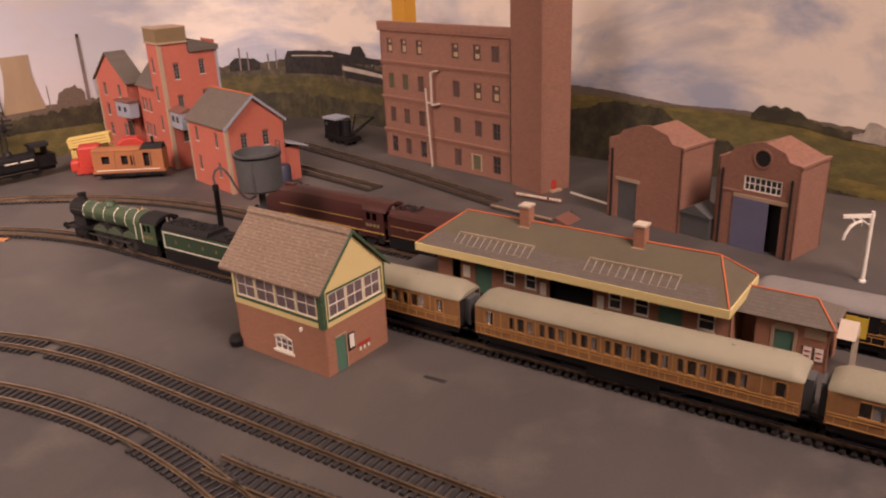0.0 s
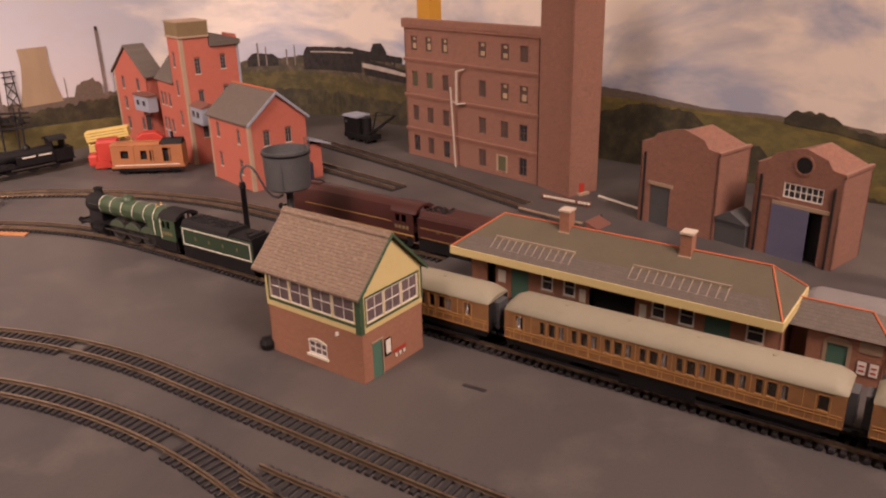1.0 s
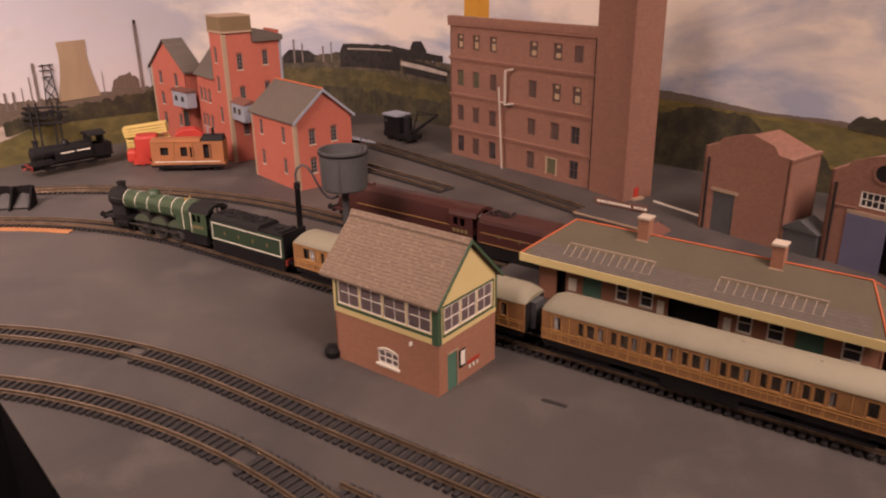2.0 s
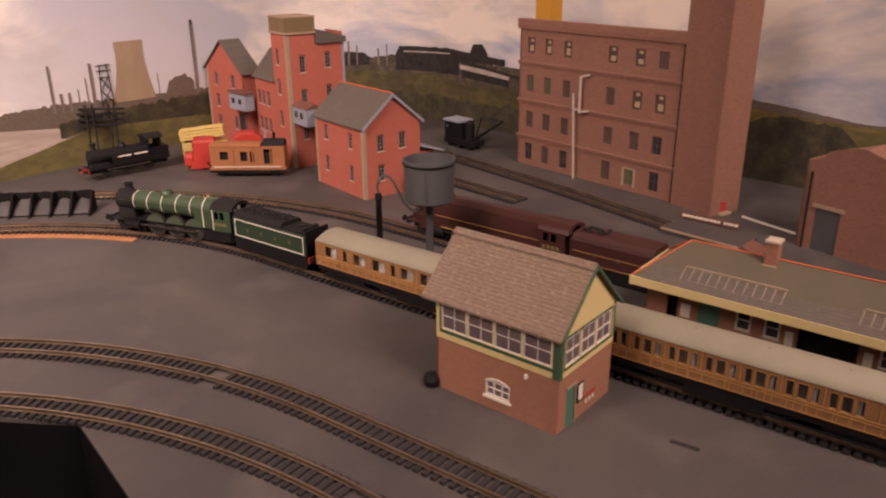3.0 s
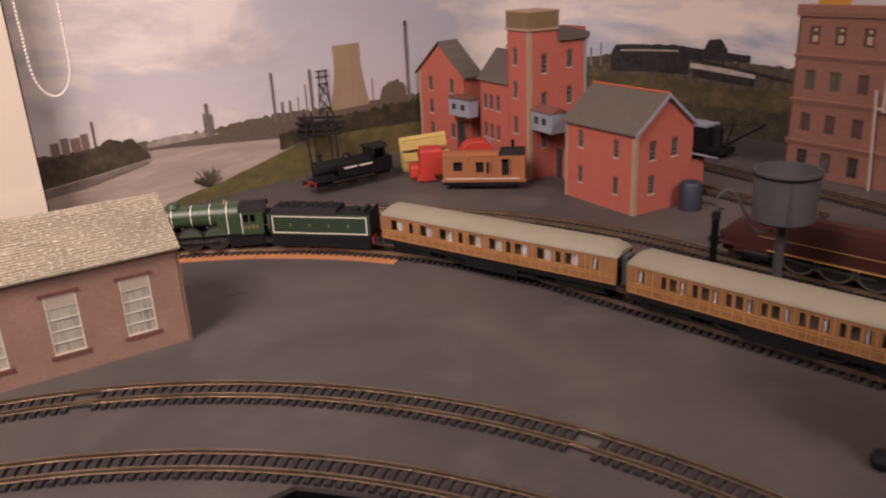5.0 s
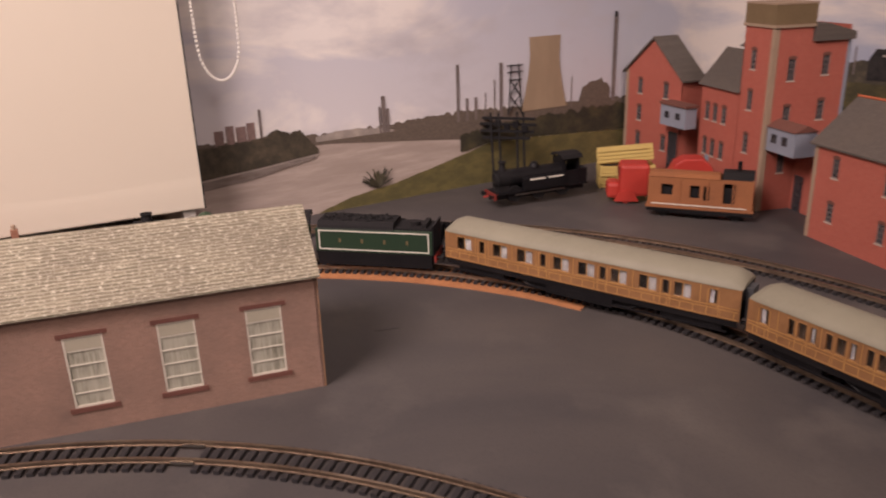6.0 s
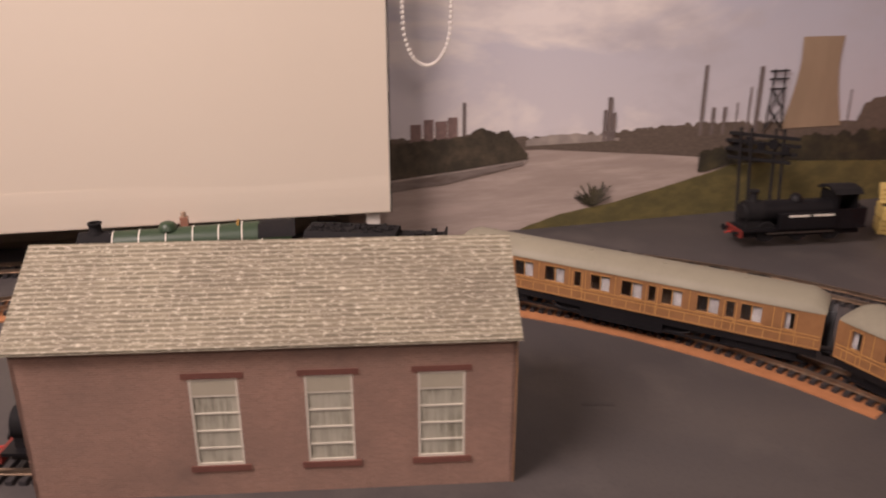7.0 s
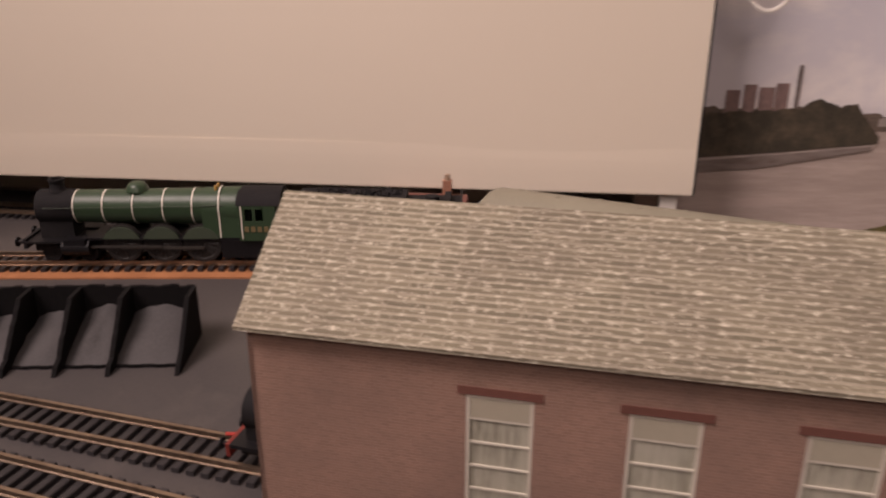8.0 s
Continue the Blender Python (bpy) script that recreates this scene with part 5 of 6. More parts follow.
def coach(name, label, windows, roofmat=None, paint=None, end_gangway=True, curtains=True):
    """A bogie coach 244 mm long, its centre at the origin, front towards +x, rail top at RAIL."""
    c = thing(name, pose(0, 0, 0), label, "coach", "coaches of the express")
    L_, W_, z0, z1 = 122.0, 16.6, RAIL + 14.0, RAIL + 38.0
    paint = paint or M_teak
    for sgn in (-1, 1):
        holes = []
        for x0, x1, low in windows:
            a, b = (x0, x1) if sgn < 0 else (-x1, -x0)
            holes.append((a + L_, low - z0, b + L_, z1 - z0 - 2.8))
        holes.sort()
        m = mm_pose(-L_, -W_, z0) if sgn < 0 else mm_pose(L_, W_, z0, 180)
        side = part("side", Geo().wall(2 * L_, z1 - z0, 1.2, holes), paint, c, m=m)
        g = Geo()
        for k, q in enumerate(holes):
            part("pane", Geo().box(q[0] - 0.3, 1.25, q[1] - 0.3, q[2] + 0.3, 1.5, q[3] + 0.3), M_glass, side).visible_shadow = False
            wide = q[2] - q[0] > 8
            if wide and curtains:
                f = (q[2] - q[0]) * 0.52
                part("window_blind", Geo().box(q[2] - f, 1.7, q[1] - 0.2, q[2] + 0.2, 2.1, q[3] + 0.2), M_netting, side, "white window blind")
            elif (k % 3 == 0) and curtains:
                part("window_blind", Geo().box(q[0] - 0.2, 1.7, q[1] - 0.2, q[0] + (q[2] - q[0]) * 0.55, 2.1, q[3] + 0.2), M_netting, side, "white window blind")
            if q[2] - q[0] < 7.2 and q[2] - q[0] > 4.2:
                for xx in (q[0] - 1.4, q[2] + 1.4):
                    g.box(xx - 0.25, -0.25, 1.0, xx + 0.25, -0.02, z1 - z0 - 3)
                g.box(q[2] + 0.2, -0.5, 6.9, q[2] + 0.8, -0.02, 8.2)
            g.box(q[0] - 0.5, -0.25, q[1] - 0.5, q[2] + 0.5, -0.02, q[1] - 0.1).box(q[0] - 0.5, -0.25, q[3] + 0.1, q[2] + 0.5, -0.02, q[3] + 0.5)
            if wide:
                g.box(q[0] + (q[2] - q[0]) * 0.5 - 0.3, 0.6, q[1], q[0] + (q[2] - q[0]) * 0.5 + 0.3, 1.2, q[3])
        for i in range(26):
            g.box(5 + i * 9.4, -0.3, 1.35, 5.5 + i * 9.4, -0.03, 6.6)
        for z in (0.8, 6.65, 8.8):
            g.box(1, -0.36, z, 2 * L_ - 1, -0.03, z + 0.5)
        for q0, q1 in zip(holes, holes[1:]):
            if q1[0] - q0[2] > 6:
                mid = (q0[2] + q1[0]) / 2
                g.box(mid - 0.25, -0.3, 9.35, mid + 0.25, -0.03, z1 - z0 - 1)
        part("beading", g, M_bead, side, "fine gold lined beading")
    for x in (-L_, L_ - 1.2):
        part("end", Geo().box(x, -W_ + 1.25, z0, x + 1.2, W_ - 1.25, z1), M_matte if paint is M_teak else paint, c)
    arcp = [(-W_ - 0.6, z1), (-W_ - 0.3, z1 + 1.6), (-13.5, z1 + 5.2), (-9, z1 + 8.0), (-4.5, z1 + 9.6), (0, z1 + 10.2), (4.5, z1 + 9.6), (9, z1 + 8.0), (13.5, z1 + 5.2), (W_ + 0.3, z1 + 1.6), (W_ + 0.6, z1)]
    g = Geo()
    rows = [(-L_ - 0.5, 0.90, 0.35), (-L_ + 2.5, 0.97, 0.7), (-L_ + 9, 1, 1), (L_ - 9, 1, 1), (L_ - 2.5, 0.97, 0.7), (L_ + 0.5, 0.90, 0.35)]
    n = len(arcp)
    v = [(x, y * ky, z1 + (z - z1) * kz) for x, ky, kz in rows for y, z in arcp]
    f = [(i * n + j, i * n + j + 1, (i + 1) * n + j + 1, (i + 1) * n + j) for i in range(len(rows) - 1) for j in range(n - 1)]
    f += [tuple(range(n)), tuple(range(len(v) - 1, len(v) - n - 1, -1))]
    f += [(i * n, (i + 1) * n, (i + 1) * n + n - 1, i * n + n - 1) for i in range(len(rows) - 1)]
    part("roof", g.add(v, f), roofmat or M_cream, c, smooth=True)
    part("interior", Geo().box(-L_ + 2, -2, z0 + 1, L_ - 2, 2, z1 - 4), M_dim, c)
    part("floor", Geo().box(-L_ + 1.3, -W_ + 1.3, z0 - 1.2, L_ - 1.3, W_ - 1.3, z0), M_black, c)
    g = Geo().box(-L_ + 2, -14.5, z0 - 3.6, L_ - 2, 14.5, z0 - 1.25).box(-44, -12, RAIL + 2.5, 44, 12, z0 - 3.7)
    for y in (-12.5, 12.5):
        g.tube([(-58, y, z0 - 4), (-40, y, RAIL + 3.5), (40, y, RAIL + 3.5), (58, y, z0 - 4)], 0.8, 6)
    part("underframe", g, M_black, c)
    # solebars, footboards and a box; their black also stands for shade under the coach
    for y in (-15.6, 14.4):
        part("solebar", Geo().box(-L_ + 1.5, y, z0 - 5.2, L_ - 1.5, y + 1.2, z0 - 0.02), M_black, c)
        part("footboard", Geo().box(-L_ + 8, y - 0.3, RAIL + 3.6, L_ - 8, y + 1.5, RAIL + 4.6).box(-30, y, RAIL + 2.0, 26, y + 1.2, z0 - 5.25), M_black, c)
    for x in (-L_ + 34, L_ - 34):
        bg = Geo()
        for y in (-12.4, 12.4):
            bg.box(x - 22, y - 1, RAIL + 4.2, x + 22, y + 1, RAIL + 8.5)
            for w in (-16, 16):
                bg.box(x + w - 3, y - 1.6, RAIL + 2.5, x + w + 3, y + 1.6, RAIL + 9)
        bg.box(x - 3, -12.4, RAIL + 4, x + 3, 12.4, RAIL + 8)
        bogie = part("bogie", bg, M_black, c)
        for w in (-16, 16):
            wheelset(bogie, x + w, 6.8, RAIL + 6.8)
    for x in ((-L_ - 5, -L_), (L_, L_ + 5)):
        part("gangway", Geo().box(x[0], -7, z0, x[1], 7, z1 - 1), M_tank, c, "grey folding gangway bellows")
        g = Geo()
        xe = x[0] if x[0] < 0 else x[1]
        for y in (-11, 11):
            a, bb = (xe, -L_) if xe < 0 else (L_, xe)
            g.rod((a, y, z0 - 2), (bb, y, z0 - 2), 1.3, n=8)
        part("buffers", g, M_black, c)
    for x in (-L_ - 9, L_ + 1):
        part("coupling", Geo().box(x, -2, RAIL + 5, x + 8, 2, RAIL + 8), M_black, c)
    if paint is M_teak:
        for i in range(9):
            part("roof_vent", Geo().lathe([(0, 0), (2.0, 0), (1.6, 1.0), (0, 1.1)], 8, Matrix.Translation((-100 + i * 25, 2.5 if i % 2 else -2.5, z1 + 9.2))), M_cream, c)
    return c


M_bead = worn("gilt_teak_beading", (0.47, 0.255, 0.085), (0.30, 0.145, 0.05), 0.45)
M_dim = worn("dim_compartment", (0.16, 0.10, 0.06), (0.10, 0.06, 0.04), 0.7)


M_numbers = worn("faded_gold_numbers", (0.17, 0.13, 0.06), (0.12, 0.09, 0.05), 0.5)


M_rod = worn("oily_steel", (0.12, 0.11, 0.10), (0.06, 0.055, 0.05), 0.45, 0.8)
M_splash = worn("sooty_green", (0.05, 0.066, 0.042), (0.032, 0.04, 0.03), 0.55)


def loco(name, label, paint, streamlined, lining):
    """A pacific engine, 165 mm, front towards +x, origin at its middle on the rail."""
    c = thing(name, pose(0, 0, 0), label, "locomotive")
    R = RAIL
    # running plate, frames, buffer beam
    fr = Geo().box(-80, -6.5, R + 6, 78, 6.5, R + 15)
    part("frames", fr, M_black, c)
    part("running_plate", Geo().box(-80, -13.2 if not streamlined else -15.5, R + 15.5, 40, 13.2 if not streamlined else 15.5, R + 17).box(40, -15.5, R + 14, 80, 15.5, R + 15.4), M_black if not streamlined else paint, c)
    bb = part("buffer_beam", Geo().box(79, -15, R + 10.5, 81, 15, R + 17), M_matte, c)
    for y in (-11, 11):
        part("buffer", Geo().rod((81, y, R + 14), (86, y, R + 14), 1.4, n=10).rod((86, y, R + 14), (87, y, R + 14), 3.2, n=12), M_black, bb)
    cz = R + 34.5
    if not streamlined:
        part("boiler", Geo().rod((-36, 0, cz), (48, 0, cz), 11.8, 10.6, 28), paint, c, smooth=True)
        part("firebox", Geo().rod((-60, 0, cz - 0.5), (-35.8, 0, cz - 0.5), 13.2, 12.6, 28).box(-60, -12.6, R + 17, -36, 12.6, cz), paint, c, smooth=True)
        part("smokebox", Geo().rod((48.2, 0, cz), (72, 0, cz), 11.2, 11.2, 28).rod((72, 0, cz), (74, 0, cz), 9.5, 7, 24).box(50, -8, R + 15, 72, 8, cz), M_matte, c, smooth=True)
        part("chimney", Geo().lathe([(6.0, 0), (4.6, 2.0), (4.4, 6.0), (5.2, 6.6), (5.2, 8.0), (3.5, 8.0), (3.4, 3)], 20, Matrix.Translation((60, 0, cz + 10.4))), M_matte, c, smooth=True)
        part("dome", Geo().lathe([(7.4, 0), (6.6, 2.6), (5.2, 4.6), (3, 5.6), (0, 5.9)], 20, Matrix.Translation((8, 0, cz + 10.6))), paint, c, smooth=True)
        for x in (-47.0, -29.5, -10.5, 9.0, 28.5, 47.5):
            r = 13.15 if x < -36 else 11.8 - (x + 36) / 84 * 1.2 + 0.25
            prof = [(r, -0.45), (r + 0.15, 0), (r, 0.45)]
            part("boiler_band", Geo().lathe(prof, 28, Matrix.Translation((x, 0, cz)) @ Matrix.Rotation(1.5708, 4, "Y")), M_line, c, "white boiler band", smooth=True)
        g = Geo()
        for y in (-12.4, 12.4):
            g.tube([(-50, y, cz + 4), (0, y, cz + 3), (66, y * 0.95, cz + 2)], 0.25, 6)
        part("handrails", g, M_splash, c)
        for y in (-3, 3):
            part("safety_valve", Geo().rod((-44, y, cz + 11), (-44, y, cz + 14.2), 1.1, n=8), M_gold, c)
        for y in (-12.9, 12.65):
            part("firebox_lining", Geo().box(-47.45, y, R + 17.2, -46.55, y + 0.25, cz), M_line, c, "white lining down the firebox side")
        for y in (-13.6, 12.4):
            part("frame_skirt", Geo().box(-84, y, R + 3.5, -47, y + 1.2, R + 15.4), M_black, c)
        for x in (-34, -8, 18):
            for y in (-12.2, 12.2):
                g = Geo().prism([(x + 13.0 * math.cos(0.42 + 2.3 * k / 12), R + 11.2 + 13.0 * math.sin(0.42 + 2.3 * k / 12)) for k in range(13)], y - 1.2, y + 1.2)
                part("splasher", g, M_splash, c, "dull green wheel splasher")
        for y in (-1, 1):
            part("cylinder", Geo().rod((38, y * 13, R + 11), (56, y * 13, R + 11), 5.0, n=16).box(40, y * 13 - 4.5, R + 11, 54, y * 13 + 4.5, R + 17), M_black, c)
    else:
        prof = [(-13, R + 16), (-13.5, R + 30), (-11, cz + 8), (-6, cz + 11.5), (0, cz + 12.5), (6, cz + 11.5), (11, cz + 8), (13.5, R + 30), (13, R + 16)]
        n = len(prof)
        v = []
        for x, k, zz in ((-60, 1, 1), (30, 1, 1), (52, 0.96, 0.93), (66, 0.85, 0.72), (76, 0.68, 0.42), (80, 0.5, 0.2)):
            v += [(x, y * k, R + 14 + (z - R - 14) * zz) for y, z in prof]
        f = [(i * n + j, i * n + j + 1, (i + 1) * n + j + 1, (i + 1) * n + j) for i in range(5) for j in range(n - 1)] + [tuple(range(n)), tuple(range(6 * n - 1, 5 * n - 1, -1))]
        part("casing", Geo().add(v, f), paint, c, smooth=True)
        for y in (-1, 1):
            g = Geo()
            g.box(-78, y * 13.9 - 0.3, R + 26.5, 48, y * 13.9 + 0.3, R + 27.2)
            part("speed_stripe", g, lining, c, "faded gold speed stripe")
            part("edge_stripe", Geo().box(-84, y * 15.7 - 0.15, R + 15.6, 40, y * 15.7 + 0.15, R + 16.9), M_gold, c, "gold line along the casing's foot")
            part("valance", Geo().box(40.2, y * 14 - 0.6, R + 9.5, 66, y * 14 + 0.6, R + 16), paint, c)
            part("cab_valance", Geo().box(-84, y * 14 - 0.6, R + 10.5, -52, y * 14 + 0.6, R + 15.4), paint, c)
            for x in (-34, -8, 18):
                part("bright_tyre", Geo().lathe([(10.9, -0.3), (12.3, -0.3), (12.3, 0.3), (10.9, 0.3), (10.9, -0.3)], 28, Matrix.Translation((x, y * 11.9, R + 12.4)) @ Matrix.Rotation(1.5708, 4, "X")), M_steel, c)
        part("chimney", Geo().box(36, -3, cz + 9, 50, 3, cz + 13.5), paint, c, bevel=1.0)
        for y in (-1, 1):
            part("cylinder", Geo().rod((38, y * 13, R + 10), (56, y * 13, R + 10), 4.6, n=16), M_black, c)
    # cab
    cab = Geo()
    for y in (-15.2, 15.2):
        m = Matrix.Translation((-84, y - 0.5, 0))
        cab.wall(24, R + 39.3, 1.0, [(8, R + 29, 13, R + 37), (15, R + 29, 20, R + 37)], m, 0, R + 16)
    cab.box(-61.5, -14.6, R + 17, -60.2, 14.6, R + 40)
    cb = part("cab", cab, paint, c)
    roofp = [(-15.9, R + 39.2), (-14, R + 42.8), (-8, R + 46), (0, R + 47), (8, R + 46), (14, R + 42.8), (15.9, R + 39.2)]
    part("cab_roof", Geo().prism(roofp + [(14.6, R + 39.2), (0, R + 44.8), (-14.6, R + 39.2)], -87, -59, "x"), M_matte if not streamlined else paint, cb, smooth=True)
    g = Geo()
    for y in (-15.95, 15.95):
        for i in range(4):
            g.box(-79 + i * 4.2, y - 0.15, R + 22, -76.2 + i * 4.2, y + 0.15, R + 25.5)
    tagged(part("number_marks", g, M_numbers, cb, "gold number, reduced to plain marks"), kind="stuff")
    if not streamlined:
        for y in (-15.9, 15.9):
            part("cab_lining", Geo().box(-62.4, y - 0.12, R + 17.5, -61.6, y + 0.12, R + 39), M_line, cb)
    part("backhead", Geo().box(-66, -10, R + 17, -61.6, 10, R + 38), M_black, c)
    # wheels and motion gear
    for k, x in enumerate((-34, -8, 18)):
        w = wheelset(c, x, 12.4, R + 12.4, "driving_wheelset", 14)
        WHEELS.append((w, x, 12.4)) if not streamlined else None
    for x in (38, 62):
        wheelset(c, x + 4, 6.2, R + 6.2)
    wheelset(c, -64, 7.0, R + 7.0)
    for y in (-13.0, 13.0):
        part("coupling_rod", Geo().box(-35, y - 0.5, R + 9.4, 19, y + 0.5, R + 11.2), M_rod, c)
        part("connecting_rod", Geo().box(-8, y * 1.08 - 0.5, R + 10.8, 44, y * 1.08 + 0.5, R + 12.2), M_rod, c)
    for y in (-14.3, 14.3):
        part("cab_step", Geo().box(-82, y - 0.7, R + 5, -76, y + 0.7, R + 15.5), M_black, c)
    return c


M_faint = worn("faded_gold_lettering", (0.13, 0.10, 0.05), (0.10, 0.08, 0.04), 0.5)


def tender(name, label, paint, lining, black_top=True):
    c = thing(name, pose(0, 0, 0), label, "tender")
    R = RAIL
    part("frames", Geo().box(-52, -12.5, R + 5, 52, -11, R + 15).box(-52, 11, R + 5, 52, 12.5, R + 15).box(-53, -13, R + 13, 53, 13, R + 15.5), M_black, c)
    part("tank", Geo().box(-52, -15, R + 15.5, 52, 15, R + 37), paint, c, bevel=0.6)
    for y in (-14.4, 13.2):
        part("side_frame", Geo().box(-51, y, R + 3.2, 51, y + 1.2, R + 15.4), M_black, c)
    g = Geo()
    for y in (-15.15, 15.15):
        for z in (R + 17.5, R + 34.5) if black_top else (R + 16.5, R + 26.5):
            g.box(-49, y - 0.12, z, 49, y + 0.12, z + (0.9 if black_top else 0.7))
        for x in (-49, 48.1) if black_top else ():
            g.box(x, y - 0.12, R + 18.4, x + 0.9, y + 0.12, R + 34.5)
    part("lining", g, lining, c, "pale lining panel")
    g = Geo()
    for y in (-15.2, 15.2):
        for x in (-30, -10, 10, 30):
            g.box(x - 1.1, y - 0.12, R + 24.5, x + 1.1, y + 0.12, R + 28)
    tagged(part("lettering_marks", g, M_faint, c, "gold company lettering as plain marks"), kind="stuff")
    top = M_matte if black_top else paint
    prof = [(-15, R + 37), (-14, R + 40), (-11, R + 43), (11, R + 43), (14, R + 40), (15, R + 37)]
    part("tank_top", Geo().prism(prof, -18, 50, "x"), top, c)
    part("rear_deck", Geo().box(-52, -13, R + 37, -18, 13, R + 38.5).box(-46, -10, R + 38.5, -42, 10, R + 42), top, c)
    part("filler", Geo().rod((-34, 0, R + 38.5), (-34, 0, R + 42), 4.5, n=16), M_matte, c)
    part("rear_wall", Geo().box(-53.2, -15, R + 15.5, -52.05, 15, R + 42), M_black, c)
    g = Geo()
    rnd = random.Random(5)
    for i in range(90 if black_top else 24):
        x, y = rnd.uniform(-14 if black_top else 26, 46), rnd.uniform(-9.5, 9.5)
        s = rnd.uniform(0.8, 1.5)
        g.box(-s, -s, -s, s, s, s, Matrix.Translation((x, y, R + 42.6 + 0.9 * (1 - abs(y) / 10))) @ Euler((rnd.random() * 3, rnd.random() * 3, 0)).to_matrix().to_4x4())
    tagged(part("coal", g, M_matte, c), kind="stuff")
    bb = part("buffer_beam", Geo().box(-55, -15, R + 9.5, -53.3, 15, R + 15.4), M_beam, c, "dull red buffer beam")
    for y in (-11, 11):
        part("buffer", Geo().rod((-55, y, R + 13), (-60, y, R + 13), 1.3, n=8).rod((-60, y, R + 13), (-61, y, R + 13), 3.0, n=12), M_black, bb)
    for x in (-36, -13, 11, 36):
        wheelset(c, x, 7.2, R + 7.2)
    return c


COMP = RAIL + 24.2


def corridor_windows():
    """Wide lights and narrow toilet and door lights on both sides."""
    wide = ((95.5, 109.5), (61, 74.5), (38, 52), (6.5, 19.5), (-15, -1.5), (-40.5, -28), (-63, -50), (-88, -76))
    narrow = ((83, 87.5), (26.5, 31), (-23.8, -19.3), (-72, -67.5), (-106, -101))
    return [(a, b, COMP) for a, b in wide + narrow]


def compartment_windows():
    out = [(-112, -106, COMP), (106, 112, COMP)]
    for i in range(7):
        x = -88 + i * 26.5
        out += [(x, x + 4.0, COMP), (x + 7.2, x + 12.8, COMP), (x + 16, x + 20, COMP)]
    return sorted(out)


def brake_windows():
    return [(-112, -98, COMP), (-90, -84.5, COMP), (-76, -67, COMP), (-50, -40, COMP), (-24, -14, COMP), (0, 5.5, COMP), (18, 28, COMP), (44, 54, COMP), (70, 75.5, COMP), (90, 104, COMP)]


M_tender = worn("dark_green_paint", (0.021, 0.041, 0.023), (0.016, 0.032, 0.019), 0.4, big=50, amount=0.4)
EXPRESS = [
    (loco("green_steam_locomotive", "apple-green express steam locomotive with white boiler bands", M_green, False, M_line), 0.0, 92.0, 50.0),
    (tender("green_tender", "dark green tender lined in white with black coal top", M_tender, M_line), 0.0, 244.5, 36.0),
    (coach("teak_coach", "teak corridor coach with cream roof and white window blinds", corridor_windows()), 0.0, 444.5, 90.0),
    (coach("teak_coach", "teak compartment coach with cream roof", compartment_windows()), 0.0, 714.0, 90.0),
    (coach("teak_coach", "teak open coach with wide windows and cream roof", brake_windows()), 0.0, 980.0, 90.0),
]
EXPRESS[0][0].scale = (1.02, 1.04, 1.04)
EXPRESS[1][0].scale = (1.06, 1.04, 1.04)
for (ob, *_), long in zip(EXPRESS[2:], (1.06, 1.02, 1.04)):
    ob.scale = (long, 1.02, 1.02)
# run of the engine's front buffers along the main line, by time
HEAD = [(0.0, 920), (0.5, 923), (1.0, 930), (1.75, 955), (2.5, 997), (3.0, 1048), (3.5, 1116), (4.0, 1190), (4.65, 1287), (5.3, 1376), (5.5, 1399), (6.0, 1453), (6.5, 1527), (7.0, 1626), (7.5, 1728), (8.0, 1822)]


def smooth_head(t):
    """Cubic run through HEAD."""
    k = max(i for i in range(len(HEAD) - 1) if HEAD[i][0] <= t + 1e-6)
    (t0, a), (t1, b) = HEAD[k], HEAD[k + 1]
    slope = lambda i: (HEAD[min(i + 1, len(HEAD) - 1)][1] - HEAD[max(i - 1, 0)][1]) / (HEAD[min(i + 1, len(HEAD) - 1)][0] - HEAD[max(i - 1, 0)][0])
    d, u = t1 - t0, (t - t0) / (t1 - t0)
    return a * (2 * u ** 3 - 3 * u ** 2 + 1) + b * (3 * u ** 2 - 2 * u ** 3) + d * slope(k) * (u ** 3 - 2 * u ** 2 + u) + d * slope(k + 1) * (u ** 3 - u ** 2)


def on_line(line, s, half):
    """Pose of a vehicle whose two pivots stand half mm each side of s on the line."""
    a, _ = along(line, s + half)
    b, _ = along(line, s - half)
    c = (a + b) / 2
    d = a - b
    return at(c.x, c.y, 0, math.degrees(math.atan2(d.y, d.x)))


# standing stock on the rear line
M_greyroof = worn("pale_grey_roof", (0.20, 0.185, 0.18), (0.14, 0.13, 0.125), 0.6)
M_canary = worn("canary_yellow", (0.55, 0.40, 0.05), (0.45, 0.32, 0.05), 0.6)
ob = loco("maroon_streamlined_locomotive", "maroon streamlined express locomotive with gold stripes", M_maroon, True, M_dullgold)
ob.matrix_basis = on_line(LINE_D, 1214, 50) @ Matrix.Diagonal((1.25, 1.08, 1.08, 1))
ob = tender("maroon_tender", "maroon tender with gold stripes behind the streamliner", M_maroon, M_dullgold, False)
ob.matrix_basis = on_line(LINE_D, 1039, 36) @ Matrix.Diagonal((1.25, 1.08, 1.08, 1))
for run, long in ((594, 1.0), (844, 0.97)):
    ob = coach("grey_roofed_coach", "dark coach with grey roof and yellow panels behind the station", brake_windows(), M_greyroof, M_black)
    ob.matrix_basis = on_line(LINE_D, run, 88) @ Matrix.Diagonal((long, 1, 1, 1))
    for x in (-108, -60, -12, 36, 84):
        for y in (-16.9, 16.9):
            part("cream_panel", Geo().box(x, y - 0.25, RAIL + 18, x + 16, y + 0.25, RAIL + 35), M_canary, ob, "yellow panel")


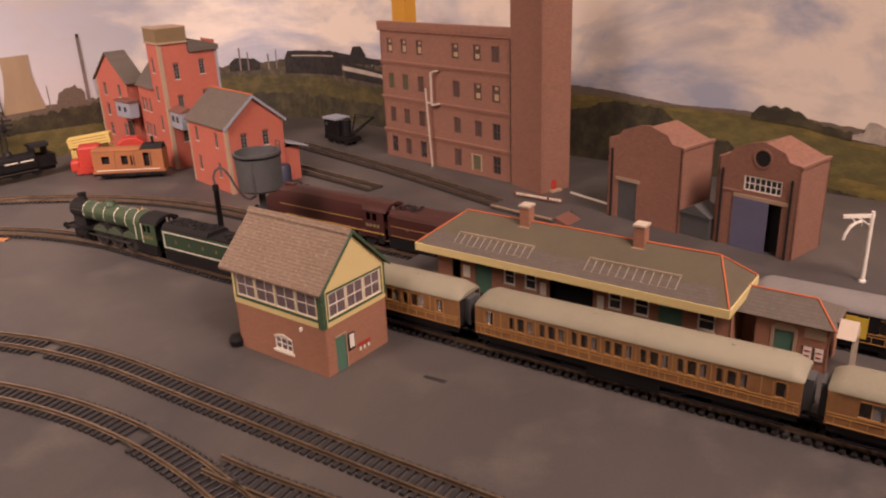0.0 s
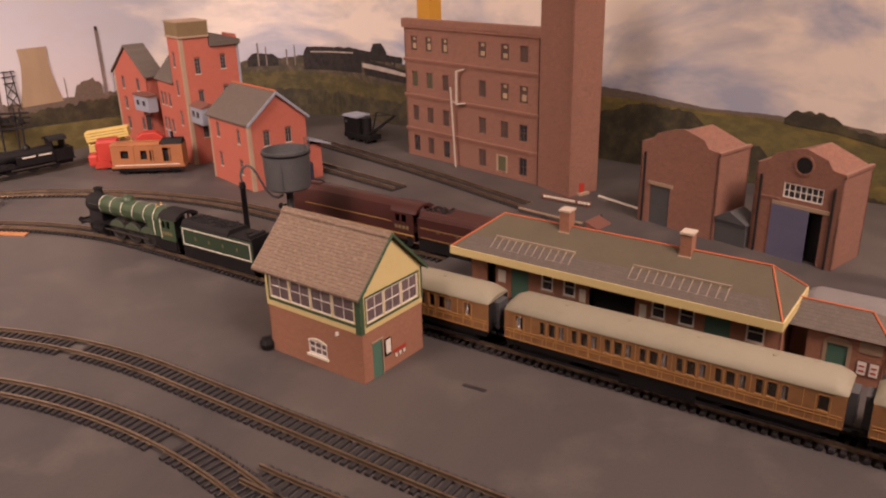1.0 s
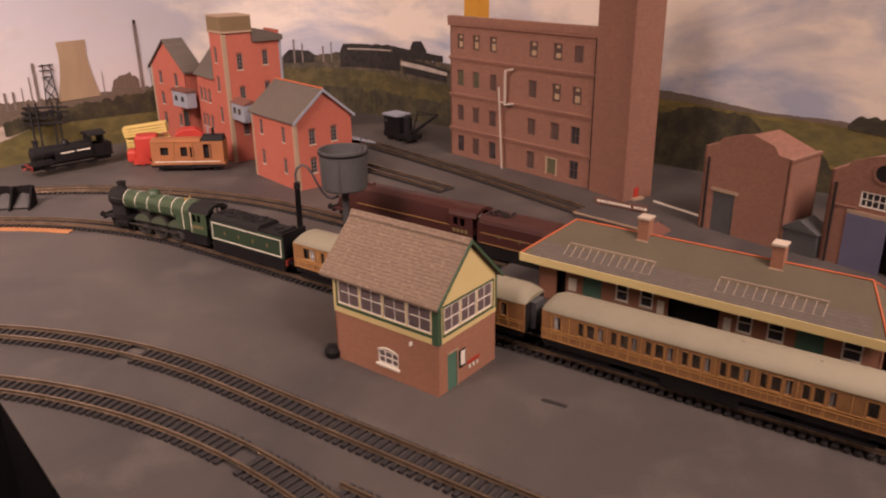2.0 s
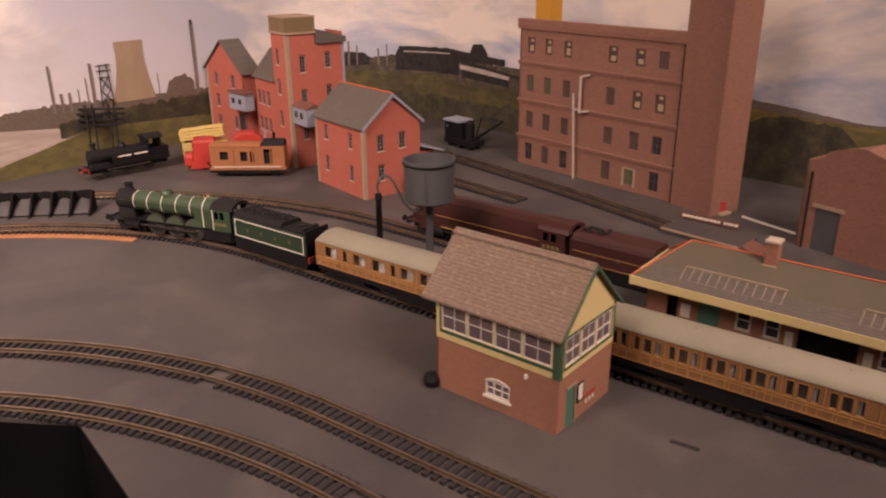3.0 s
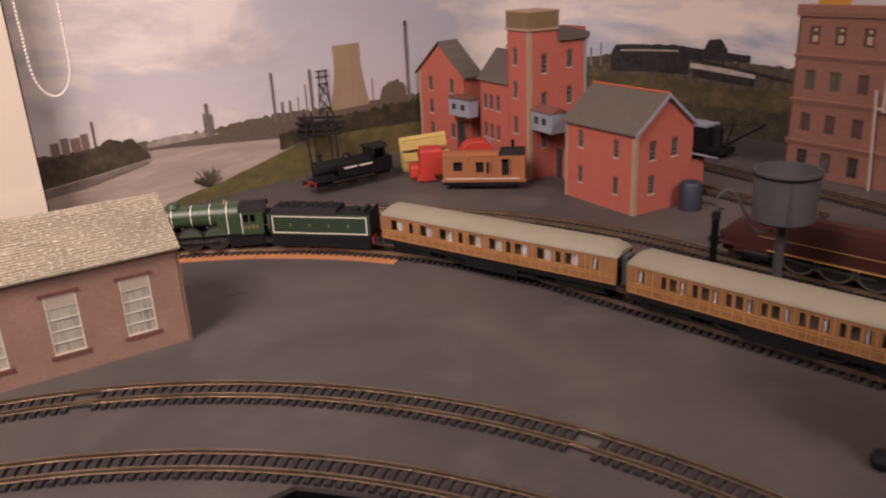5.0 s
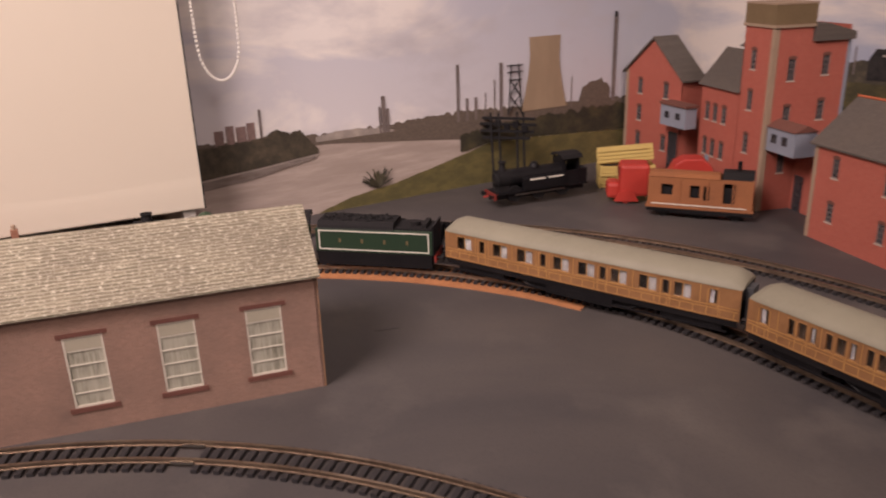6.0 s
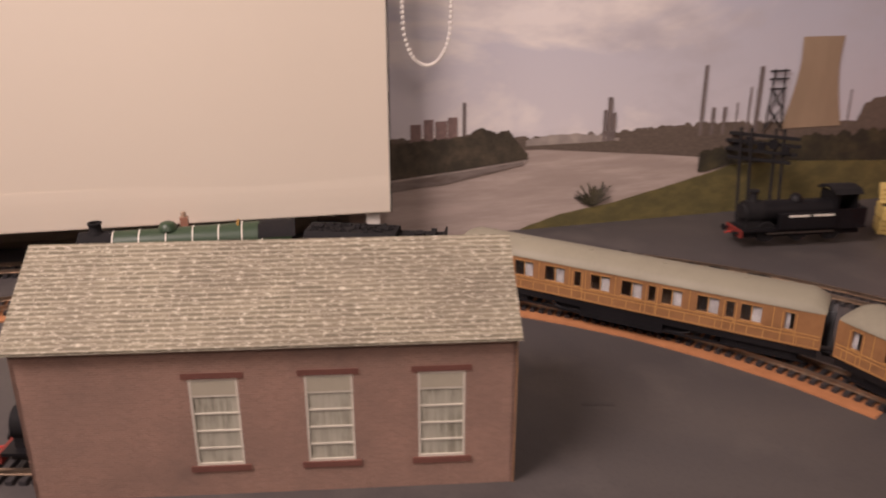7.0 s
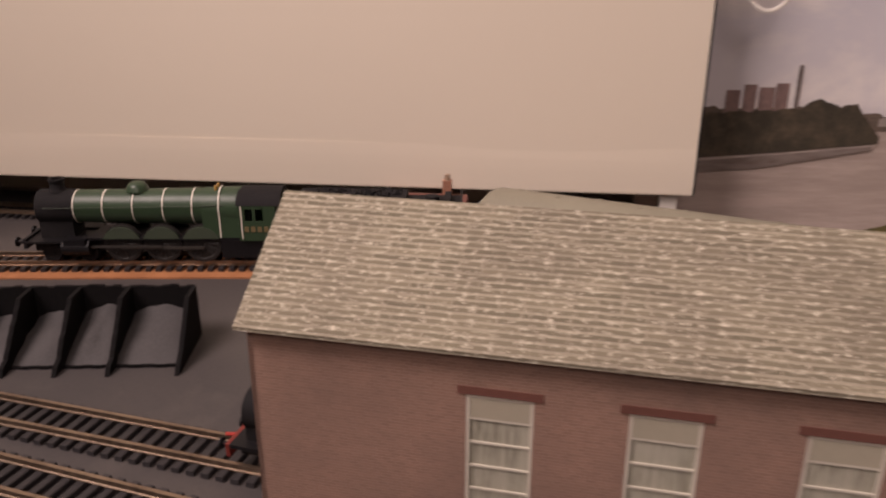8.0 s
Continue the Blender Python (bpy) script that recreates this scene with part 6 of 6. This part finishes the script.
def motions():
    times = [i * 0.25 for i in range(33)]
    for ob, _, back, half in EXPRESS:
        walk(ob, [(t, on_line(LINE_C, smooth_head(t) - back + 1000, half)) for t in times])
    fine = [i / 15 for i in range(121)]
    for w, x, r in WHEELS:
        walk(w, [(t, pose(x * MM, 0, (RAIL + r) * MM, 0, math.degrees((smooth_head(min(t, 8.0)) - 926) / r), 0)) for t in fine])

# ---- loose things ----
def roller_blind():
    b = thing("roller_blind", at(-990, 1011, 0, math.degrees(math.atan2(-0.8, -0.6))), "cream fabric roller blind drawn down over the window", "blind")
    # local x runs from the free edge along the wall, z up; slight waves in the cloth
    g = Geo()
    n, k = 40, 14
    zs = [46 + (860 - 46) * (j / k) ** 1.6 for j in range(k + 1)]
    v = []
    for back in (0.0, -0.9):
        for i in range(n + 1):
            x = 900 * i / n
            for z in zs:
                w = 2.2 * noise.noise(Vector((x / 260, z / 420, 0))) * min(1.0, (z - 40) / 120)
                v.append((x, w + back, z))
    m = k + 1
    off = (n + 1) * m
    f = [(i * m + j, (i + 1) * m + j, (i + 1) * m + j + 1, i * m + j + 1) for i in range(n) for j in range(k)]
    f += [tuple(q + off for q in reversed(t)) for t in f]
    f += [(j, j + 1, off + j + 1, off + j) for j in range(k)] + [(i * m, (i + 1) * m, off + (i + 1) * m, off + i * m) for i in range(n)]
    part("fabric", g.add(v, f), M_blind, b, smooth=True)
    part("hem_pocket", Geo().prism([(0.2, 42), (0.5, 43), (0.6, 58), (0.5, 66), (0.15, 75), (-1.4, 74.7), (-1.4, 58), (-1.2, 43)], 0, 900, "x"), M_blind, b, "sewn hem with the weight bar inside")
    # black strip paints the thin shadow line along the blind's free edge
    part("edge_shadow", Geo().box(-1.2, -1.6, 42, -0.02, 1.2, 860), M_matte, b, "black strip standing for the shadow line at the blind's edge")
    c = thing("bead_chain", at(-972, 1036, 0, math.degrees(math.atan2(0.8, 0.6))), "white plastic bead chain loop of the roller blind", "chain")
    g = Geo()
    string = []
    for i in range(161):
        a = i / 160
        if a < 0.42:
            x, z = -24 + 7 * a / 0.42, 470 - 264 * a / 0.42
        elif a > 0.58:
            x, z = 26 - 3 * (1 - a) / 0.42, 470 - 264 * (1 - a) / 0.42
        else:
            u = (a - 0.42) / 0.16 * 3.1416
            x, z = -20 * math.cos(u) + 3, 206 - 38 * math.sin(u)
        string.append(Vector((x, 1.5 * math.sin(a * 9), z)))
    for p in string:
        g.lathe([(0, -1.7), (1.2, -1.2), (1.7, 0), (1.2, 1.2), (0, 1.7)], 6, Matrix.Translation(p))
    tagged(part("beads", g, M_white, c, smooth=True), kind="stuff")
    part("cord", Geo().tube(string[::4], 0.35, 5), M_white, c)
    part("hanger", Geo().box(-30, -4, 466, 30, 14, 474), M_white, c)


def water_tower():
    b = thing("water_tower", at(-239, 946), "grey round water tank on a slim column beside the track", "water tower")
    part("column", Geo().lathe([(0, 0), (7, 0), (7, 2), (4.2, 3), (3.8, 76), (7, 80), (0, 80)], 16), M_tank, b, smooth=True)
    tank = part("tank", Geo().lathe([(0, 79), (21.5, 79), (23.8, 81), (25.2, 119), (25.6, 119), (25.6, 121.5), (24.0, 121.5), (23.4, 112), (0, 112)], 36), M_tank, b, "grey sheet tank, open on top", smooth=True)
    part("rim", Geo().lathe([(25.65, 117.4), (26.3, 117.4), (26.3, 118.6), (25.65, 118.6), (25.65, 117.4)], 36), M_black, tank)
    part("seam", Geo().box(-0.5, -25.4, 84, 0.5, -23.6, 117), M_tank, tank)
    part("ladder_hoop", Geo().tube([(16, 20, 119), (16, 20, 129), (24, 8, 130), (24, 8, 119)], 0.5, 6), M_tank, tank)
    part("ladder_hoop", Geo().tube([(22, -12, 119), (22, -12, 128), (26, -2, 129), (26, -2, 118)], 0.5, 6), M_tank, tank)
    c = thing("water_crane", at(-290, 946), "black water crane post with a curved grey delivery pipe", "water crane")
    part("post", Geo().lathe([(0, 0), (5, 0), (5, 2), (3.4, 3), (3.0, 78), (3.8, 79), (3.4, 85), (0, 86)], 12), M_black, c, smooth=True)
    part("pipe", Geo().tube([(0, 0, 84), (-1, 0, 93), (1.5, 0, 100), (7, 0, 104), (12, 0, 102), (17, 0, 95), (21, 0, 86), (26, 0, 76), (32, 0, 69), (38, 0, 67.5), (44, 0, 71)], 1.3, 8), M_tank, c, smooth=True)


def tank_engine(m, name, label):
    """A small black six-wheeled engine, 130 mm, front towards +x."""
    c = thing(name, m, label, "locomotive")
    R = 6.2
    part("frames", Geo().box(-60, -7, R + 4, 58, 7, R + 12).box(-62, -14, R + 11, 60, 14, R + 13), M_black, c)
    bb = part("buffer_beam", Geo().box(60, -14, R + 6, 62, 14, R + 13), M_beam, c, "dull red buffer beam")
    part("coupling_hook", Geo().rod((62, 0, R + 9), (70, 0, R + 8), 1.0, n=6), M_red, bb)
    for y in (-10, 10):
        part("buffer", Geo().rod((62, y, R + 10), (66, y, R + 10), 1.3, n=8).rod((66, y, R + 10), (67, y, R + 10), 3, n=12), M_black, bb)
    part("boiler", Geo().rod((-30, 0, R + 27), (38, 0, R + 27), 10, n=20), M_black, c, smooth=True)
    part("smokebox", Geo().rod((38.2, 0, R + 27), (54, 0, R + 27), 10.6, n=20).rod((54, 0, R + 27), (56, 0, R + 27), 8, 6, 20).box(40, -8, R + 13, 54, 8, R + 27), M_matte, c, smooth=True)
    part("chimney", Geo().lathe([(5.4, 0), (3.8, 2), (3.6, 8), (4.6, 9), (4.6, 11), (0, 11)], 14, Matrix.Translation((46, 0, R + 36.5))), M_matte, c, smooth=True)
    part("dome", Geo().lathe([(6, 0), (5.2, 4), (3, 6.4), (0, 7)], 14, Matrix.Translation((4, 0, R + 36))), M_black, c, smooth=True)
    for y in (-1, 1):
        part("side_tank", Geo().box(-30, y * 13.5 - 3, R + 13, 26, y * 13.5 + 3, R + 28), M_black, c, bevel=0.8)
        g = Geo()
        for x in (-26, -2):
            g.box(x, y * 16.6 - 0.2, R + 25, x + 20, y * 16.6 + 0.2, R + 27)
        part("handrail_strip", g, M_line, c)
    part("cab", Geo().box(-50, -14, R + 13, -48.6, 14, R + 44).box(-31, -14, R + 13, -29.8, 14, R + 44).box(-48.5, -14, R + 13, -31.1, -13, R + 30).box(-48.5, 13, R + 13, -31.1, 14, R + 30), M_black, c)
    part("cab_roof", Geo().prism([(-15, R + 44), (-11, R + 48), (0, R + 50), (11, R + 48), (15, R + 44), (14, R + 43.4), (0, R + 48), (-14, R + 43.4)], -54, -26, "x"), M_matte, c)
    part("bunker", Geo().box(-61, -13, R + 13, -50.1, 13, R + 30), M_black, c)
    for x in (-30, 2, 34):
        wheelset(c, x, 9.5, R + 9.5)
    g = Geo()
    for y in (-12, 12):
        g.box(-31, y - 0.5, R + 8, 35, y + 0.5, R + 9.6)
    part("coupling_rod", g, M_steel, c)
    return c


def yard():
    a, b = Vector((-778, 1238)), Vector((-691, 1342))
    d = (a - b).normalized()
    c = (a + b) / 2
    tank_engine(at(c.x, c.y, 0, math.degrees(math.atan2(d.y, d.x))), "black_tank_engine", "small black tank engine with red buffer beam, standing in the yard")
    p, h = along(LINE_S, 269)
    tank_engine(at(p.x, p.y, 0.9, math.degrees(h) + 180) @ Matrix.Diagonal((0.85, 0.85, 0.85, 1)), "black_tank_engine", "small black engine with red beam, nosing out of the shed")
    # leaning signal gantry
    s = thing("signal_gantry", at(-797, 1308), "black leaning model signal gantry with cross boards", "gantry")
    for x, y, tx, ty in ((0, 0, -20, 34), (9, 3, -10, 36), (26, 14, 10, 48), (34, 16, 18, 50)):
        part("post", Geo().rod((x, y, 0), (tx, ty, 92), 1.7, 1.3, 6), M_matte, s)
    for z, w in ((62, 30), (70, 34), (78, 36), (85, 34)):
        k = z / 92
        part("cross_board", Geo().box(-w, -1.2, -1.6, w, 1.2, 1.6, Matrix.Translation((4 - 2 * k, 8 + 34 * k, z)) @ Matrix.Rotation(0.2, 4, "Z")), M_matte, s)
    for i in range(5):
        part("signal_arm", Geo().box(-4, -2, 0, 4, 0, 9, Matrix.Translation((-22 + i * 12, 36, 70 + 4 * (i % 2)))), M_black, s)
    # brown departmental van
    w = thing("brown_van", at(-549, 1300, 0, 6), "weathered brown departmental van with ragged dark openings", "wagon")
    sides = [(14, 12, 26, 24), (44, 10, 54, 24), (58, 8, 64, 24), (78, 6, 90, 28)]
    for y, m in ((-14, mm_pose(-54, -14, 14)), (14, mm_pose(54, 14, 14, 180))):
        part("side", Geo().wall(108, 32, 1.4, sides), M_wood, w, m=m)
    part("end", Geo().box(-54, -12.5, 14, -52.6, 12.5, 46), M_wood, w)
    part("end", Geo().box(52.6, -12.5, 14, 54, 12.5, 46), M_wood, w)
    part("deck", Geo().box(-56, -14.4, 11, 56, 14.4, 13.9), M_wood, w, bevel=0.4)
    part("dark_load", Geo().box(-50, -9, 14.02, 50, 9, 36), M_matte, w)
    part("roof", Geo().prism([(-15, 46), (-9, 49), (0, 50), (9, 49), (15, 46)], -54, 20, "x"), M_wood, w)
    part("tarpaulin", Geo().prism([(-12, 44), (-6, 53), (6, 54), (12, 45)], 22, 54, "x"), M_matte, w, bevel=1.0)
    for y in (-15.4, 14.2):
        part("step_board", Geo().box(-30, y, 6.0, 30, y + 1.2, 6.9), M_black, w)
        part("solebar", Geo().box(-55, y, 7.6, 55, y + 1.2, 11), M_black, w)
    for x in (-20, 8, 34):
        part("side_strap", Geo().box(x - 0.8, -14.9, 14, x + 0.8, -14.05, 46), M_wood, w)
    part("stove_pipe", Geo().rod((38, 0, 50), (38, 0, 64), 2.2, n=10), M_black, w)
    part("handrail", Geo().box(-50, -15.2, 15.4, 48, -14.5, 16.4), M_line, w)
    for x in (-38, 0, 38):
        wheelset(w, x, 6.4, 12.6 - 6.2)
    for y in (-11, 11):
        for x in (-38, 0, 38):
            part("axle_guard", Geo().box(x - 8, y - 1, 4, x + 8, y + 1, 11), M_black, w)
    # red lorry with crates
    l = thing("red_lorry", at(-602, 1346, 0, 20), "bright red toy lorry with rounded bonnet", "lorry")
    part("cab", Geo().box(-48, -16, 8, -14, 16, 46), M_red, l, bevel=4.0)
    part("bonnet", Geo().box(-62, -13, 5, -47, 13, 24), M_red, l, bevel=4.0)
    part("body", Geo().box(-13, -16, 12, 60, 16, 34), M_red, l, bevel=2.0)
    part("hump", Geo().prism([(8, 34.02), (14, 46), (24, 52), (44, 52), (54, 44), (58, 34.02)], -13, 13), M_red, l, bevel=1.5)
    part("windscreen", Geo().box(-48.9, -11, 31, -48.05, 11, 40), M_beam, l, "dim red windscreen")
    part("mudguard", Geo().prism([(-54, 3), (-50, 13), (-40, 16.5), (-30, 13), (-26, 3)], -17.5, -16.1), M_red, l)
    for x in (-40, 38):
        for y in (-14, 14):
            part("wheel", Geo().rod((x, y - 2, 7), (x, y + 2, 7), 7, n=16), M_beam if x < 0 else M_black, l)
    k = thing("crate_stack", at(-656, 1394, 0, 24) @ Matrix.Diagonal((1, 1, 0.9, 1)), "stack of pale yellow slatted crates behind the lorry", "crate")
    for n, z in enumerate((0, 16.5, 33)):
        tilt = Matrix.Translation((0, 0, z)) @ Matrix.Rotation(math.radians((0, 0, -7)[n]), 4, "Y") @ Matrix.Rotation(math.radians((0, 4, -9)[n]), 4, "Z")
        lift = 4.2 if n == 2 else 0.0
        g = Geo()
        for y in (-12, 11):
            for j in range(3):
                g.box(-34, y, lift + 1 + j * 5, 34, y + 1.2, lift + 4.6 + j * 5, tilt)
        for x in (-34, 33):
            for j in range(3):
                g.box(x, -11, lift + 1 + j * 5, x + 1.2, 11, lift + 4.6 + j * 5, tilt)
        for x in (-33, 31):
            for y in (-11.5, 9):
                g.box(x, y, lift, x + 2, y + 2, lift + 16, tilt)
        for y in (-10, -2, 6):
            g.box(-33, y, lift, 33, y + 5, lift + 1, tilt)
        part("crate", g, M_crate, k)
    g = Geo()
    for y in (-11, -5, 1, 7):
        g.box(-34, y, 20.3, 34, y + 4, 21.6, Matrix.Translation((0, 0, 33)) @ Matrix.Rotation(math.radians(-7), 4, "Y") @ Matrix.Rotation(math.radians(-9), 4, "Z"))
    part("crate_lid", g, M_crate, k)
    # steam crane on the far siding
    s = thing("steam_crane", at(-250, 1500, 0, -42) @ Matrix.Diagonal((1.08, 1.08, 1.08, 1)), "black steam breakdown crane with grey roof and raised jib", "crane")
    part("carriage", Geo().box(-30, -13, 6, 34, 13, 14), M_black, s, bevel=0.8)
    part("house", Geo().box(-28, -13, 14.02, 8, 13, 40), M_black, s, bevel=0.6)
    part("roof", Geo().box(-30, -15, 40.02, 6, 15, 43), M_blueclad, s, "pale grey cab roof")
    part("cab_window", Geo().box(-24, -13.8, 30, -20, -13.05, 34), M_tank, s)
    part("boiler", Geo().rod((14, 0, 14), (14, 0, 40), 8, n=16), M_black, s)
    for y in (-5, 5):
        part("jib", Geo().rod((26, y, 16), (84, y * 0.4, 52), 1.4, 1.0, 6), M_matte, s)
    part("jib_tie", Geo().rod((10, 0, 42), (84, 0, 53), 0.7, n=5).rod((26, 0, 14), (40, 0, 52), 1.2, n=6).rod((40, 0, 52), (84, 0, 52), 0.6, n=5), M_matte, s)
    for x in (-20, 0, 22):
        wheelset(s, x, 6, 6)
    # white signal post against the mill
    p = thing("white_signal_post", at(-76, 1318), "slim white posts with right-angled brackets before the mill", "post")
    part("post", Geo().rod((0, 0, 0), (-6, 2, 122), 1.5, n=8), M_greypost, p)
    part("bracket", Geo().rod((3, -2, 96), (3, -2, 146), 1.8, n=8).rod((3, -2, 146), (15, -6, 149), 1.3, n=6).rod((3, -2, 97), (16, -6, 99), 1.6, n=6).rod((-5, 1, 100), (3, -2, 100), 1.2, n=6), M_greypost, p)
    # loading gauge
    g = thing("loading_gauge", at(372, 846), "white loading gauge with curved arm on a slim post", "loading gauge")
    part("post", Geo().lathe([(0, 0), (3.4, 0), (3.4, 2), (2.2, 3), (1.8, 72), (0, 73)], 10), M_white, g, smooth=True)
    part("arm", Geo().box(-27, -1, 66, 2, 1, 69.5).rod((-14, 0, 67), (-1, 0, 58), 0.9, n=6), M_white, g)
    part("gauge_bow", Geo().tube([(-12, -4, 60), (-14, -8, 65), (-20, -12, 65.5), (-26, -14, 62), (-30, -15, 55), (-31, -15, 50)], 1.5, 8).rod((-20, -12, 65.5), (-20, 0, 67), 0.6, n=5), M_white, g)
    # goods dock with name board
    d = thing("goods_dock", at(14, 1096, 0, -40), "low grey goods dock with coloured ramp ends", "dock")
    part("slab", Geo().box(0, 0, 0, 96, 44, 7), M_board, d, bevel=0.5)
    part("ramp_end", Geo().prism([(0, 0), (18, 0), (0, 7)], 0, 30, "y", Matrix.Translation((96.05, 6, 0))), M_lintel, d)
    part("edge_strip", Geo().box(0, -1.2, 5, 96, -0.02, 7.4), M_stone, d)
    n = thing("name_board", at(46, 1150, 0, -34), "dark red name board with unreadable white lettering", "sign")
    part("board", Geo().box(0, 0, 2, 72, 1.6, 9), M_lintel, n)
    part("foot", Geo().box(4, 0.2, 0, 7, 1.4, 2).box(64, 0.2, 0, 67, 1.4, 2), M_lintel, n)
    gg = Geo()
    rnd = random.Random(2)
    x = 3.0
    while x < 68:
        w_ = rnd.uniform(2, 4.5)
        if not 20 < x < 24 and not 50 < x < 54:
            gg.box(x, -0.3, 4, x + w_, -0.02, 7)
        x += w_ + 0.9
    part("lettering_marks", gg, M_line, n)
    lone("kerb_strip", Geo().box(0, 0, 0, 74, 2.2, 2.2), M_line, "thin white kerb strip on the ground", "kerb", at(122, 1160, 0, -52))
    h = thing("grey_hut", at(229, 996, 0, -47), "small grey gabled hut between the brick sheds", "hut")
    part("wall", Geo().box(0, 0, 0, 40, 26, 26), M_tank, h)
    part("roof", Geo().prism([(-2, 26.02), (42, 26.02), (20, 38)], -2, 28), M_tank, h)
    for x, y, r in ((-34, 668, -28), (-718, 917, 40)):
        lone("loose_strip", Geo().box(-10, -2.2, 0, 10, 2.2, 0.5), M_board if x < -500 else M_sleeper, "thin flat strip lying on the baseboard", "sleeper", at(x, y, 0, r), bevel=0.3, group="loose sleepers")
    t = thing("fuel_tank", at(-290, 1226), "dark blue upright fuel tank beside the red house", "tank")
    part("drum", Geo().lathe([(0, 0), (13, 0), (13, 30), (11, 33), (0, 34)], 20), worn("dark_blue_paint", (0.03, 0.035, 0.06), (0.02, 0.022, 0.04), 0.5), t, smooth=True)
    part("pipe", Geo().tube([(13, 0, 8), (24, -3, 8), (30, -4, 3), (38, -6, 3)], 1.2, 6), M_black, t)


M_slack = worn("coal_slack", (0.075, 0.07, 0.07), (0.045, 0.042, 0.042), 0.75, fine=600, bump=0.6)


def coal_bins(m, n, pitch, depth, height, label, first=0.0):
    """A row of n bays; the first bay is wider by the given millimetres."""
    c = thing("coal_bins", m, label, "coal bins", "coal bins")
    g = Geo()
    for i in range(int((n * pitch + first) / 4.5)):
        g.box(i * 4.5, -depth - 2 - 0.5 * (i % 2), 0, i * 4.5 + 4.45, -depth, height + 2.2 * noise.noise(Vector((i * 1.7, depth, 0))))
    part("back_wall", g, M_pitch, c, "black upright sleeper wall with a ragged top")
    for i in range(n + 1):
        x = i * pitch + (first if i else 0.0)
        # sleepers laid on edge, their ends stepping down unevenly to the front
        prof = [(-depth, 0), (9, 0), (6, 4)]
        for q in range(1, 6):
            y = 3 - (depth * 0.6 + 3) * q / 5
            z = 4 + (height - 4) * q / 5
            e = 1.3 * noise.noise(Vector((q * 2.3, i * 3.1, depth)))
            prof += [(y + 2.2 + e, z - height * 0.10), (y + e, z)] if i else [(y, z)]
        prof.append((-depth, height))
        part("divider", Geo().prism(prof, x - 1.2, x + 1.2, "x"), M_pitch, c)
    rnd = random.Random(n)
    for i in range(n):
        x0, x1 = i * pitch + (first if i else 0.0) + 1.25, (i + 1) * pitch + first - 1.25
        sill = Geo()
        for q in range(5):
            xa, xb = x0 + (x1 - x0) * q / 5, x0 + (x1 - x0) * (q + 1) / 5
            sill.box(xa, -1.6 + 0.5 * (q % 2), 0, xb, -0.4 + 0.5 * (q % 2), 1.6)
        part("sill", sill, M_pitch, c)
        k, j = 8, 7
        top = height * rnd.uniform(0.38, 0.7)
        v = []
        for a in range(k + 1):
            for b in range(j + 1):
                x, y = x0 + (x1 - x0) * a / k, -depth + 0.05 + (depth * 0.95) * b / j
                z = top * (1 - b / j) ** 0.8 * (0.75 + 0.25 * math.sin(3.14 * a / k)) + 2.2 * noise.noise(Vector((x * 0.16, y * 0.16, i))) + 0.8 * noise.noise(Vector((x * 0.5, y * 0.5, i)))
                v.append((x, y, max(z, 0.2) if b < j else 0.1))
        f = [(a * (j + 1) + b, (a + 1) * (j + 1) + b, (a + 1) * (j + 1) + b + 1, a * (j + 1) + b + 1) for a in range(k) for b in range(j)]
        part("heaped_coal", Geo().add(v, f), M_slack, c, "grey slack coal", smooth=True)


def recess_hut():
    h = thing("lineside_hut", at(-1100, 817, 0, 53), "small dark red roofed hut with a chimney under the blind", "hut")
    part("wall", Geo().box(0, 0, 0, 60, 24, 34), M_brick, h)
    part("roof", Geo().prism([(-3, 34.02), (27, 34.02), (12, 43)], -3, 63, "x"), M_lintel, h)
    part("chimney", Geo().box(46, 6, 36, 52, 12, 54), M_brick, h)
    part("chimney_pot", Geo().rod((49, 9, 54), (49, 9, 58), 2, n=8), M_stone, h)


roller_blind()
lone("trim", Geo().box(9, -16, 0, 21, -5, 64), M_white, "white painted edge of the window recess below the blind", "trim", at(-990, 1011, 0, math.degrees(math.atan2(-0.8, -0.6))), kind="structure")
water_tower()
yard()
coal_bins(at(-1006, 655, 0, 241.0), 6, 27, 38, 30, "row of black coal bins with grey coal heaps", 8.5)
coal_bins(at(-690, 1101, 0, 193.0), 5, 24, 24, 25, "row of black coal bins between the main lines")
recess_hut()


motions()
